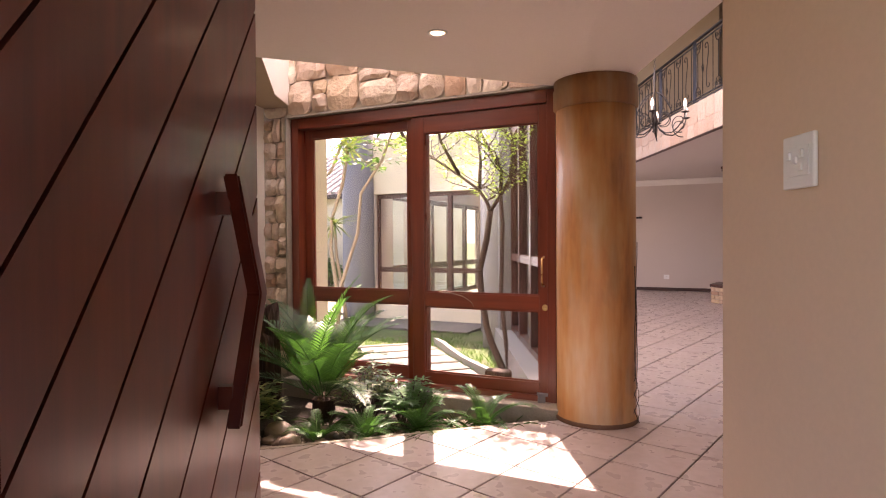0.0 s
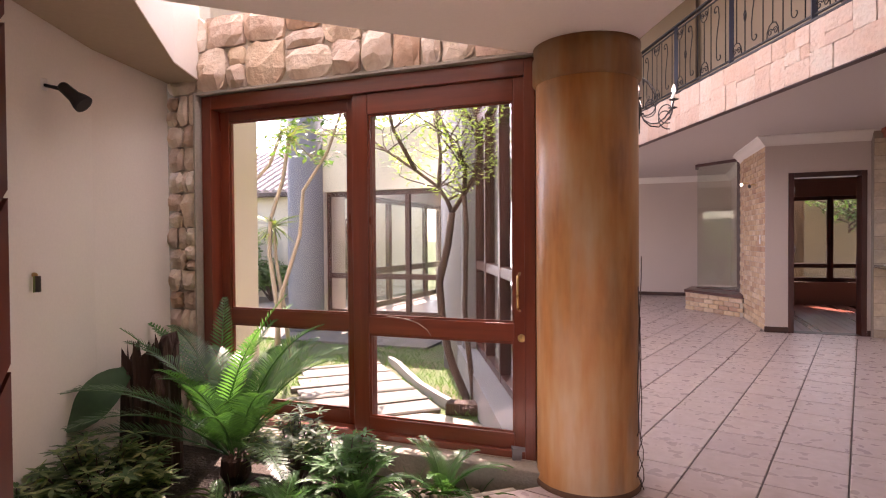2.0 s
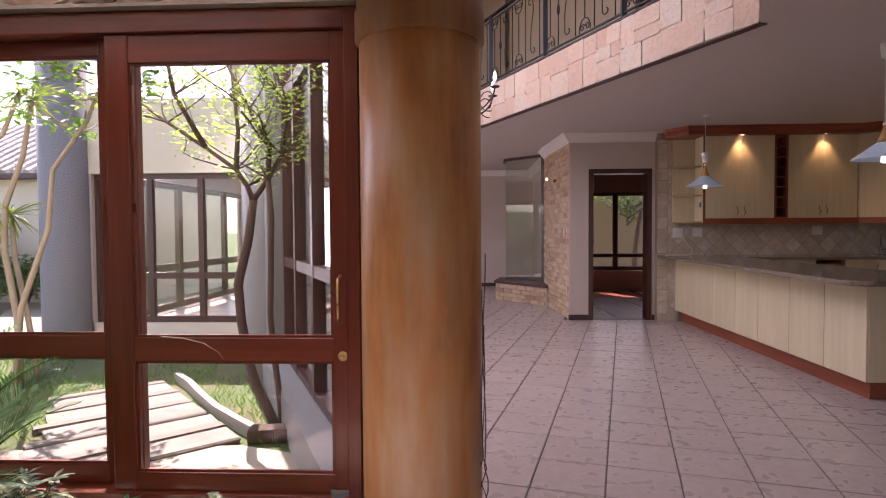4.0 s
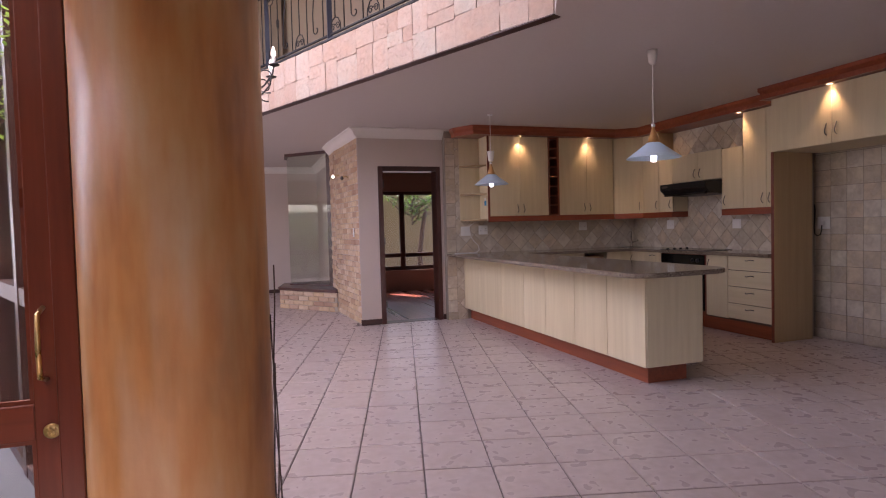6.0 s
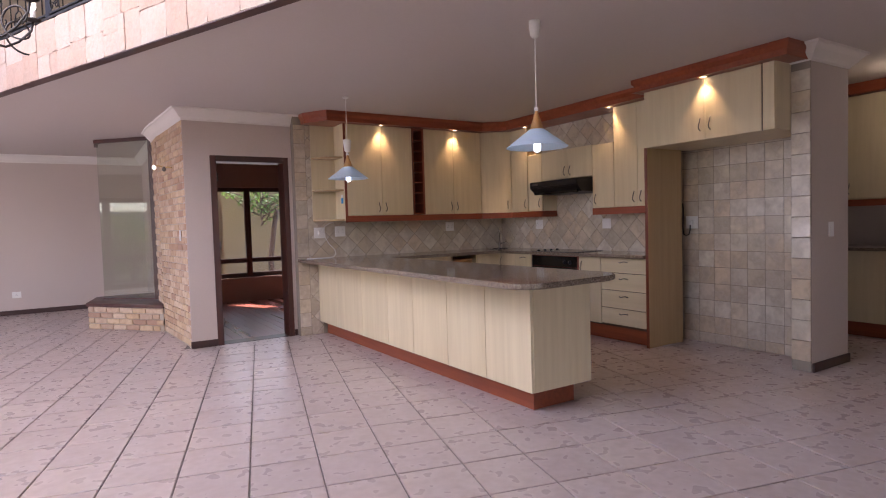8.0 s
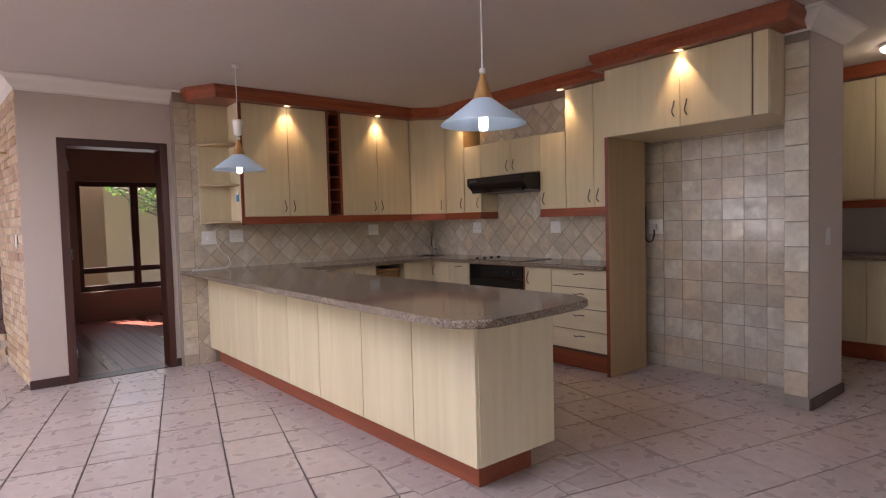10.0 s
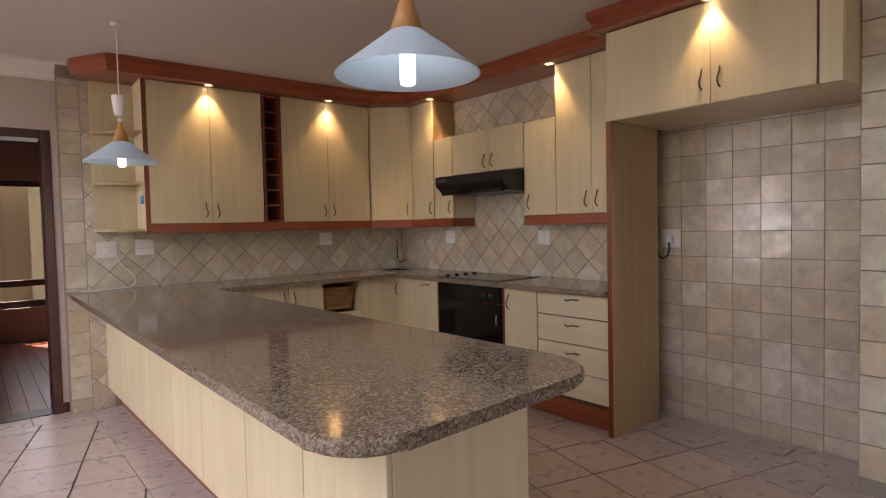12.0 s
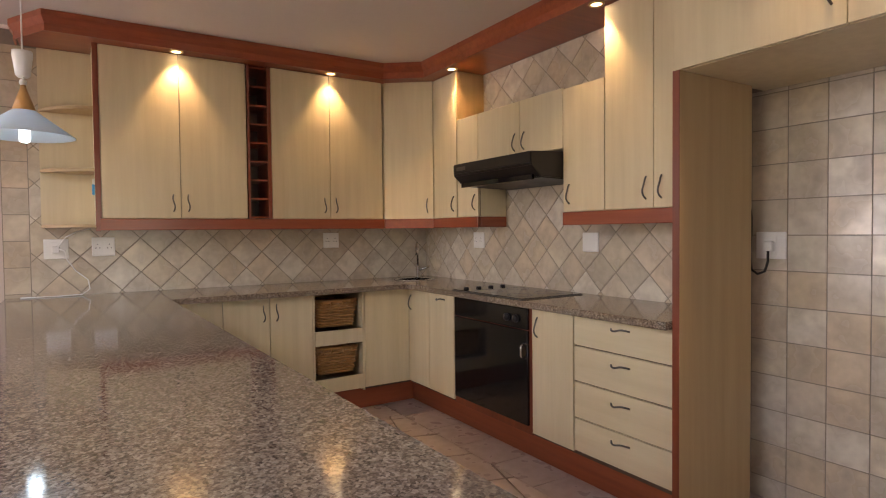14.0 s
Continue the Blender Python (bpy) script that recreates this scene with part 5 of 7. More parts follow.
# downlights in the cornice
for x, y, tx, ty in ((3.29, 9.575, 3.30, 9.62), (4.33, 9.575, 4.335, 9.62), (5.04, 9.03, 5.09, 9.03), (5.035, 7.645, 5.09, 7.645), (4.775, 6.375, 4.81, 6.375)):
    c = thing("downlight", "small glowing halogen downlight in the red cornice", "downlight", (x, y, 2.458), group="cornice downlights")
    part("ring", lathe(bmesh.new(), [(0.042, 2.4575), (0.040, 2.450), (0.030, 2.450), (0.029, 2.4575)], 24, (x, y, 0), cap=False), BRASS, c, smooth=True)
    part("lamp", lathe(bmesh.new(), [(0.028, 2.4560), (0.020, 2.4535)], 20, (x, y, 0)), LAMP_WARM, c, smooth=True)
    spot("halogen", (x, y, 2.44), (x * 0.75 + tx * 0.25, y * 0.75 + ty * 0.25, 1.4), 2.5, 86, WARM, 0.8, 0.012)


# pendant lamps
def pendant(x, y, label):
    c = thing("pendant_lamp", label, "lamp", (x, y, 1.72), group="pendant lamps")
    part("ceiling_rose", lathe(bmesh.new(), [(0.018, 2.46), (0.028, 2.475), (0.036, 2.53), (0.036, 2.5685)], 24, (x, y, 0)) if x > 2.7 else lathe(bmesh.new(), [(0.03, 2.555), (0.03, 2.5685)], 20, (x, y, 0)), WHITE_PLASTIC, c, smooth=True)
    part("cord", tube(bmesh.new(), [(x, y, 1.97), (x, y, 2.56)], 0.0035, 8), WHITE_PLASTIC, c)
    if x < 2.7:
        part("counterweight", lathe(bmesh.new(), [(0.022, 2.02), (0.030, 2.03), (0.042, 2.125), (0.040, 2.14), (0.01, 2.142)], 24, (x, y, 0)), WHITE_PLASTIC, c, "white cord gatherer", True)
    part("neck", lathe(bmesh.new(), [(0.048, 1.865), (0.030, 1.92), (0.014, 1.965), (0.010, 1.985)], 24, (x, y, 0)), OAK, c, "honey wood cone", True)
    part("collar", lathe(bmesh.new(), [(0.012, 1.985), (0.016, 1.995), (0.012, 2.01)], 16, (x, y, 0)), WHITE_PLASTIC, c, smooth=True)
    part("shade", lathe(bmesh.new(), [(0.046, 1.868), (0.200, 1.752), (0.203, 1.748), (0.199, 1.748), (0.046, 1.862)], 48, (x, y, 0), cap=False), SHADE, c, "milky white conical glass shade", True)
    part("bulb", lathe(bmesh.new(), [(0.012, 1.72), (0.020, 1.724), (0.022, 1.735), (0.022, 1.80), (0.014, 1.83)], 16, (x, y, 0)), LAMP_COOL, c, "glowing compact fluorescent tube", True)
    point("pendant_light", (x, y, 1.700), 0.08, (0.50, 0.82, 1.0), 0.03)


pendant(2.765, 6.24, "conical milky glass pendant lamp over the peninsula end")
pendant(2.53, 8.825, "conical milky glass pendant lamp with white cord gatherer")

# passage cabinets
for y0, y1 in ((4.0, 4.9), (4.9, 5.8), (5.8, 6.7), (6.7, 7.6)):
    c = thing("passage_cabinet", "pale maple passage base cabinet in shadow", "cabinet", (7.1, (y0 + y1) / 2, 0), group="passage cabinets")
    part("carcass", cbox(6.82, 7.395, y0, y1, 0.15, 0.87), MAPLE, c)
    for a, b, hy in ((y0, (y0 + y1) / 2, (y0 + y1) / 2 - 0.05), ((y0 + y1) / 2, y1, (y0 + y1) / 2 + 0.05)):
        front_x(c, a, b, 0.165, 0.868, 6.80, (hy, 0.76))
    part("plinth", box(bmesh.new(), 6.87, 6.89, y0, y1, 0.003, 0.149), CHERRY_Y, c)
    c = cabinet("pale maple passage wall cabinet in shadow", (7.2, (y0 + y1) / 2, 1.39))
    part("carcass", cbox(7.02, 7.395, y0, y1, 1.39, 2.45), MAPLE, c)
    for a, b, hy in ((y0, (y0 + y1) / 2, (y0 + y1) / 2 - 0.05), ((y0 + y1) / 2, y1, (y0 + y1) / 2 + 0.05)):
        front_x(c, a, b, 1.40, 2.45, 7.0, (hy, 1.5))
    part("pelmet", box(bmesh.new(), 7.0, 7.02, y0, y1, 1.32, 1.388), CHERRY_Y, c)
solid("passage_worktop", cbox(6.77, 7.395, 4.0, 7.6, 0.872, 0.905, 0.006), GRANITE, "brown granite worktop in the passage", "worktop")
solid("passage_cornice", cbox(6.93, 7.395, 3.9, 7.7, 2.456, 2.568, 0.01), CHERRY_Y, "red-stained cornice in the passage", "cornice", kind="structure")
c = thing("ceiling_light", "round white glowing ceiling light in the passage", "lamp", (6.44, 5.5, 2.5))
part("base", lathe(bmesh.new(), [(0.13, 2.545), (0.13, 2.569)], 28, (6.44, 5.5, 0)), WHITE_PLASTIC, c)
part("dish", lathe(bmesh.new(), [(0.02, 2.49), (0.08, 2.50), (0.12, 2.525), (0.125, 2.5445)], 28, (6.44, 5.5, 0)), glowing("warm_white_dish", (1.0, 0.95, 0.85), 1.2), c, smooth=True)

point("passage_light", (6.44, 5.5, 2.44), 0.4, (1.0, 0.84, 0.52), 0.09)

# ---- hall and gallery things ----
def arc(cx, cz, r0, r1, a0, a1, n=14):
    """Points of a spiral in a plane: (sideways, up)."""
    return [(cx + (r0 + (r1 - r0) * i / n) * math.cos(a0 + (a1 - a0) * i / n), cz + (r0 + (r1 - r0) * i / n) * math.sin(a0 + (a1 - a0) * i / n)) for i in range(n + 1)]


column = thing("column", "thick round column washed in ochre and sienna paint", "column", (-0.408, 4.40, 0), kind="structure")
part("shaft", lathe(bmesh.new(), [(0.262, 0.0), (0.262, 0.03), (0.256, 0.05), (0.256, 1.0), (0.255, 2.03)], 64, (-0.408, 4.40, 0)), COLUMN_WASH, column, smooth=True)
part("capital_band", lathe(bmesh.new(), [(0.256, 2.031), (0.272, 2.045), (0.272, 2.16), (0.264, 2.175), (0.268, 2.219)], 64, (-0.408, 4.40, 0)), CAPITAL_WASH, column, smooth=True)
part("base_ring", lathe(bmesh.new(), [(0.268, 0.0005), (0.270, 0.02), (0.2635, 0.028)], 64, (-0.408, 4.40, 0), cap=False), surface("brown_scuffed_base", (0.13, 0.06, 0.03), 0.6, 0.3, 12, 60, 0.2), column, smooth=True)
cord = thing("cable", "thin brown cables hanging loose beside the column", "cable", (-0.17, 4.30, 0))
rng = random.Random(4)
for k in range(3):
    pts = [(-0.150 + 0.003 * k + 0.006 * math.sin(z * 9 + k * 2) + (0.02 * math.sin(k * 2.1 + z * 20) if z < 0.3 else 0), 4.34 + 0.006 * math.cos(z * 7 + k), z) for z in [0.012 + 0.05 * i for i in range(int(18 + 3 * k))]]
    part("cord", tube(bmesh.new(), pts, 0.0026, 6), BARK, cord, smooth=True)

# ceiling downlight of the hall
c = thing("downlight", "round white recessed downlight in the hall ceiling", "downlight", (-0.95, 3.12, SLAB))
part("ring", lathe(bmesh.new(), [(0.052, SLAB - 0.001), (0.050, SLAB - 0.006), (0.038, SLAB - 0.006), (0.036, SLAB - 0.001)], 28, (-0.95, 3.12, 0), cap=False), WHITE_PLASTIC, c, smooth=True)
part("lamp", lathe(bmesh.new(), [(0.035, SLAB - 0.001), (0.030, SLAB - 0.003)], 24, (-0.95, 3.12, 0)), LAMP_WARM, c)
spot("hall_halogen", (-0.95, 3.12, SLAB - 0.02), (-0.95, 3.12, 0), 9, 110, (1.0, 0.82, 0.6), 0.8, 0.02)

# light switch on the hall wall end
u_, l_ = unit(JAMB, WALL_END)
sp = along(JAMB, WALL_END, l_ - 0.385)
switch = new("light_switch")
switch.matrix_world = Matrix.Translation((sp[0] - N.x * 0.002, sp[1] - N.y * 0.002, 1.353)) @ Matrix.Rotation(math.atan2(u_.y, u_.x) + math.pi, 4, "Z")
tagged(switch, "white four-lever light switch on the beige wall end", "switch", group="wall plates")
for nm, bm, mat in (("cover", cbox(-0.058, 0.058, -0.012, 0, -0.062, 0.062, 0.004), WHITE_PLASTIC), ("face", cbox(-0.044, 0.044, -0.015, -0.012, -0.034, 0.034, 0.001), WHITE_PLASTIC)):
    o = new(nm, mesh_of(nm, bm, mat))
    o.parent = switch
for dx, dz in ((-0.024, 0.014), (0.0, 0.002), (0.022, 0.016), (0.020, -0.014)):
    o = new("lever", mesh_of("lever", cbox(dx - 0.007, dx + 0.007, -0.022, -0.015, dz - 0.009, dz + 0.009, 0.002), WHITE_PLASTIC))
    o.parent = switch

# black wall spot over the planter
c = thing("wall_spotlight", "small black adjustable wall spotlight", "lamp", (-2.79, 3.25, 1.95))
part("mount", cbox(-2.815, -2.78, 3.225, 3.265, 1.975, 2.03, 0.006), WHITE_PLASTIC, c, "white wall mount")
part("arm", tube(bmesh.new(), [(-2.79, 3.245, 2.0), (-2.73, 3.27, 1.985), (-2.68, 3.29, 1.965)], 0.009, 8), IRON, c, smooth=True)
head_m = look((-2.70, 3.285, 1.985), (-2.30, 3.46, 1.60))
part("head", lathe(bmesh.new(), [(0.020, 0.02), (0.026, 0.01), (0.030, -0.06), (0.044, -0.10), (0.046, -0.12), (0.038, -0.12)], 24, m=head_m), IRON, c, smooth=True)
part("lamp", lathe(bmesh.new(), [(0.037, -0.112), (0.034, -0.115)], 20, m=head_m), LAMP_CANDLE, c)

# keys on the wall
c = thing("keys", "bunch of keys hanging on a small hook", "keys", (-2.72, 3.15, 1.05))
part("hook", lathe(bmesh.new(), [(0.012, 0), (0.010, 0.012)], 12, m=Matrix.Translation((-2.735, 3.15, 1.10)) @ Matrix.Rotation(radians(90), 4, "Y")), BRASS, c)
for k in range(3):
    part("key", cbox(-2.722 + 0.004 * k, -2.719 + 0.004 * k, 3.135 + 0.008 * k, 3.15 + 0.008 * k, 1.02, 1.095, 0.001), PEWTER if k else LEAF_DARK, c)

# balcony fascia core and edging
fa, fb = VOID_A, (e(11.6), 11.6)
fascia = walls("wall_fascia", [(strip(fa, fb, 0.10, -1), CEIL + 0.001, LANDING)], PINK_MORTAR, "landing edge clad in pink-beige stone")
u_f, len_f = unit(fa, fb)
solid("balcony_edge", prism(bmesh.new(), strip((fa[0] - N.x * 0.02, fa[1] - N.y * 0.02), (fb[0] - N.x * 0.02, fb[1] - N.y * 0.02), 0.14, -1), LANDING, LANDING + 0.018), IRON, "dark metal strip along the landing edge", "trim", kind="structure")
# thin dark strip draws the shadow line below the stones
solid("landing_edge_trim", prism(bmesh.new(), strip((fa[0] - N.x * 0.018, fa[1] - N.y * 0.018), (fb[0] - N.x * 0.018, fb[1] - N.y * 0.018), 0.08, -1), CEIL - 0.006, CEIL - 0.0005), DARK_WOOD, "dark strip standing in for the shadow under the stone edge", "trim", kind="structure")

# wrought iron railing
rail = thing("railing", "black wrought iron balustrade with scrolls on the landing", "railing", (0.6, 8.0, LANDING + 0.018))
RZ0, RZ1 = LANDING + 0.07, LANDING + 0.80
P3 = lambda s, z: (fa[0] + u_f.x * s + N.x * 0.03, fa[1] + u_f.y * s + N.y * 0.03, z)
part("handrail", bar(bmesh.new(), P3(0.05, RZ1 + 0.055), P3(len_f - 0.1, RZ1 + 0.055), 0.045, 0.018), IRON, rail)
part("top_bar", bar(bmesh.new(), P3(0.05, RZ1), P3(len_f - 0.1, RZ1), 0.014, 0.014), IRON, rail)
part("bottom_bar", bar(bmesh.new(), P3(0.05, RZ0), P3(len_f - 0.1, RZ0), 0.02, 0.014), IRON, rail)
POSTS = [0.12, 1.33, 2.54, 3.75, 4.96, 6.17]
for s in POSTS:
    part("post", bar(bmesh.new(), P3(s, LANDING + 0.018), P3(s, RZ1 + 0.045), 0.045, 0.045), BLUE_STEEL, rail, "blue-grey square steel post")


def scroll(kind, s):
    bm = bmesh.new()
    if kind == "s":
        mid = (RZ0 + RZ1) / 2
        pts = arc(0.045, RZ1 - 0.11, 0.012, 0.055, -2.4, math.pi) + [(-0.02, RZ1 - 0.20), (0.02, mid), (0.035, mid - 0.10)] + arc(-0.02, RZ0 + 0.11, 0.055, 0.012, 0.3, -4.4)
        tube(bm, [P3(s + x, z) for x, z in pts], 0.0055, 6)
    elif kind == "twist":
        tube(bm, [P3(s, RZ0), P3(s, RZ1)], 0.006, 6)
        m = (RZ0 + RZ1) / 2
        for k in range(4):
            tube(bm, [(P3(s + 0.014 * math.sin(math.pi * i / 6) * math.cos(k * 1.57 + i * 0.5), m - 0.06 + 0.02 * i)[0] + N.x * 0.014 * math.sin(math.pi * i / 6) * math.sin(k * 1.57 + i * 0.5), P3(s + 0.014 * math.sin(math.pi * i / 6) * math.cos(k * 1.57 + i * 0.5), m - 0.06 + 0.02 * i)[1] + N.y * 0.014 * math.sin(math.pi * i / 6) * math.sin(k * 1.57 + i * 0.5), m - 0.06 + 0.02 * i) for i in range(7)], 0.004, 5)
    elif kind == "bar":
        tube(bm, [P3(s, RZ0), P3(s, RZ1)], 0.006, 6)
    elif kind == "c":
        for z0, sg in ((RZ0, 1), (RZ1, -1)):
            tube(bm, [P3(s + x, z) for x, z in [(-0.085, z0), (-0.08, z0 + sg * 0.07), (-0.045, z0 + sg * 0.125), (0.0, z0 + sg * 0.14), (0.045, z0 + sg * 0.125), (0.08, z0 + sg * 0.07), (0.085, z0)]], 0.0055, 6)
            for q in (-1, 1):
                tube(bm, [P3(s + q * x, z0 + sg * z) for x, z in arc(0.038, 0.055, 0.035, 0.010, math.pi * 0.9, -math.pi * 1.6)], 0.005, 6)
        tube(bm, [P3(s, RZ0 + 0.14), P3(s, RZ1 - 0.14)], 0.006, 6)
    return bm


pattern = ["bar", "s", "bar", "c", "bar", "s", "twist", "c"]
for p0, p1 in zip(POSTS, POSTS[1:]):
    for k, kind in enumerate(pattern):
        s = p0 + (k + 0.75) * (p1 - p0) / 8.4
        part("baluster", scroll(kind, s), IRON, rail, "scrolled iron baluster" if kind in "sc" else "", True)

# landing door
dd = thing("door_landing", "dark brown timber door on the upper landing", "door", (along(q0, q1, 3.87)[0], along(q0, q1, 3.87)[1], 2.95), kind="structure")
for s0, s1 in ((3.42, 3.50), (4.24, 4.32)):
    part("jamb", prism(bmesh.new(), strip(along(q0, q1, s0), along(q0, q1, s1), 0.12, -1), 2.94, 5.0), DARK_WOOD, dd)
part("leaf", prism(bmesh.new(), strip((along(q0, q1, 3.50)[0] + N.x * 0.05, along(q0, q1, 3.50)[1] + N.y * 0.05), (along(q0, q1, 4.24)[0] + N.x * 0.05, along(q0, q1, 4.24)[1] + N.y * 0.05), 0.04, -1), 2.94, 4.97), DARK_WOOD, dd)

# chandelier
CH = Vector((-0.29, 7.36, 2.47))
ch = thing("chandelier", "wrought iron scroll chandelier with white candle bulbs", "chandelier", CH)
bm = lathe(bmesh.new(), [(0.006, 0.62), (0.012, 0.55), (0.02, 0.50), (0.010, 0.45), (0.010, 0.12), (0.030, 0.06), (0.034, 0.02), (0.016, -0.04), (0.004, -0.12)], 16, CH)
part("stem", bm, DARK_PEWTER, ch, smooth=True)
bm = bmesh.new()
z = CH.z + 0.62
k = 0
while z < ROOF - 0.01:
    a = (k % 2) * math.pi / 2
    loop = [(CH.x + 0.012 * math.sin(t) * math.cos(a), CH.y + 0.012 * math.sin(t) * math.sin(a), z + 0.022 + 0.022 * math.cos(t)) for t in [j * math.pi / 4 for j in range(9)]]
    tube(bm, loop, 0.003, 5)
    z += 0.036
    k += 1
part("chain", bm, DARK_PEWTER, ch, smooth=True)
for i in range(6):
    a = i * math.pi / 3 + 0.54
    rad = Vector((math.cos(a), math.sin(a), 0))
    pt = lambda r, z: CH + rad * r + Vector((0, 0, z))
    pts = [(0.02, 0.0), (0.06, -0.07), (0.13, -0.12), (0.21, -0.125), (0.28, -0.08), (0.35, 0.0), (0.365, 0.06)]
    bm = tube(bmesh.new(), [pt(r, z) for r, z in pts], 0.007, 7)
    tube(bm, [pt(x, z) for x, z in arc(0.30, -0.03, 0.115, 0.02, -1.3, -7.6, 26)], 0.0055, 6)
    tube(bm, [pt(x, z) for x, z in arc(0.11, 0.06, 0.10, 0.02, -2.2, 4.0, 20)], 0.0055, 6)
    tube(bm, [pt(x, z) for x, z in [(0.02, 0.35), (0.10, 0.30), (0.17, 0.20), (0.20, 0.12)]] + [pt(x, z) for x, z in arc(0.16, 0.11, 0.042, 0.012, 0.2, -4.6, 12)], 0.0055, 6)
    arm = part("arm", bm, DARK_PEWTER, ch, smooth=True)
    part("drip_pan", lathe(bmesh.new(), [(0.012, 0.055), (0.042, 0.066), (0.044, 0.072), (0.014, 0.064)], 20, pt(0.365, 0)), DARK_PEWTER, arm, smooth=True)
    part("candle", lathe(bmesh.new(), [(0.014, 0.07), (0.014, 0.125)], 16, pt(0.365, 0)), CANDLE_WHITE, arm, smooth=True)
    part("bulb", lathe(bmesh.new(), [(0.010, 0.126), (0.019, 0.145), (0.017, 0.17), (0.008, 0.20), (0.002, 0.212)], 14, pt(0.365, 0)), LAMP_CANDLE, arm, "small glowing candle bulb", True)

# a dry creeper stem across the sliding door
c = thing("creeper_stem", "thin dry creeper stem clinging to the sliding door", "plant", (-1.35, 4.41, 0.75))
part("stem", tube(bmesh.new(), [(-1.56, 4.405, 0.80), (-1.45, 4.39, 0.795), (-1.36, 4.385, 0.775), (-1.30, 4.395, 0.735), (-1.285, 4.41, 0.70)], 0.003, 6, 0.0015), PALE_BARK, c, smooth=True)

# skirtings and cornices
def skirting(p, q, side=1, label="dark stained timber skirting"):
    plan = strip(p, q, 0.018, side)
    bm = prism(bmesh.new(), plan, 0.001, 0.075)
    bmesh.ops.bevel(bm, geom=list(bm.edges), offset=0.004, segments=1, affect="EDGES")
    return solid("baseboard", bm, DARK_WOOD_X, label, "skirting", kind="structure")


skirting((1.16, DOORW - 0.001), (1.437, DOORW - 0.001), -1)
skirting((2.296, DOORW - 0.001), (2.333, DOORW - 0.001), -1)
skirting((5.05, 5.639), (5.655, 5.639), -1)
skirting((-4.9, FAR - 0.001), (1.19, FAR - 0.001), -1)


def crown(name, path, label, closed=False):
    """A plaster cornice along a path; the room lies to the right of the way."""
    prof = [(0.0, -0.125), (0.010, -0.125), (0.014, -0.11), (0.04, -0.088), (0.07, -0.048), (0.098, -0.022), (0.112, -0.018), (0.116, -0.001), (0.0, -0.001)]
    bm = bmesh.new()
    rows = []
    for i, p in enumerate(path):
        a = unit(path[max(i - 1, 0)], path[max(i, 1)])[0]
        b = unit(path[min(i, len(path) - 2)], path[min(i + 1, len(path) - 1)])[0]
        na, nb = Vector((a.y, -a.x)), Vector((b.y, -b.x))
        n = (na + nb).normalized()
        n = n / max(0.4, n.dot(na))
        rows.append([bm.verts.new((p[0] + n.x * o, p[1] + n.y * o, CEIL + z)) for o, z in prof])
    for r0, r1 in zip(rows, rows[1:]):
        for k in range(len(prof)):
            bm.faces.new((r0[k], r0[(k + 1) % len(prof)], r1[(k + 1) % len(prof)], r1[k]))
    bm.faces.new(rows[0]), bm.faces.new(rows[-1][::-1])
    return solid(name, bm, CORNICE, label, "cornice", kind="structure")


crown("cornice", [(-4.99, FAR), (1.20, FAR), (1.20, 12.3)], "moulded white plaster cornice of the lounge")
crown("cornice", [(1.07, 11.9), (1.07, 11.41), (1.172, DOORW), (2.42, DOORW)], "moulded white plaster cornice over the brick wall and door")
crown("cornice", [(5.04, 5.80), (5.04, 5.64), (5.65, 5.64), (5.65, 7.0)], "moulded white plaster cornice round the wall end")

# glass bay on a brick plinth
bay = thing("glass_bay", "clear frameless glass bay with dark frames on a brick plinth", "glass bay", (0.8, 12.3, 0))
GB = [(0.463, 12.75), (1.10, 12.12)]
PL = [(0.257, 12.415), (1.066, 11.42), (1.195, 11.96), (1.195, 13.2), (0.40, 13.2)]
plinth_bay = part("plinth", prism(bmesh.new(), [(0.27, 12.42), (1.06, 11.43), (1.195, 11.96), (1.195, 13.19), (0.41, 13.19)], 0, 0.30), MORTAR, bay, "low yellow-brown brick plinth")
part("slab", prism(bmesh.new(), [(0.235, 12.42), (1.05, 11.39), (1.07, 11.42), (1.197, 11.96), (1.197, 13.2), (0.385, 13.2)], 0.301, 0.345), DARK_WOOD, bay, "dark timber slab")
pn = part("pane", prism(bmesh.new(), strip(GB[0], GB[1], 0.008), 0.346, 2.545), GLASS_GREEN, bay, "large greenish glass pane")
pn.visible_shadow = False
bm = bmesh.new()
prism(bm, strip((0.43, 12.76), (1.12, 12.08), 0.05), 2.52, 2.567)
prism(bm, strip((0.445, 13.19), (0.445, 12.80), 0.05), 2.52, 2.566)
part("top_frame", bm, DARK_WOOD, bay)
part("post", prism(bmesh.new(), strip((1.045, 12.175), (1.115, 12.105), 0.05), 0.346, 2.519), DARK_WOOD, bay)
part("bottom_frame", prism(bmesh.new(), strip((0.463, 12.745), (1.05, 12.165), 0.02, -1), 0.346, 0.365), DARK_WOOD, bay)

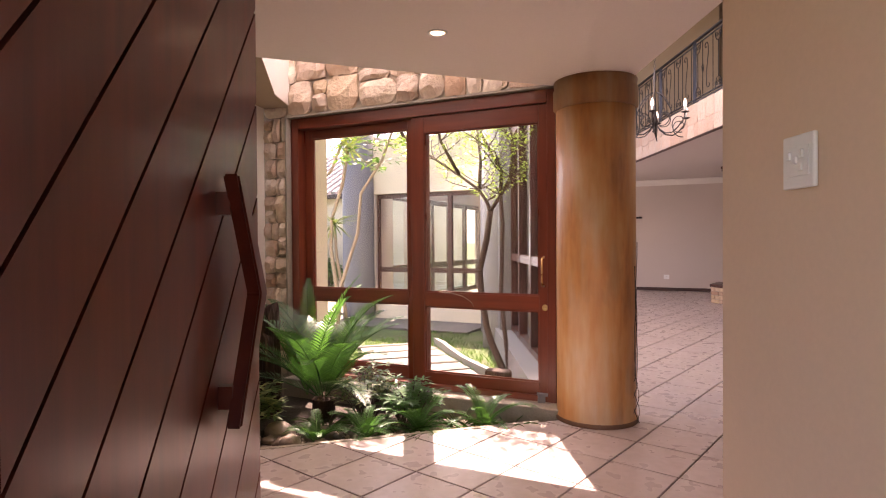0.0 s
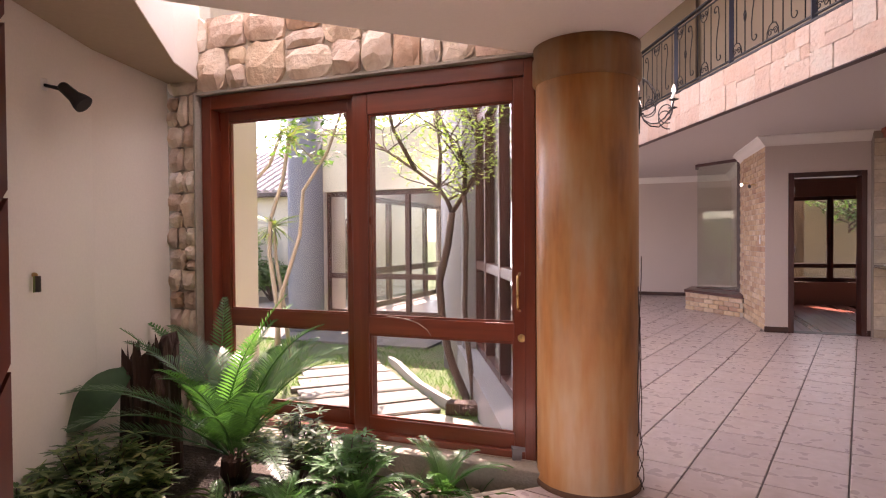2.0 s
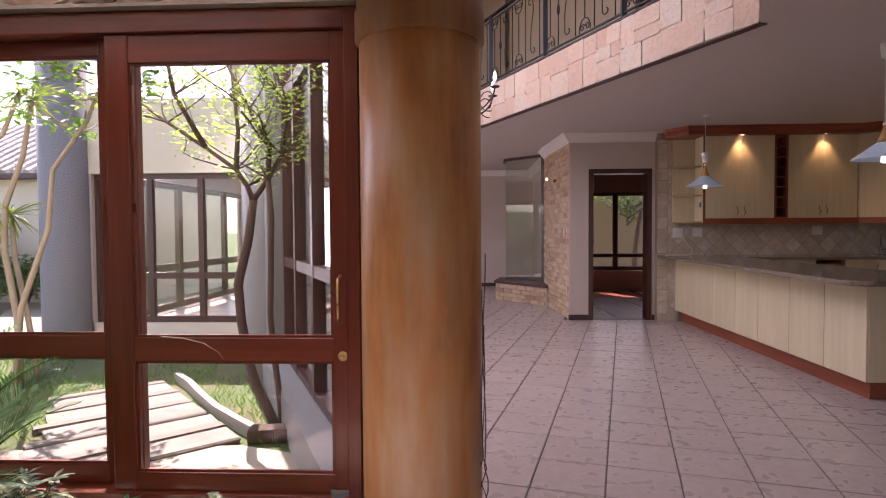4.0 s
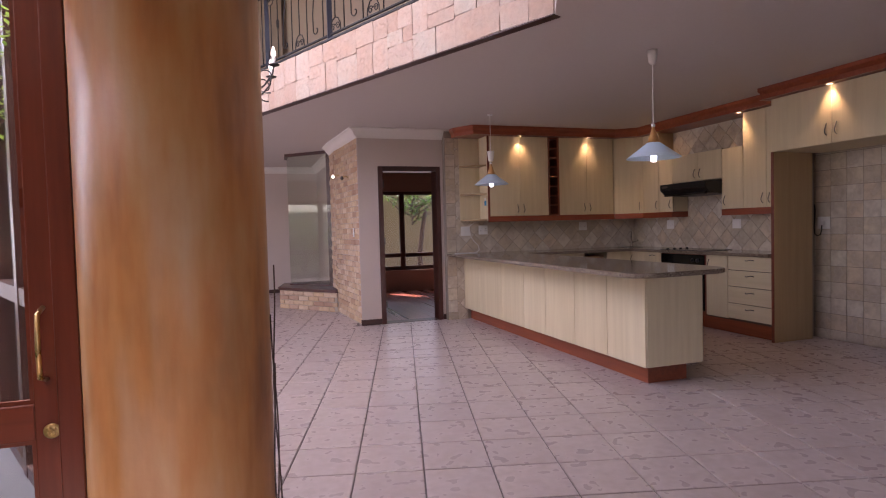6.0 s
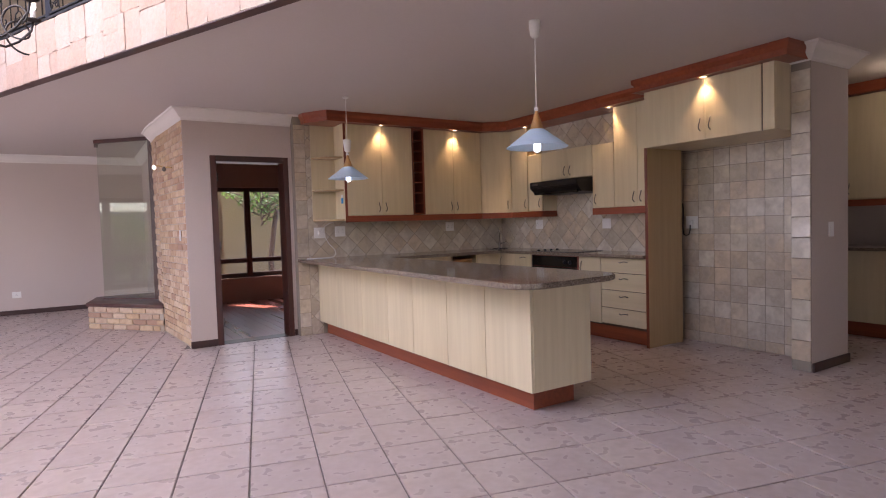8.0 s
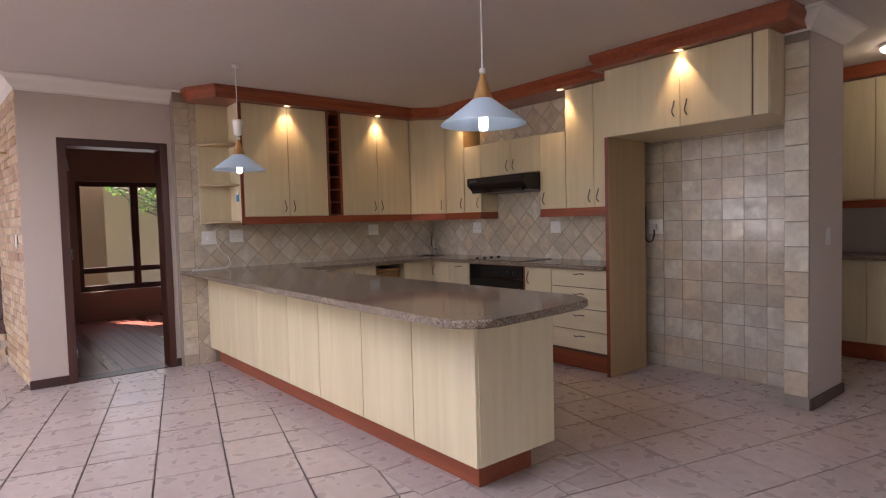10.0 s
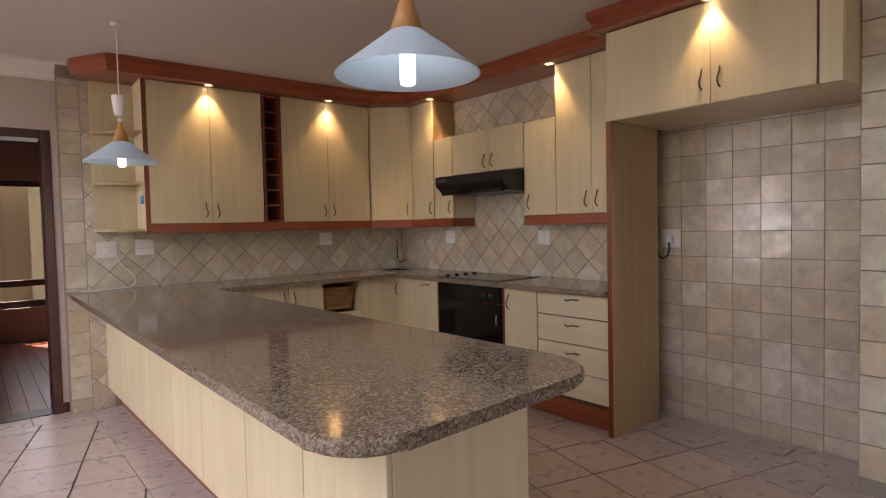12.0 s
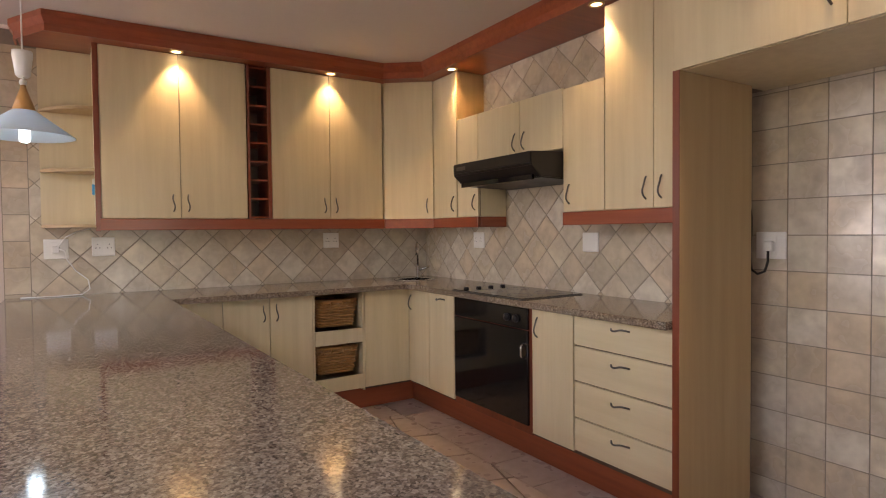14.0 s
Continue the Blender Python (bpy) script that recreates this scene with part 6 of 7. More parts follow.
# two small picture lights on the brick wall
for s, z in ((0.45, 1.98), (1.0, 2.05)):
    p = along((1.172, DOORW), (1.066, 11.41), s)
    c = thing("wall_light", "small brass wall light on the brick wall", "lamp", (p[0], p[1], z), group="brick wall lights")
    part("arm", tube(bmesh.new(), [(p[0] - 0.02, p[1], z), (p[0] - 0.07, p[1] - 0.01, z + 0.01), (p[0] - 0.10, p[1] - 0.02, z - 0.01)], 0.008, 8), BRASS, c, smooth=True)
    part("bulb", lathe(bmesh.new(), [(0.004, -0.035), (0.022, -0.02), (0.022, 0.0), (0.008, 0.02)], 14, (p[0] - 0.105, p[1] - 0.025, z - 0.01)), LAMP_CANDLE if s > 0.6 else PEWTER, c, smooth=True)
plate("light_switch", (1.165 - 0.02, 10.28, 1.22), "x", 0.07, 0.12, holes=0, label="white light switch on the brick wall", category="switch")

# iron wall torch in the lounge
c = thing("wall_torch", "dark iron bracket lamp on the lounge wall", "lamp", (-1.45, FAR, 1.6))
part("bar", tube(bmesh.new(), [(-1.75, FAR - 0.06, 1.70), (-1.22, FAR - 0.06, 1.71)], 0.022, 8), IRON, c, smooth=True)
part("stem", tube(bmesh.new(), [(-1.45, FAR - 0.03, 1.84), (-1.42, FAR - 0.05, 1.70), (-1.47, FAR - 0.04, 1.55), (-1.55, FAR - 0.02, 1.46)], 0.016, 8), IRON, c, smooth=True)
part("plate", cbox(-1.50, -1.40, FAR - 0.02, FAR - 0.001, 1.66, 1.80, 0.005), IRON, c)

# ---- indoor planter ----
solid("planter_soil", prism(bmesh.new(), [(-2.50, 2.63), (-0.74, 4.14), (-0.62, 4.27), (-3.05, 4.27), KINK], -0.3, -0.09), SOIL, "dark damp soil in the indoor planter", "soil", kind="structure")
solid("planter_kerb", prism(bmesh.new(), strip((-2.493, 2.62), (-0.72, 4.146), 0.035), -0.2, 0.0015), SAND, "pale tiled edge of the indoor planter", "kerb", kind="structure")


def blade(bm, p, d, up, length, width, droop=0.3, n=2):
    """A flat tapering leaf from p along d."""
    d, up = Vector(d).normalized(), Vector(up)
    side = d.cross(up).normalized()
    prev = None
    q = Vector(p)
    for i in range(n + 1):
        k = i / n
        w = width * (math.sin(math.pi * (0.12 + 0.80 * k)) if i < n else 0.06)
        a, b = bm.verts.new(q - side * w / 2), bm.verts.new(q + side * w / 2)
        if prev:
            bm.faces.new((prev[0], prev[1], b, a))
        prev = (a, b)
        q = q + (d + Vector((0, 0, -droop * (k + 0.3)))).normalized() * length / n


def frond(at, yaw, lift, length, rng, leaf=0.13, pairs=34, width=0.009, bend=0.9):
    """A feather leaf: an arching midrib with narrow leaflets down both sides."""
    bm = bmesh.new()
    pts, p, pitch = [], Vector(at), lift
    steps = 14
    for i in range(steps + 1):
        pts.append(p.copy())
        d = Vector((math.cos(yaw) * math.cos(pitch), math.sin(yaw) * math.cos(pitch), math.sin(pitch)))
        p = p + d * length / steps
        pitch -= bend / steps * (0.4 + 1.2 * i / steps)
    tube(bm, pts, 0.006, 5, 0.002)
    for k in range(pairs):
        t = 0.14 + 0.86 * k / pairs
        f = t * steps
        i = min(int(f), steps - 1)
        q = pts[i].lerp(pts[i + 1], f - i)
        d = (pts[i + 1] - pts[i]).normalized()
        side = d.cross(Vector((0, 0, 1))).normalized()
        up = side.cross(d)
        l = leaf * (math.sin(math.pi * min(1, 0.22 + 0.78 * t)) ** 0.7 + 0.12)
        for s in (-1, 1):
            blade(bm, q, side * s + d * (0.55 + 0.5 * t) + up * (0.35 + rng.uniform(-0.1, 0.1)), up, l * rng.uniform(0.88, 1.05), width, 0.25)
    return bm


rng = random.Random(5)
CY = (-2.27, 3.93, -0.02)
cycad = thing("cycad", "green cycad with long feathery arching fronds", "plant", (CY[0], CY[1], -0.09))
part("trunk", lathe(bmesh.new(), [(0.06, -0.09), (0.085, -0.04), (0.08, 0.04), (0.04, 0.08)], 14, (CY[0], CY[1], 0)), STUMP, cycad, "short scaly dark trunk")
for k in range(21):
    yaw = k * 2.399 + rng.uniform(-0.2, 0.2)
    lift = 1.30 - 0.75 * (k / 21) + rng.uniform(-0.1, 0.1)
    if math.sin(yaw) > 0.15:
        lift = max(lift, 1.18)
    ln = rng.uniform(0.80, 1.02) * (0.85 if math.sin(yaw) > 0.3 else 1.0)
    part("frond", frond((CY[0] + 0.03 * math.cos(yaw), CY[1] + 0.03 * math.sin(yaw), 0.05), yaw, lift, ln, rng, 0.135, 62, 0.008, 1.15), LEAF_CYCAD, cycad)
fern = thing("tree_fern", "dark green fern behind the cycad", "plant", (-2.55, 4.10, -0.09))
for k in range(7):
    part("frond", frond((-2.55, 4.10, 0.0), k * 0.9 + 0.4, 1.35 - 0.04 * k, rng.uniform(0.85, 1.05), rng, 0.10, 34, 0.014, 1.0 if k % 2 else 0.6), LEAF_FERN, fern)

# weathered stump behind it
stump = thing("tree_stump", "jagged weathered dark tree stump standing in the planter", "stump", (-2.80, 3.83, -0.09))
for sx, sy, r, h in ((-2.84, 3.80, 0.085, 0.62), (-2.73, 3.90, 0.075, 0.66), (-2.66, 3.78, 0.06, 0.45)):
    bm = bmesh.new()
    n = 18
    prev = None
    for j in range(7):
        ring = []
        for i in range(n):
            a = 2 * math.pi * i / n
            rr = r * (1.0 + 0.16 * math.sin(5 * a + sx * 9) + 0.10 * math.sin(11 * a)) * (1.08 - 0.04 * j)
            zz = -0.09 + (h + 0.09) * j / 6 + (0.06 * math.sin(7 * a + sx * 30) + rng.uniform(-0.03, 0.03) if j == 6 else 0)
            ring.append(bm.verts.new((sx + rr * math.cos(a), sy + rr * math.sin(a), zz)))
        if prev:
            for i in range(n):
                bm.faces.new((prev[i], prev[(i + 1) % n], ring[(i + 1) % n], ring[i]))
        prev = ring
    bm.faces.new(prev)
    part("trunk_piece", bm, STUMP, stump)

# broad leaf against the wall
bl = thing("broad_leaf_plant", "plant with one broad drooping green leaf by the wall", "plant", (-2.86, 3.62, -0.09))
bm = bmesh.new()
blade(bm, (-2.84, 3.72, 0.52), (-0.02, -0.85, -0.25), (0.8, 0.2, 0.5), 0.42, 0.20, 0.5, 6)
part("leaf", bm, LEAF_CYCAD, bl)
part("stalk", tube(bmesh.new(), [(-2.83, 3.72, -0.09), (-2.82, 3.74, 0.25), (-2.84, 3.72, 0.52)], 0.008, 6), BARK, bl, smooth=True)


def shrub(name, at, label, rx, h, stems, leaves, length, width, material, seed):
    """A low bush of thin stems set with whorls of leaves."""
    rng = random.Random(seed)
    c = thing(name, label, "plant", at)
    bmS, bmL = bmesh.new(), bmesh.new()
    for k in range(stems):
        a, r = rng.uniform(0, 6.28), rx * math.sqrt(rng.random())
        base = Vector(at) + Vector((0.25 * r * math.cos(a), 0.25 * r * math.sin(a), 0))
        top = Vector(at) + Vector((r * math.cos(a), r * math.sin(a), h * rng.uniform(0.55, 1.0) * (1 - 0.35 * (r / rx) ** 2)))
        mid = base.lerp(top, 0.5) + Vector((0, 0, 0.05))
        tube(bmS, [base, mid, top], 0.004, 5, 0.002)
        for w in range(3):
            q = mid.lerp(top, 0.35 + 0.33 * w)
            m = leaves if w == 2 else leaves - 2
            for i in range(m):
                b = 6.28 * i / m + rng.uniform(-0.3, 0.3)
                d = Vector((math.cos(b), math.sin(b), rng.uniform(-0.1, 0.45)))
                blade(bmL, q, d, (0, 0, 1), length * rng.uniform(0.7, 1.1), width, 0.35)
    part("stem", bmS, BARK, c)
    part("foliage", bmL, material, c)
    return c


shrub("variegated_shrub", (-2.50, 3.28, -0.09), "bushy variegated shrub with whorled cream-edged leaves", 0.30, 0.46, 60, 8, 0.085, 0.022, LEAF_DARK, 21)
shrub("variegated_shrub", (-2.55, 2.95, -0.09), "low bushy variegated shrub by the planter edge", 0.22, 0.34, 36, 8, 0.08, 0.022, LEAF_DARK, 22)
shrub("flowering_shrub", (-1.95, 4.02, -0.09), "slender mid-green shrub under the glass door", 0.26, 0.42, 46, 7, 0.075, 0.020, LEAF_DARK, 23)
shrub("flowering_shrub", (-1.60, 3.98, -0.09), "slender light green shrub under the glass door", 0.22, 0.36, 40, 7, 0.07, 0.020, LEAF_FERN, 24)


def plume_fern(at, label, seed, n=16, size=0.4):
    rng = random.Random(seed)
    c = thing("feathery_fern", label, "plant", at, group="feathery ferns")
    for k in range(n):
        yaw = k * 2.399 + rng.uniform(-0.3, 0.3)
        part("frond", frond(Vector(at) + Vector((0, 0, 0.01)), yaw, rng.uniform(0.55, 1.25), size * rng.uniform(0.7, 1.1), rng, 0.055, 30, 0.006, 1.5), LEAF_FERN, c)


plume_fern((-1.45, 3.85, -0.09), "bright green feathery fern lit by the sun", 31, 18, 0.42)
plume_fern((-1.72, 3.62, -0.09), "low feathery fern near the planter edge", 32, 14, 0.34)
plume_fern((-1.10, 4.12, -0.09), "feathery fern leaning on the door sill", 33, 12, 0.40)
plume_fern((-1.95, 3.42, -0.09), "small soft fern near the planter edge", 34, 10, 0.26)


def strap_grass(at, label, seed, n=26, size=0.28):
    rng = random.Random(seed)
    c = thing("strap_leaf_plant", label, "plant", at, group="strap leaf plants")
    bm = bmesh.new()
    for k in range(n):
        a = k * 2.399
        d = Vector((math.cos(a), math.sin(a), rng.uniform(0.7, 1.7)))
        blade(bm, Vector(at) + Vector((0.02 * math.cos(a), 0.02 * math.sin(a), 0)), d, (-d.y, d.x, 0.2), size * rng.uniform(0.7, 1.15), 0.012, 0.9, 5)
    part("leaves", bm, LEAF_GRASS, c)


for i, (x, y) in enumerate(((-0.93, 4.10), (-1.10, 3.95), (-1.32, 3.74), (-1.52, 3.72), (-1.25, 4.05), (-1.80, 3.80), (-2.05, 3.65))):
    strap_grass((x, y, -0.09), "tufted plant with arching dark green strap leaves", 40 + i, 24, 0.24 if i % 2 else 0.29)
# pebbles on the soil
bm = bmesh.new()
rng = random.Random(9)
for k in range(260):
    s, t = rng.uniform(0.03, 1.0), rng.uniform(0.02, 0.45)
    x, y = -2.45 + 1.70 * s - 0.65 * t, 2.72 + 1.46 * s + 0.75 * t
    if y > 4.22 or x < -2.75:
        continue
    r = rng.uniform(0.018, 0.045)
    m = pose(x, y, -0.09 + r * 0.4, rng.uniform(-20, 20), rng.uniform(-20, 20), rng.uniform(0, 360)) @ Matrix.Diagonal((1.25, 0.9, 0.65, 1))
    bmesh.ops.create_icosphere(bm, subdivisions=1, radius=r, matrix=m)
solid("pebbles", bm, PEBBLE, "brown river pebbles scattered on the planter soil", "pebbles", kind="stuff", smooth=True)
for x, y, r in ((-2.25, 3.45, 0.085), (-2.05, 3.30, 0.07), (-1.05, 3.93, 0.05)):
    bm = bmesh.new()
    bmesh.ops.create_icosphere(bm, subdivisions=2, radius=r, matrix=pose(x, y, -0.09 + r * 0.45, 10, 15, x * 300) @ Matrix.Diagonal((1.2, 0.9, 0.7, 1)))
    for v in bm.verts:
        v.co += Vector((noise.noise(v.co * 14), noise.noise(v.co * 14 + Vector((5, 0, 0))), noise.noise(v.co * 14 + Vector((0, 7, 0))))) * r * 0.3
    solid("rock", bm, PEBBLE, "rounded reddish-brown rock in the planter", "rock", group="planter rocks", smooth=True)

# ---- courtyard ----
G = -0.16


def grow(bm, leaves, p, d, length, r, depth, rng, leaf, density):
    """A branch that bends, forks and carries leaves at its ends."""
    pts = [Vector(p)]
    d = Vector(d).normalized()
    for i in range(4):
        d = (d + Vector((rng.uniform(-0.25, 0.25), rng.uniform(-0.25, 0.25), rng.uniform(-0.10, 0.18)))).normalized()
        pts.append(pts[-1] + d * length / 4)
    tube(bm, pts, r, 6, r * 0.55)
    if depth > 0:
        for i in (1, 2, 3, 4):
            if i < 4 and rng.random() < 0.35:
                continue
            a = rng.uniform(0, 6.28)
            e_ = (d * 0.75 + Vector((math.cos(a), math.sin(a), rng.uniform(-0.25, 0.5))) * 0.8).normalized()
            grow(bm, leaves, pts[i], e_, length * rng.uniform(0.5, 0.72), r * 0.5, depth - 1, rng, leaf, density)
    if depth <= 1:
        for k in range(density):
            q = pts[rng.randrange(1, 5)] + Vector((rng.uniform(-1, 1), rng.uniform(-1, 1), rng.uniform(-0.8, 0.6))) * 0.09
            b = rng.uniform(0, 6.28)
            blade(leaves, q, (math.cos(b), math.sin(b), rng.uniform(-0.5, 0.3)), (rng.uniform(-0.4, 0.4), rng.uniform(-0.4, 0.4), 1), leaf * rng.uniform(0.7, 1.2), leaf * 0.5, 0.3)


rng = random.Random(14)
tree = thing("courtyard_tree", "slender two-stemmed tree with fresh light green leaves", "tree", (-1.64, 6.0, G))
bm, lv = bmesh.new(), bmesh.new()
fork = Vector((-1.74, 6.0, 1.48))
tube(bm, [(-1.60, 6.0, G - 0.05), (-1.63, 6.0, -0.08), (-1.74, 6.0, 0.16), (-1.79, 6.0, 0.32), (-1.84, 6.0, 0.61), (-1.86, 6.0, 0.88), (-1.78, 6.0, 1.20), fork], 0.036, 10, 0.031)
tube(bm, [(-1.55, 6.0, G - 0.05), (-1.57, 6.0, 0.06), (-1.60, 6.0, 0.32), (-1.63, 6.0, 0.66), (-1.62, 6.0, 1.0), (-1.61, 6.0, 1.36), (-1.63, 6.0, 1.62)], 0.025, 8, 0.021)
limbs = [[fork, (-1.78, 6.0, 1.58), (-1.86, 6.0, 1.70), (-2.08, 6.0, 1.86), (-2.35, 6.0, 2.04), (-2.7, 5.95, 2.3)], [fork, (-1.63, 6.0, 1.63), (-1.53, 6.0, 1.80), (-1.50, 6.0, 2.03), (-1.49, 6.0, 2.17), (-1.56, 6.0, 2.37), (-1.62, 6.05, 2.8)], [(-1.63, 6.0, 1.63), (-1.60, 5.95, 1.85), (-1.72, 5.9, 2.1), (-1.85, 5.85, 2.4)], [(-1.86, 6.0, 1.70), (-1.88, 6.1, 2.0), (-1.95, 6.15, 2.5)], [(-2.08, 6.0, 1.86), (-2.22, 5.85, 2.2), (-2.25, 5.7, 2.7)], [(-1.62, 6.05, 2.8), (-1.66, 6.1, 3.2), (-1.75, 6.05, 3.7)], [(-1.95, 6.15, 2.5), (-2.0, 6.2, 3.0), (-1.95, 6.1, 3.6)], [(-2.7, 5.95, 2.3), (-2.85, 5.8, 2.7), (-2.85, 5.75, 3.2)]]
for limb in limbs:
    tube(bm, limb, 0.021, 7, 0.009)
    for i in range(1, len(limb)):
        p, d = Vector(limb[i]), (Vector(limb[i]) - Vector(limb[i - 1])).normalized()
        for k in range(3):
            a = rng.uniform(0, 6.28)
            grow(bm, lv, p, d * 0.4 + Vector((math.cos(a), math.sin(a), rng.uniform(-0.1, 0.5))), rng.uniform(0.35, 0.6), 0.007, 1, rng, 0.042, 18)
part("trunk", bm, BARK, tree, smooth=True)
part("crown", lv, LEAF_TREE, tree)


def rosette_tree(stem, r, label, seed, n=46, size=0.30, material=LEAF_DRY, heads=None):
    rng = random.Random(seed)
    c = thing("dracaena", label, "plant", (stem[0][0], stem[0][1], G), group="dracaenas")
    part("stem", tube(bmesh.new(), stem, r, 8, r * 0.7), PALE_BARK, c, smooth=True)
    bm = bmesh.new()
    for head in heads or [stem[-1]]:
        for k in range(n):
            a = k * 2.399
            d = Vector((math.cos(a), math.sin(a), rng.uniform(-0.6, 1.2)))
            blade(bm, head, d, (-d.y * 0.2, d.x * 0.2, 1), size * rng.uniform(0.7, 1.1), 0.020, 0.6, 4)
    part("leaf_rosette", bm, material, c)


rosette_tree([(-4.30, 7.0, G), (-4.32, 7.0, 0.5), (-4.42, 7.0, 1.1), (-4.40, 7.0, 1.5), (-4.22, 7.0, 1.95), (-4.12, 7.0, 2.45)], 0.030, "tall thin dracaena with a drooping brown leaf tuft", 51, 46, 0.30)
rosette_tree([(-4.20, 7.1, G), (-4.30, 7.1, 0.5), (-4.40, 7.1, 1.0), (-4.43, 7.1, 1.42)], 0.028, "short dracaena with a bright yellow-green tuft", 52, 60, 0.36)
rosette_tree([(-4.84, 7.1, G), (-4.85, 7.1, 0.6), (-4.98, 7.1, 1.3), (-4.80, 7.1, 1.9), (-4.40, 7.0, 2.15), (-4.15, 6.9, 2.5)], 0.026, "bent pale-stemmed dracaena leaning across", 53, 40, 0.28)
willow = thing("slender_tree", "slender curved tree with narrow drooping green leaves", "tree", (-4.15, 6.8, G))
bm, lv = bmesh.new(), bmesh.new()
tube(bm, [(-4.20, 6.8, G), (-4.12, 6.8, 0.6), (-3.85, 6.8, 1.3), (-3.80, 6.8, 1.8), (-3.45, 6.75, 2.2), (-3.20, 6.7, 2.7)], 0.028, 8, 0.014)
rng = random.Random(60)
for k in range(13):
    q = Vector((-3.62, 6.78, 2.05)).lerp(Vector((-3.0, 6.6, 3.1)), rng.random())
    a = rng.uniform(0, 6.28)
    grow(bm, lv, q, (math.cos(a), math.sin(a), 0.1), rng.uniform(0.35, 0.6), 0.008, 1, rng, 0.085, 14)
part("trunk", bm, PALE_BARK, willow, smooth=True)
part("crown", lv, LEAF_GARDEN, willow)

# paving, kerb and step stones
solid("paving_apron", prism(bmesh.new(), [(-3.3, 4.60), (-0.75, 4.60), (-1.18, 5.45), (-1.70, 5.62), (-3.6, 5.45)], G - 0.1, G + 0.02), SAND, "pale sandy paving outside the sliding door", "paving", kind="structure")
kerb_u = unit((-1.70, 5.75), (-2.75, 6.90))[0]
kerb_n = Vector((-kerb_u.y, kerb_u.x))
kerb_yaw = math.degrees(math.atan2(kerb_n.y, kerb_n.x))
rng = random.Random(71)
for k in range(5):
    for name, w, mat, s0, label, h in (("stepping_slab", 0.27, PINK_SLAB, 0.20, "pale pinkish-grey worn paving slab in the lawn", 0.042), ("sleeper", 0.10, SLEEPER, 0.40, "dark weathered timber sleeper between paving slabs", 0.050)):
        s = s0 + 0.39 * k
        ln = 1.25 - 0.10 * k + rng.uniform(-0.05, 0.05)
        cx, cy = (Vector((-1.66, 5.70)) + kerb_u * s + kerb_n * (0.05 + ln / 2))
        bm = cbox(-ln / 2, ln / 2, -w / 2, w / 2, 0, h, 0.012, pose(cx, cy, G, 0, 0, kerb_yaw + rng.uniform(-2, 2)))
        for v in bm.verts:
            v.co += Vector((rng.uniform(-1, 1), rng.uniform(-1, 1), rng.uniform(-0.5, 0.5))) * 0.008
        solid(name, bm, mat, label, "paving slab" if name == "stepping_slab" else "sleeper", group=name + "s in the lawn")
bm = bmesh.new()
kp = [(-1.60, 5.72), (-1.85, 5.95), (-2.15, 6.25), (-2.45, 6.62), (-2.72, 6.98), (-2.97, 7.25)]
prism(bm, [(x + 0.018, y + 0.018) for x, y in kp] + [(x - 0.018, y - 0.018) for x, y in kp[::-1]], G - 0.05, G + 0.09)
solid("garden_kerb", bm, KERB, "thin white kerb curving through the lawn", "kerb")
solid("sleeper", cbox(-0.32, 0.32, -0.07, 0.07, 0, 0.10, 0.015, pose(-1.38, 5.78, G, 0, 0, 8)), STUMP, "dark timber sleeper at the foot of the tree", "sleeper")
solid("paving_band", box(bmesh.new(), -6.5, -2.9, 8.15, 9.08, G - 0.1, G + 0.03), SLEEPER, "paved strip before the lounge windows", "paving", kind="structure")
# tufts of grass
bm = bmesh.new()
rng = random.Random(77)
for k in range(5200):
    x, y = rng.uniform(-5.6, -1.3), rng.uniform(5.6, 8.15)
    if x > -1.25 - (y - 5.6) * 0.48 or noise.noise(Vector((x * 0.9, y * 0.9, 3))) < -0.12 or (y < 6.7 and -3.2 < x < -1.5 and y < 5.6 + (-1.5 - x) * 0.8):
        continue
    a = rng.uniform(0, 6.28)
    blade(bm, (x, y, G), (math.cos(a) * 0.5, math.sin(a) * 0.5, 1), (-math.sin(a), math.cos(a), 0), rng.uniform(0.03, 0.08), 0.008, 0.4)
solid("grass_tufts", bm, LEAF_GARDEN, "short patchy blades of lawn grass", "grass", kind="stuff")

# piers, columns and neighbouring wing
solid("garden_pier", prism(bmesh.new(), rect(-4.7, -3.42, 5.02, 5.56), -0.3, 3.9), CREAM_PAINT, "cream plastered pier outside the sliding door", "pier", kind="structure")
gc = thing("garden_column", "thick round grey plastered garden column", "column", (-5.28, 9.0, G), kind="structure")
part("shaft", lathe(bmesh.new(), [(0.28, G - 0.1), (0.275, 0.2), (0.27, 4.2)], 40, (-5.28, 9.0, 0)), GREY_PAINT, gc, smooth=True)
gc = thing("garden_column", "round grey plastered column before the gallery wall", "column", (-2.10, 7.45, G), kind="structure")
part("shaft", lathe(bmesh.new(), [(0.27, G - 0.1), (0.265, 0.2), (0.26, ROOF)], 40, (-2.10, 7.45, 0)), GREY_PAINT, gc, smooth=True)
gc = thing("garden_column", "round grey plastered column at the gallery corner", "column", (-2.72, 8.95, G), kind="structure")
part("shaft", lathe(bmesh.new(), [(0.20, G - 0.1), (0.195, 0.2), (0.19, ROOF)], 40, (-2.66, 8.62, 0)), GREY_PAINT, gc, smooth=True)
wing = thing("garden_wing", "low cream house wing with a clay tile roof", "house", (-9, 13, G))
part("wall", prism(bmesh.new(), rect(-14, -6.6, 13.0, 17.0), -0.3, 2.35), CREAM_PAINT, wing)
part("door", cbox(-7.6, -6.9, 12.97, 12.999, G, 1.75, 0.003), DARK_WOOD, wing, "dark timber door")
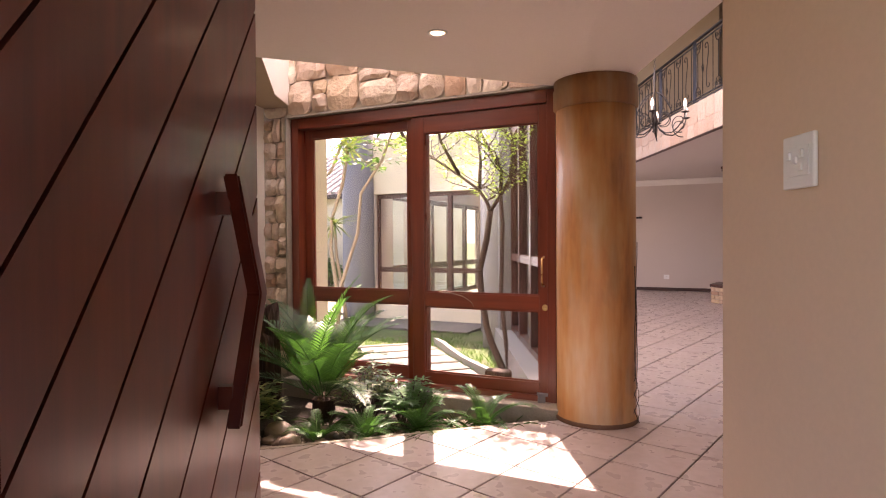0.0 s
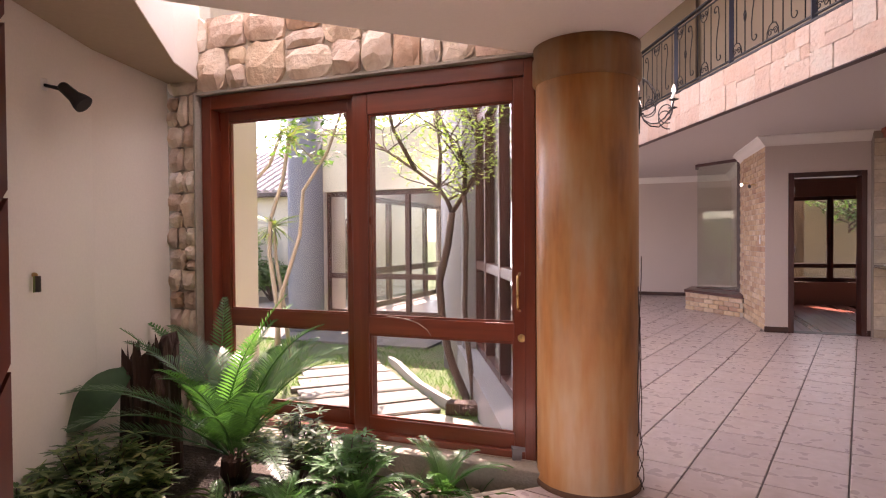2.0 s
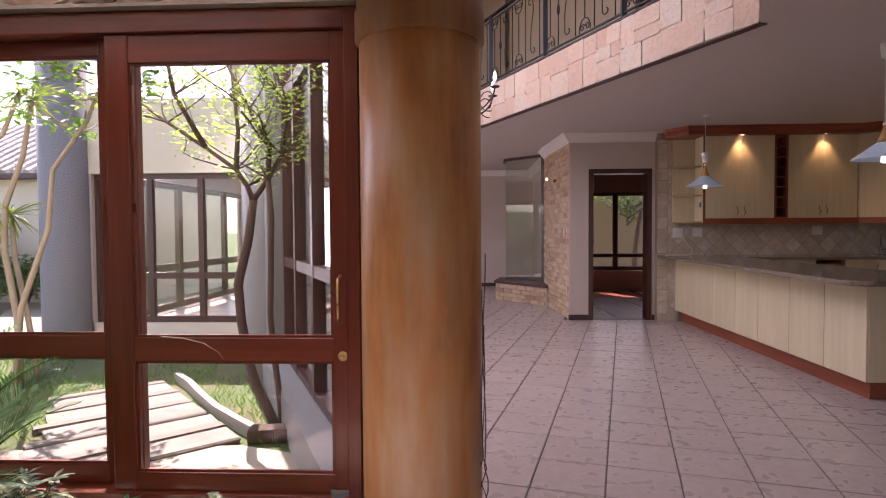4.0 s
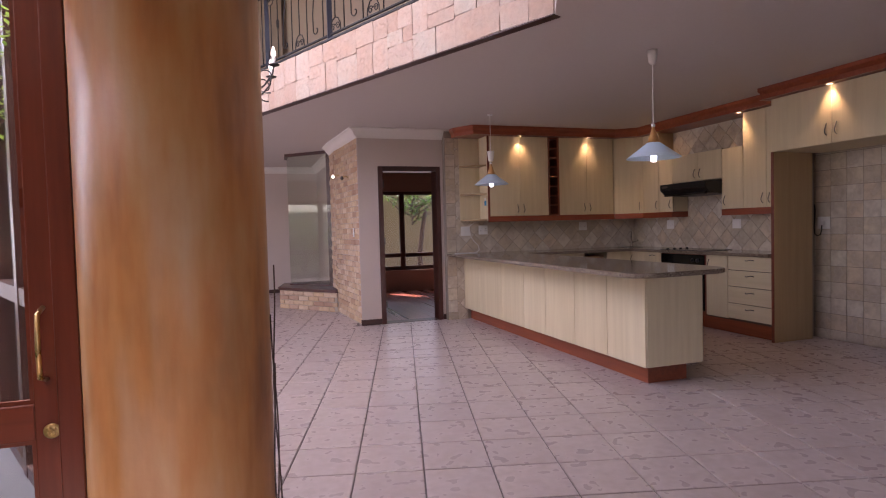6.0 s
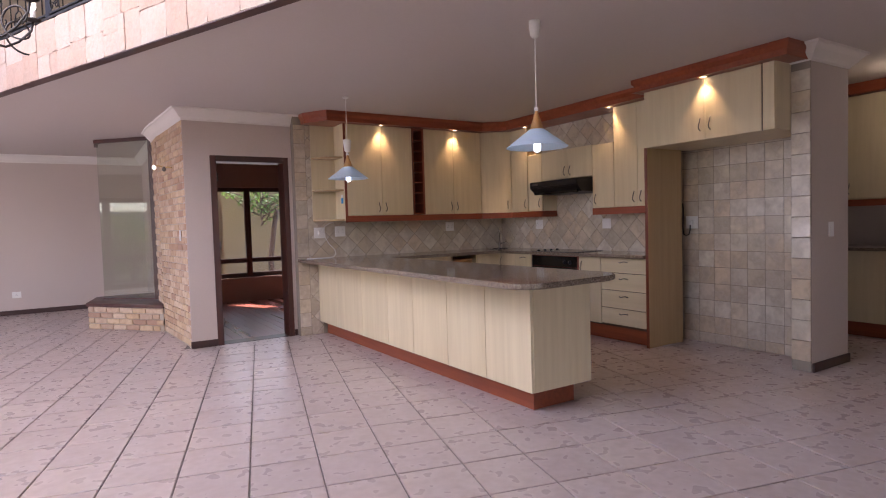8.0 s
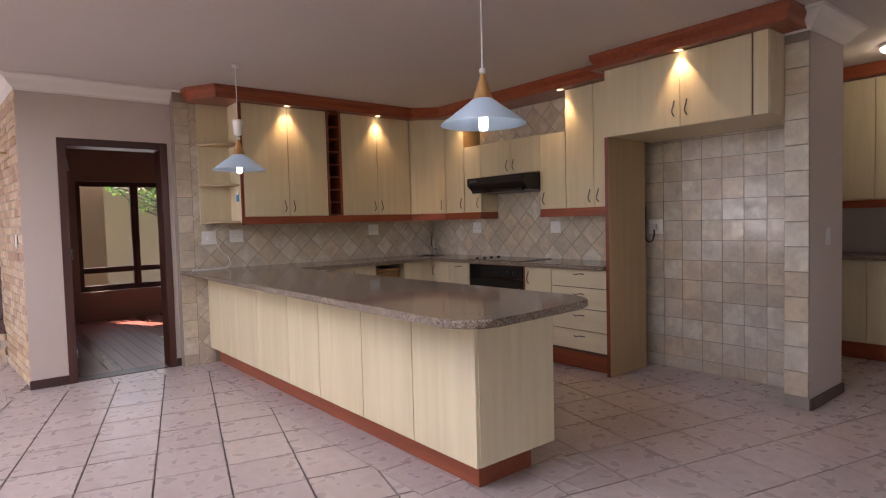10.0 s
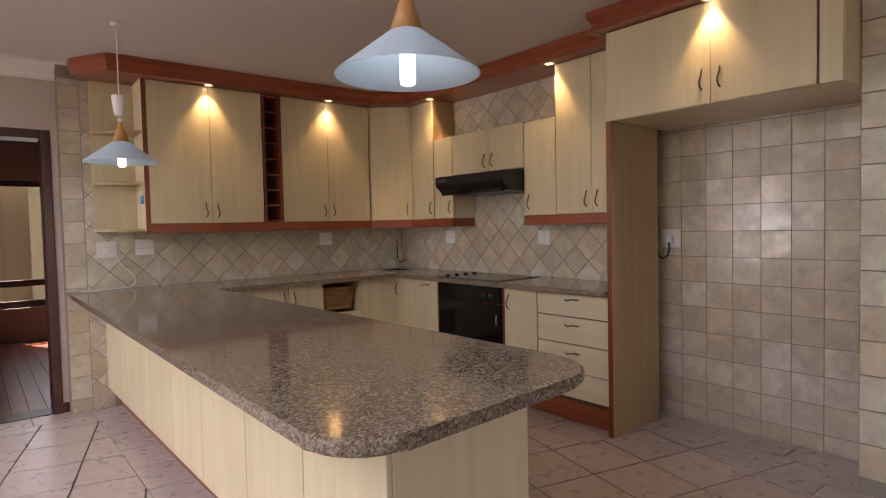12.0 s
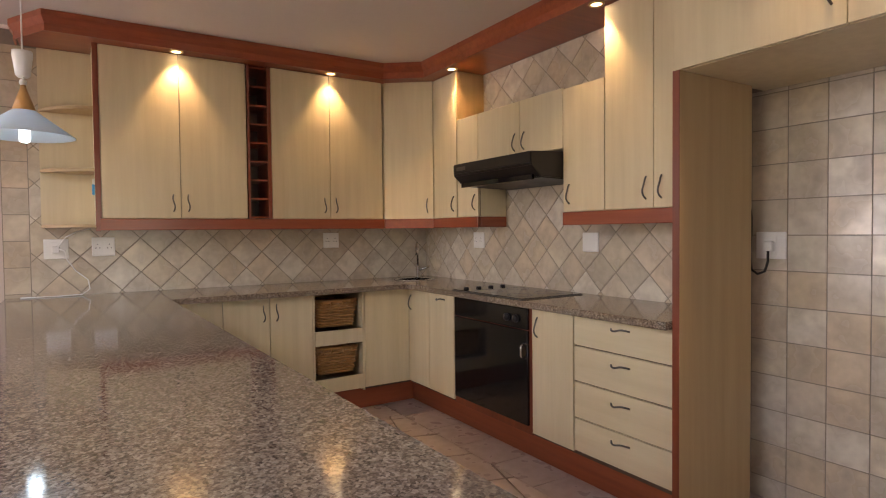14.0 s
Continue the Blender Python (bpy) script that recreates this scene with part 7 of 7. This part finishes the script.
part("gutter", cbox(-14.2, -6.3, 12.62, 12.74, 2.28, 2.40, 0.02), DARK_WOOD_X, wing)
roof = part("roof", prism(bmesh.new(), [(-14.2, 12.75), (-6.3, 12.75), (-6.3, 12.8), (-14.2, 12.8)], 2.36, 2.40), ROOF_TILE, wing)
rt = bmesh.new()
for i in range(34):
    for j in range(9):
        x, y, z = -14.1 + i * 0.235, 12.72 + j * 0.30, 2.40 + j * 0.155
        tube(rt, [(x, y, z), (x, y + 0.34, z + 0.176)], 0.085, 8, 0.07)
        box(rt, x + 0.03, x + 0.21, y, y + 0.34, z - 0.06, z - 0.04 + 0.0)
rtp = part("roof_tiles", rt, ROOF_TILE, wing, "rows of grey-brown clay pantiles")
rtp["kind"] = "stuff"
part("roof_deck", prism(bmesh.new(), rect(-14.2, -6.3, 15.4, 17.2), 3.0, 3.75), ROOF_TILE, wing)


def bush(x, y, r, h, seed, label, z0=G, material=LEAF_GARDEN, n=1500, leaf=0.11):
    rng = random.Random(seed)
    c = thing("garden_bush", label, "bush", (x, y, z0), group="garden bushes")
    bm, st = bmesh.new(), bmesh.new()
    lumps = [(rng.uniform(-0.6, 0.6) * r, rng.uniform(-0.6, 0.6) * r, rng.uniform(0.3, 0.85) * h, rng.uniform(0.3, 0.5) * r) for _ in range(9)]
    for lx, ly, lz, lr in lumps:
        tube(st, [(x, y, z0), (x + lx * 0.5, y + ly * 0.5, z0 + lz * 0.6), (x + lx, y + ly, z0 + lz)], 0.03, 6, 0.01)
    for k in range(n):
        lx, ly, lz, lr = rng.choice(lumps)
        d = Vector((rng.gauss(0, 1), rng.gauss(0, 1), rng.gauss(0, 1))).normalized()
        p = Vector((x + lx, y + ly, z0 + lz)) + d * lr * rng.uniform(0.55, 1.15)
        p.z = max(p.z, z0 + 0.03)
        b = rng.uniform(0, 6.28)
        blade(bm, p, (math.cos(b), math.sin(b), rng.uniform(-0.6, 0.4)), d + Vector((0, 0, 0.5)), leaf * rng.uniform(0.6, 1.3), leaf * 0.4, 0.3)
    part("stem", st, BARK, c)
    part("foliage", bm, material, c)


for i, (x, y, r, h) in enumerate(((-8.6, 10.2, 0.9, 1.5), (-9.0, 11.6, 0.9, 2.2), (-8.4, 12.2, 0.6, 1.0), (-9.0, 9.0, 1.0, 2.0), (-8.4, 8.0, 0.9, 1.3), (-6.2, 7.6, 0.45, 0.5))):
    bush(x, y, r, h, 80 + i, "leafy green garden bush outside the lounge")
walls("wall_garden_west", [(rect(-10.2, -10.0, 4, 12.9), -0.3, 1.9)], CREAM_PAINT, "cream garden wall behind the bushes")
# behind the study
walls("wall_garden_north", [(rect(0.5, 8, 17.0, 17.2), -0.3, 2.3), (rect(2.02, 2.45, 14.5, 14.9), -0.3, 3.0)], CREAM_SHADED, "cream garden wall behind the study, darkened to stand for shade")
stree = thing("garden_tree", "small dark leafy tree outside the study window", "tree", (3.75, 16.0, G))
bm, lv = bmesh.new(), bmesh.new()
tube(bm, [(3.75, 16.0, G), (3.72, 16.0, 0.6), (3.80, 16.0, 1.2), (3.9, 16.0, 1.7)], 0.07, 8, 0.05)
rng = random.Random(95)
for k in range(30):
    a = rng.uniform(0, 6.28)
    grow(bm, lv, (3.55, 16.0, 1.35 + 0.05 * k), (math.cos(a), math.sin(a), 0.45), rng.uniform(0.6, 1.0), 0.02, 1, rng, 0.09, 22)
part("trunk", bm, BARK, stree, smooth=True)
part("crown", lv, LEAF_GARDEN, stree)
solid("garden_terrace", box(bmesh.new(), 0.5, 8, 14.02, 16.9, G - 0.1, G + 0.05), SAND, "pale paved terrace behind the study", "paving", kind="structure")
solid("garden_path", box(bmesh.new(), -9.9, -5.22, 9.4, 14.4, G - 0.1, G + 0.04), SAND, "pale paved terrace outside the lounge doors", "paving", kind="structure")

# ---- pieces of floors and walls ----
# floor tiles
TS, TV, TA, TO = 0.357, 0.3766, radians(-14.6), Vector((0.809, 6.114))
tu, tv = Vector((math.cos(TA), math.sin(TA))), Vector((-math.sin(TA), math.cos(TA)))


def inside(poly, p):
    sgn = sum(a[0] * b[1] - b[0] * a[1] for a, b in zip(poly, poly[1:] + poly[:1]))
    for a, b in zip(poly, poly[1:] + poly[:1]):
        c = (b[0] - a[0]) * (p[1] - a[1]) - (b[1] - a[1]) * (p[0] - a[0])
        if c * sgn < -1e-9:
            return False
    return True


def clip_to(poly, area_):
    sgn = sum(a[0] * b[1] - b[0] * a[1] for a, b in zip(area_, area_[1:] + area_[:1]))
    for a, b in zip(area_, area_[1:] + area_[:1]):
        nx, ny = (b[1] - a[1], -(b[0] - a[0])) if sgn > 0 else (-(b[1] - a[1]), b[0] - a[0])
        poly = clip_poly(poly, nx, ny, nx * a[0] + ny * a[1])
        if len(poly) < 3:
            return []
    return poly


tile_data = tile_mesh("tile", TS - 0.009, TV - 0.009, 0.009, FLOOR_TILE, 0.003)
tile_data.transform(Matrix.Rotation(radians(-90), 4, "X"))
rest = bmesh.new()
half, half_v = (TS - 0.009) / 2, (TV - 0.009) / 2
# rows of cut tiles that run along the units and walls: x0, x1, y0, y1
BORDERS = [(2.46, 2.70, 6.05, NORTH), (2.70, 3.32, 6.05, 6.275), (3.075, 3.32, 6.275, 9.10), (3.075, 4.63, 9.10, 9.39), (4.63, 4.89, 7.02, 9.39),
           (5.25, RECESS - 0.01, 5.80, 6.985), (4.86, 5.045, 5.44, 5.93), (5.045, 5.92, 5.44, 5.64), (1.0, 2.46, 9.80, 10.03)]


def less(polys, x0, x1, y0, y1):
    """Convex polygons with a rectangle taken out of them."""
    out = []
    for poly in polys:
        mid_ = poly
        for a, b, c in ((1, 0, x0), (-1, 0, -x1), (0, 1, y0), (0, -1, -y1)):
            bit = clip_poly(mid_, a, b, c) if len(mid_) > 2 else []
            if len(bit) > 2:
                out.append(bit)
            mid_ = clip_poly(mid_, -a, -b, -c) if len(mid_) > 2 else []
    return out


def shrink(poly, k=0.003):
    cx, cy = sum(p[0] for p in poly) / len(poly), sum(p[1] for p in poly) / len(poly)
    return [(x + (cx - x) * min(0.3, k / max(0.01, math.hypot(x - cx, y - cy))), y + (cy - y) * min(0.3, k / max(0.01, math.hypot(x - cx, y - cy)))) for x, y in poly]


rng = random.Random(8)
for i in range(-24, 26):
    for j in range(-20, 32):
        c = TO + tu * ((i + 0.5) * TS) + tv * ((j + 0.5) * TV)
        quad = [tuple(c + tu * a * half + tv * b * half_v) for a, b in ((-1, -1), (1, -1), (1, 1), (-1, 1))]
        inn = [any(inside(r, q) for r in INSIDE) for q in quad]
        mid = [r for r in INSIDE if inside(r, c)]
        if not any(inn) and not mid:
            continue
        cut = [b for b in BORDERS if max(q[0] for q in quad) > b[0] and min(q[0] for q in quad) < b[1] and max(q[1] for q in quad) > b[2] and min(q[1] for q in quad) < b[3]]
        if all(inn) and not cut and -2.0 < c.x < 3.7 and 2.2 < c.y < 8.0:
            piece("tile", tile_data, floor, Matrix.Translation((c.x, c.y, -0.0095 + rng.uniform(-0.0006, 0.0006))) @ Matrix.Rotation(TA + rng.choice((0, 2)) * math.pi / 2, 4, "Z"))
            continue
        area_ = mid[0] if mid else next(r for r in INSIDE if any(inside(r, q) for q in quad))
        poly = quad if all(inn) else clip_to(quad, area_)
        polys = [poly] if len(poly) > 2 else []
        for b in cut:
            polys = less(polys, *b)
        for poly in polys:
            if abs(sum(p[0] * q[1] - q[0] * p[1] for p, q in zip(poly, poly[1:] + poly[:1]))) > 0.0012:
                prism(rest, shrink(poly) if cut else poly, -0.0095, -0.0005)
for x0, x1, y0, y1 in BORDERS:
    steps = max(1, round(max(x1 - x0, y1 - y0) / TS))
    for k in range(steps):
        f0, f1 = k / steps, (k + 1) / steps
        if y1 - y0 > x1 - x0:
            prism(rest, rect(x0 + 0.003, x1 - 0.003, y0 + (y1 - y0) * f0 + 0.003, y0 + (y1 - y0) * f1 - 0.003), -0.0095, -0.0007)
        else:
            prism(rest, rect(x0 + (x1 - x0) * f0 + 0.003, x0 + (x1 - x0) * f1 - 0.003, y0 + 0.003, y1 - 0.003), -0.0095, -0.0007)
ob = part("tile_field", rest, FLOOR_TILE, floor)
ob["kind"] = "stuff"

# wall tiles of the kitchen
WT, ROW = 0.1644, 0.1645
sq = tile_mesh("tile", 0.167 - 0.0035, ROW - 0.0035, 0.010, WALL_TILE)
dg = tile_mesh("tile", WT - 0.005, WT - 0.005, 0.010, WALL_TILE)
to_x = Matrix.Rotation(radians(-90), 4, "Z")


def cut_tile(parent, poly, face, depth):
    """A tile cut to a polygon in (along, up), on the wall that faces -y or -x."""
    bm = bmesh.new()
    n = len(poly)
    P = (lambda a, z, d: (a, depth - d, z)) if face == "y" else (lambda a, z, d: (depth - d, a, z))
    lo, hi = [bm.verts.new(P(a, z, -0.004)) for a, z in poly], [bm.verts.new(P(a, z, 0.006)) for a, z in poly]
    bm.faces.new(hi)
    for k in range(n):
        bm.faces.new((lo[k], lo[(k + 1) % n], hi[(k + 1) % n], hi[k]))
    piece("tile", mesh_of("tile", bm, WALL_TILE), parent, Matrix.Identity(4))


def diagonal_field(parent, face, s0, d0, step, a0, a1, z0, z1, depth, singles):
    h2 = step / 2 - 0.0036
    for i in range(-40, 60):
        for j in range(-60, 60):
            s, d = s0 + (i + 0.5) * step, d0 + (j + 0.5) * step
            ca, cz = (s + d) / 2, (s - d) / 2
            if not (a0 - 0.13 < ca < a1 + 0.13 and z0 - 0.13 < cz < z1 + 0.13):
                continue
            quad = [(ca - h2, cz), (ca, cz - h2), (ca + h2, cz), (ca, cz + h2)]
            if all(a0 <= a <= a1 and z0 <= z <= z1 for a, z in quad) and singles:
                m = Matrix.Translation((ca, depth + 0.004, cz)) if face == "y" else Matrix.Translation((depth + 0.004, ca, cz)) @ to_x
                piece("tile", dg, parent, m @ Matrix.Rotation(radians(45), 4, "Y"))
                continue
            for a, b, c in ((-1, 0, -a0), (1, 0, a1), (0, -1, -z0), (0, 1, z1)):
                quad = clip_poly(quad, a, b, c) if len(quad) > 2 else quad
            if len(quad) > 2:
                cut_tile(parent, quad, face, depth)


diagonal_field(tile_wall_north, "y", 4.118, 2.0525, 0.2325, 2.475, EAST, 0.90, 1.40, NORTH, True)
diagonal_field(tile_wall_north, "y", 4.118, 2.0525, 0.2325, 2.475, 2.62, 0.002, 0.865, NORTH, False)
diagonal_field(tile_wall_north, "y", 4.118, 2.0525, 0.2325, 2.475, 2.56, 1.40, 2.45, NORTH, False)
diagonal_field(tile_wall_east, "x", 8.823, 6.745, 0.2325, 7.02, NORTH - 0.01, 0.90, 1.76, EAST, True)
diagonal_field(tile_wall_east, "x", 8.823, 6.745, 0.2325, 7.64, 9.05, 2.09, 2.455, EAST, True)
# straight tiles: door edge column, fridge recess, wall end
for k in range(-1, 16):
    z0, z1 = max(0.002, 0.1035 + k * ROW), min(2.455, 0.1035 + (k + 1) * ROW - 0.005)
    if z1 - z0 < 0.01:
        continue
    cut_tile(tile_wall_north, [(2.34, z0), (2.47, z0), (2.47, z1), (2.34, z1)], "y", NORTH)
    for c in range(-2, 8):
        a1, a0 = min(7.085, 6.905 - c * 0.167 - 0.0025), max(5.80, 6.905 - (c + 1) * 0.167 + 0.0025)
        if a1 - a0 < 0.01 or z0 > 1.93:
            continue
        if a1 - a0 > 0.16 and z1 - z0 > 0.16 and z1 < 1.93:
            piece("tile", sq, tile_wall_east, Matrix.Translation((RECESS + 0.004, (a0 + a1) / 2, (z0 + z1) / 2)) @ to_x)
        else:
            cut_tile(tile_wall_east, [(a0, z0), (a1, z0), (a1, min(z1, 1.929)), (a0, min(z1, 1.929))], "x", RECESS)
end_clad = solid("wall_end_cladding", box(bmesh.new(), 5.045, 5.0495, 5.641, 5.788, 0.001, 2.455), GROUT_PALE, "column of stone-look tiles up the wall end", "tiles", kind="structure")
endt = tile_mesh("tile", 0.144, ROW - 0.005, 0.010, WALL_TILE)
for k in range(-1, 15):
    z = 0.085 + (k + 0.5) * ROW
    if 0.08 < z < 2.37:
        piece("tile", endt, end_clad, Matrix.Translation((5.044, 5.7145, z)) @ to_x)


# stones and bricks
def rubble(w, h, d, rng, edge=0.25, square=False):
    """A squared stone with a rounded, rough-hewn face at y = -d."""
    bm = bmesh.new()
    nx, nz = 4, 3
    off = Vector((rng.uniform(0, 90), rng.uniform(0, 90), 0))
    grid = []
    for j in range(nz + 1):
        row = []
        for i in range(nx + 1):
            fx, fz = i / nx, j / nz
            x, z = (fx - 0.5) * w, (fz - 0.5) * h
            rim = i in (0, nx) or j in (0, nz)
            k = edge if rim else 1.0
            n = noise.noise(Vector((x * 9, z * 9, 0)) + off)
            jit = min(w, h) * (0.03 if square else 0.10)
            corner = (i in (0, nx)) and (j in (0, nz))
            sh = rng.uniform(0.96, 1.0) if corner and square else rng.uniform(0.80, 0.95) if corner else 1.0
            row.append(bm.verts.new((x * sh + rng.uniform(-jit, jit) * (0.5 if rim else 1), -d * (k + 0.55 * n * (0.3 if rim else 1)), z * sh + rng.uniform(-jit, jit) * (0.5 if rim else 1))))
        grid.append(row)
    for j in range(nz):
        for i in range(nx):
            bm.faces.new((grid[j][i], grid[j][i + 1], grid[j + 1][i + 1], grid[j + 1][i]))
    rim = [grid[0][i] for i in range(nx + 1)] + [grid[j][nx] for j in range(1, nz + 1)] + [grid[nz][i] for i in range(nx - 1, -1, -1)] + [grid[j][0] for j in range(nz - 1, 0, -1)]
    back = [bm.verts.new((v.co.x, 0.002, v.co.z)) for v in rim]
    for k in range(len(rim)):
        bm.faces.new((rim[k], back[k], back[(k + 1) % len(rim)], rim[(k + 1) % len(rim)]))
    return bm


def split(x0, x1, z0, z1, wmax, hmax, rng, out, smallest):
    """Cuts a face into stones of uneven size."""
    w, h = x1 - x0, z1 - z0
    if w <= wmax * rng.uniform(0.65, 1.1) and h <= hmax * rng.uniform(0.7, 1.1):
        out.append((x0, x1, z0, z1))
        return
    k = rng.uniform(0.36, 0.64)
    if w / wmax > h / hmax and w > 2 * smallest:
        split(x0, x0 + w * k, z0, z1, wmax, hmax, rng, out, smallest), split(x0 + w * k, x1, z0, z1, wmax, hmax, rng, out, smallest)
    elif h > 2 * smallest:
        split(x0, x1, z0, z0 + h * k, wmax, hmax, rng, out, smallest), split(x0, x1, z0 + h * k, z1, wmax, hmax, rng, out, smallest)
    else:
        out.append((x0, x1, z0, z1))


def lay_stones(parent, origin, along_v, out_v, length, z0, z1, wmax, hmax, depth, material, seed, joint=0.012, smallest=0.07, edge=0.5, square=False):
    """Uneven squared stones on a face; along_v runs with the wall, out_v points into the room."""
    rng = random.Random(seed)
    m = Matrix((Vector((*along_v, 0)), Vector((-out_v[0], -out_v[1], 0)), Vector((0, 0, 1)))).transposed().to_4x4()
    cells = []
    split(0, length, z0, z1, wmax, hmax, rng, cells, smallest)
    for x0, x1, a, b in cells:
        data = mesh_of("stone", rubble(x1 - x0 - joint, b - a - joint, depth * rng.uniform(0.7, 1.25), rng, edge, square), material)
        mm = m.copy()
        mm.translation = (origin[0] + along_v[0] * (x0 + x1) / 2, origin[1] + along_v[1] * (x0 + x1) / 2, (a + b) / 2)
        piece("stone", data, parent, mm)


lay_stones(wall_stone, (-3.21, 4.402), (1, 0), (0, -1), 2.57, 2.236, 2.72, 0.42, 0.30, 0.06, STONE, 17, 0.007)
lay_stones(wall_stone, (-3.215, 4.402), (1, 0), (0, -1), 0.26, 0.06, 2.234, 0.17, 0.22, 0.05, STONE, 6, 0.008, smallest=0.06)
lay_stones(fascia, (fa[0], fa[1]), tuple(u_f), (-N.x, -N.y), len_f, CEIL + 0.003, LANDING - 0.002, 0.42, 0.34, 0.016, PINK_STONE, 11, 0.003, 0.10, 0.9, True)


def lay_bricks(parent, p, q, out_v, z0, z1, seed):
    rng = random.Random(seed)
    u, length = unit(p, q)
    datas = [mesh_of("brick", chip(0.212, 0.064, 0.012, random.Random(k), 0.12, 0.03), BRICK) for k in range(4)]
    short = [mesh_of("brick", chip(0.098, 0.064, 0.012, random.Random(k + 9), 0.12, 0.04), BRICK) for k in range(3)]
    m = Matrix((Vector((u.x, u.y, 0)), Vector((-out_v[0], -out_v[1], 0)), Vector((0, 0, 1)))).transposed().to_4x4()
    row, z = 0, z0
    while z + 0.07 < z1:
        s = -0.111 if row % 2 else 0.0
        while s < length - 0.03:
            w = 0.222
            if s < 0:
                c, data = 0.052, rng.choice(short)
            elif s + w > length:
                c, data = min(s + 0.052, length - 0.052), rng.choice(short)
            else:
                c, data = s + 0.106, rng.choice(datas)
            mm = m.copy()
            mm.translation = (p[0] + u.x * c, p[1] + u.y * c, z + 0.035)
            piece("brick", data, parent, mm)
            s += w
        z += 0.074
        row += 1


lay_bricks(brick_wall, (1.178, DOORW + 0.01), (1.072, 11.41), (-1, -0.07), 0.02, 2.47, 21)
lay_bricks(brick_wall, (1.075, 11.415), (1.075, 11.94), (-1, 0), 0.35, 2.55, 23)
# the plinth's own bricks
pb = thing("brick_course", "courses of yellow-brown bricks round the bay plinth", "bricks", (0.66, 11.9, 0), kind="structure")
pu = unit((0.262, 12.42), (1.06, 11.425))[0]
lay_bricks(pb, (0.262, 12.42), (1.06, 11.425), (pu.y, -pu.x), 0.003, 0.30, 25)
# study floor boards
board = mesh_of("board", cbox(-0.055, 0.055, -1.87, 1.87, -0.018, -0.002, 0.002), DARK_FLOOR)
for k in range(28):
    piece("board", board, study_floor, Matrix.Translation((1.49 + k * 0.112, 11.93, 0)))
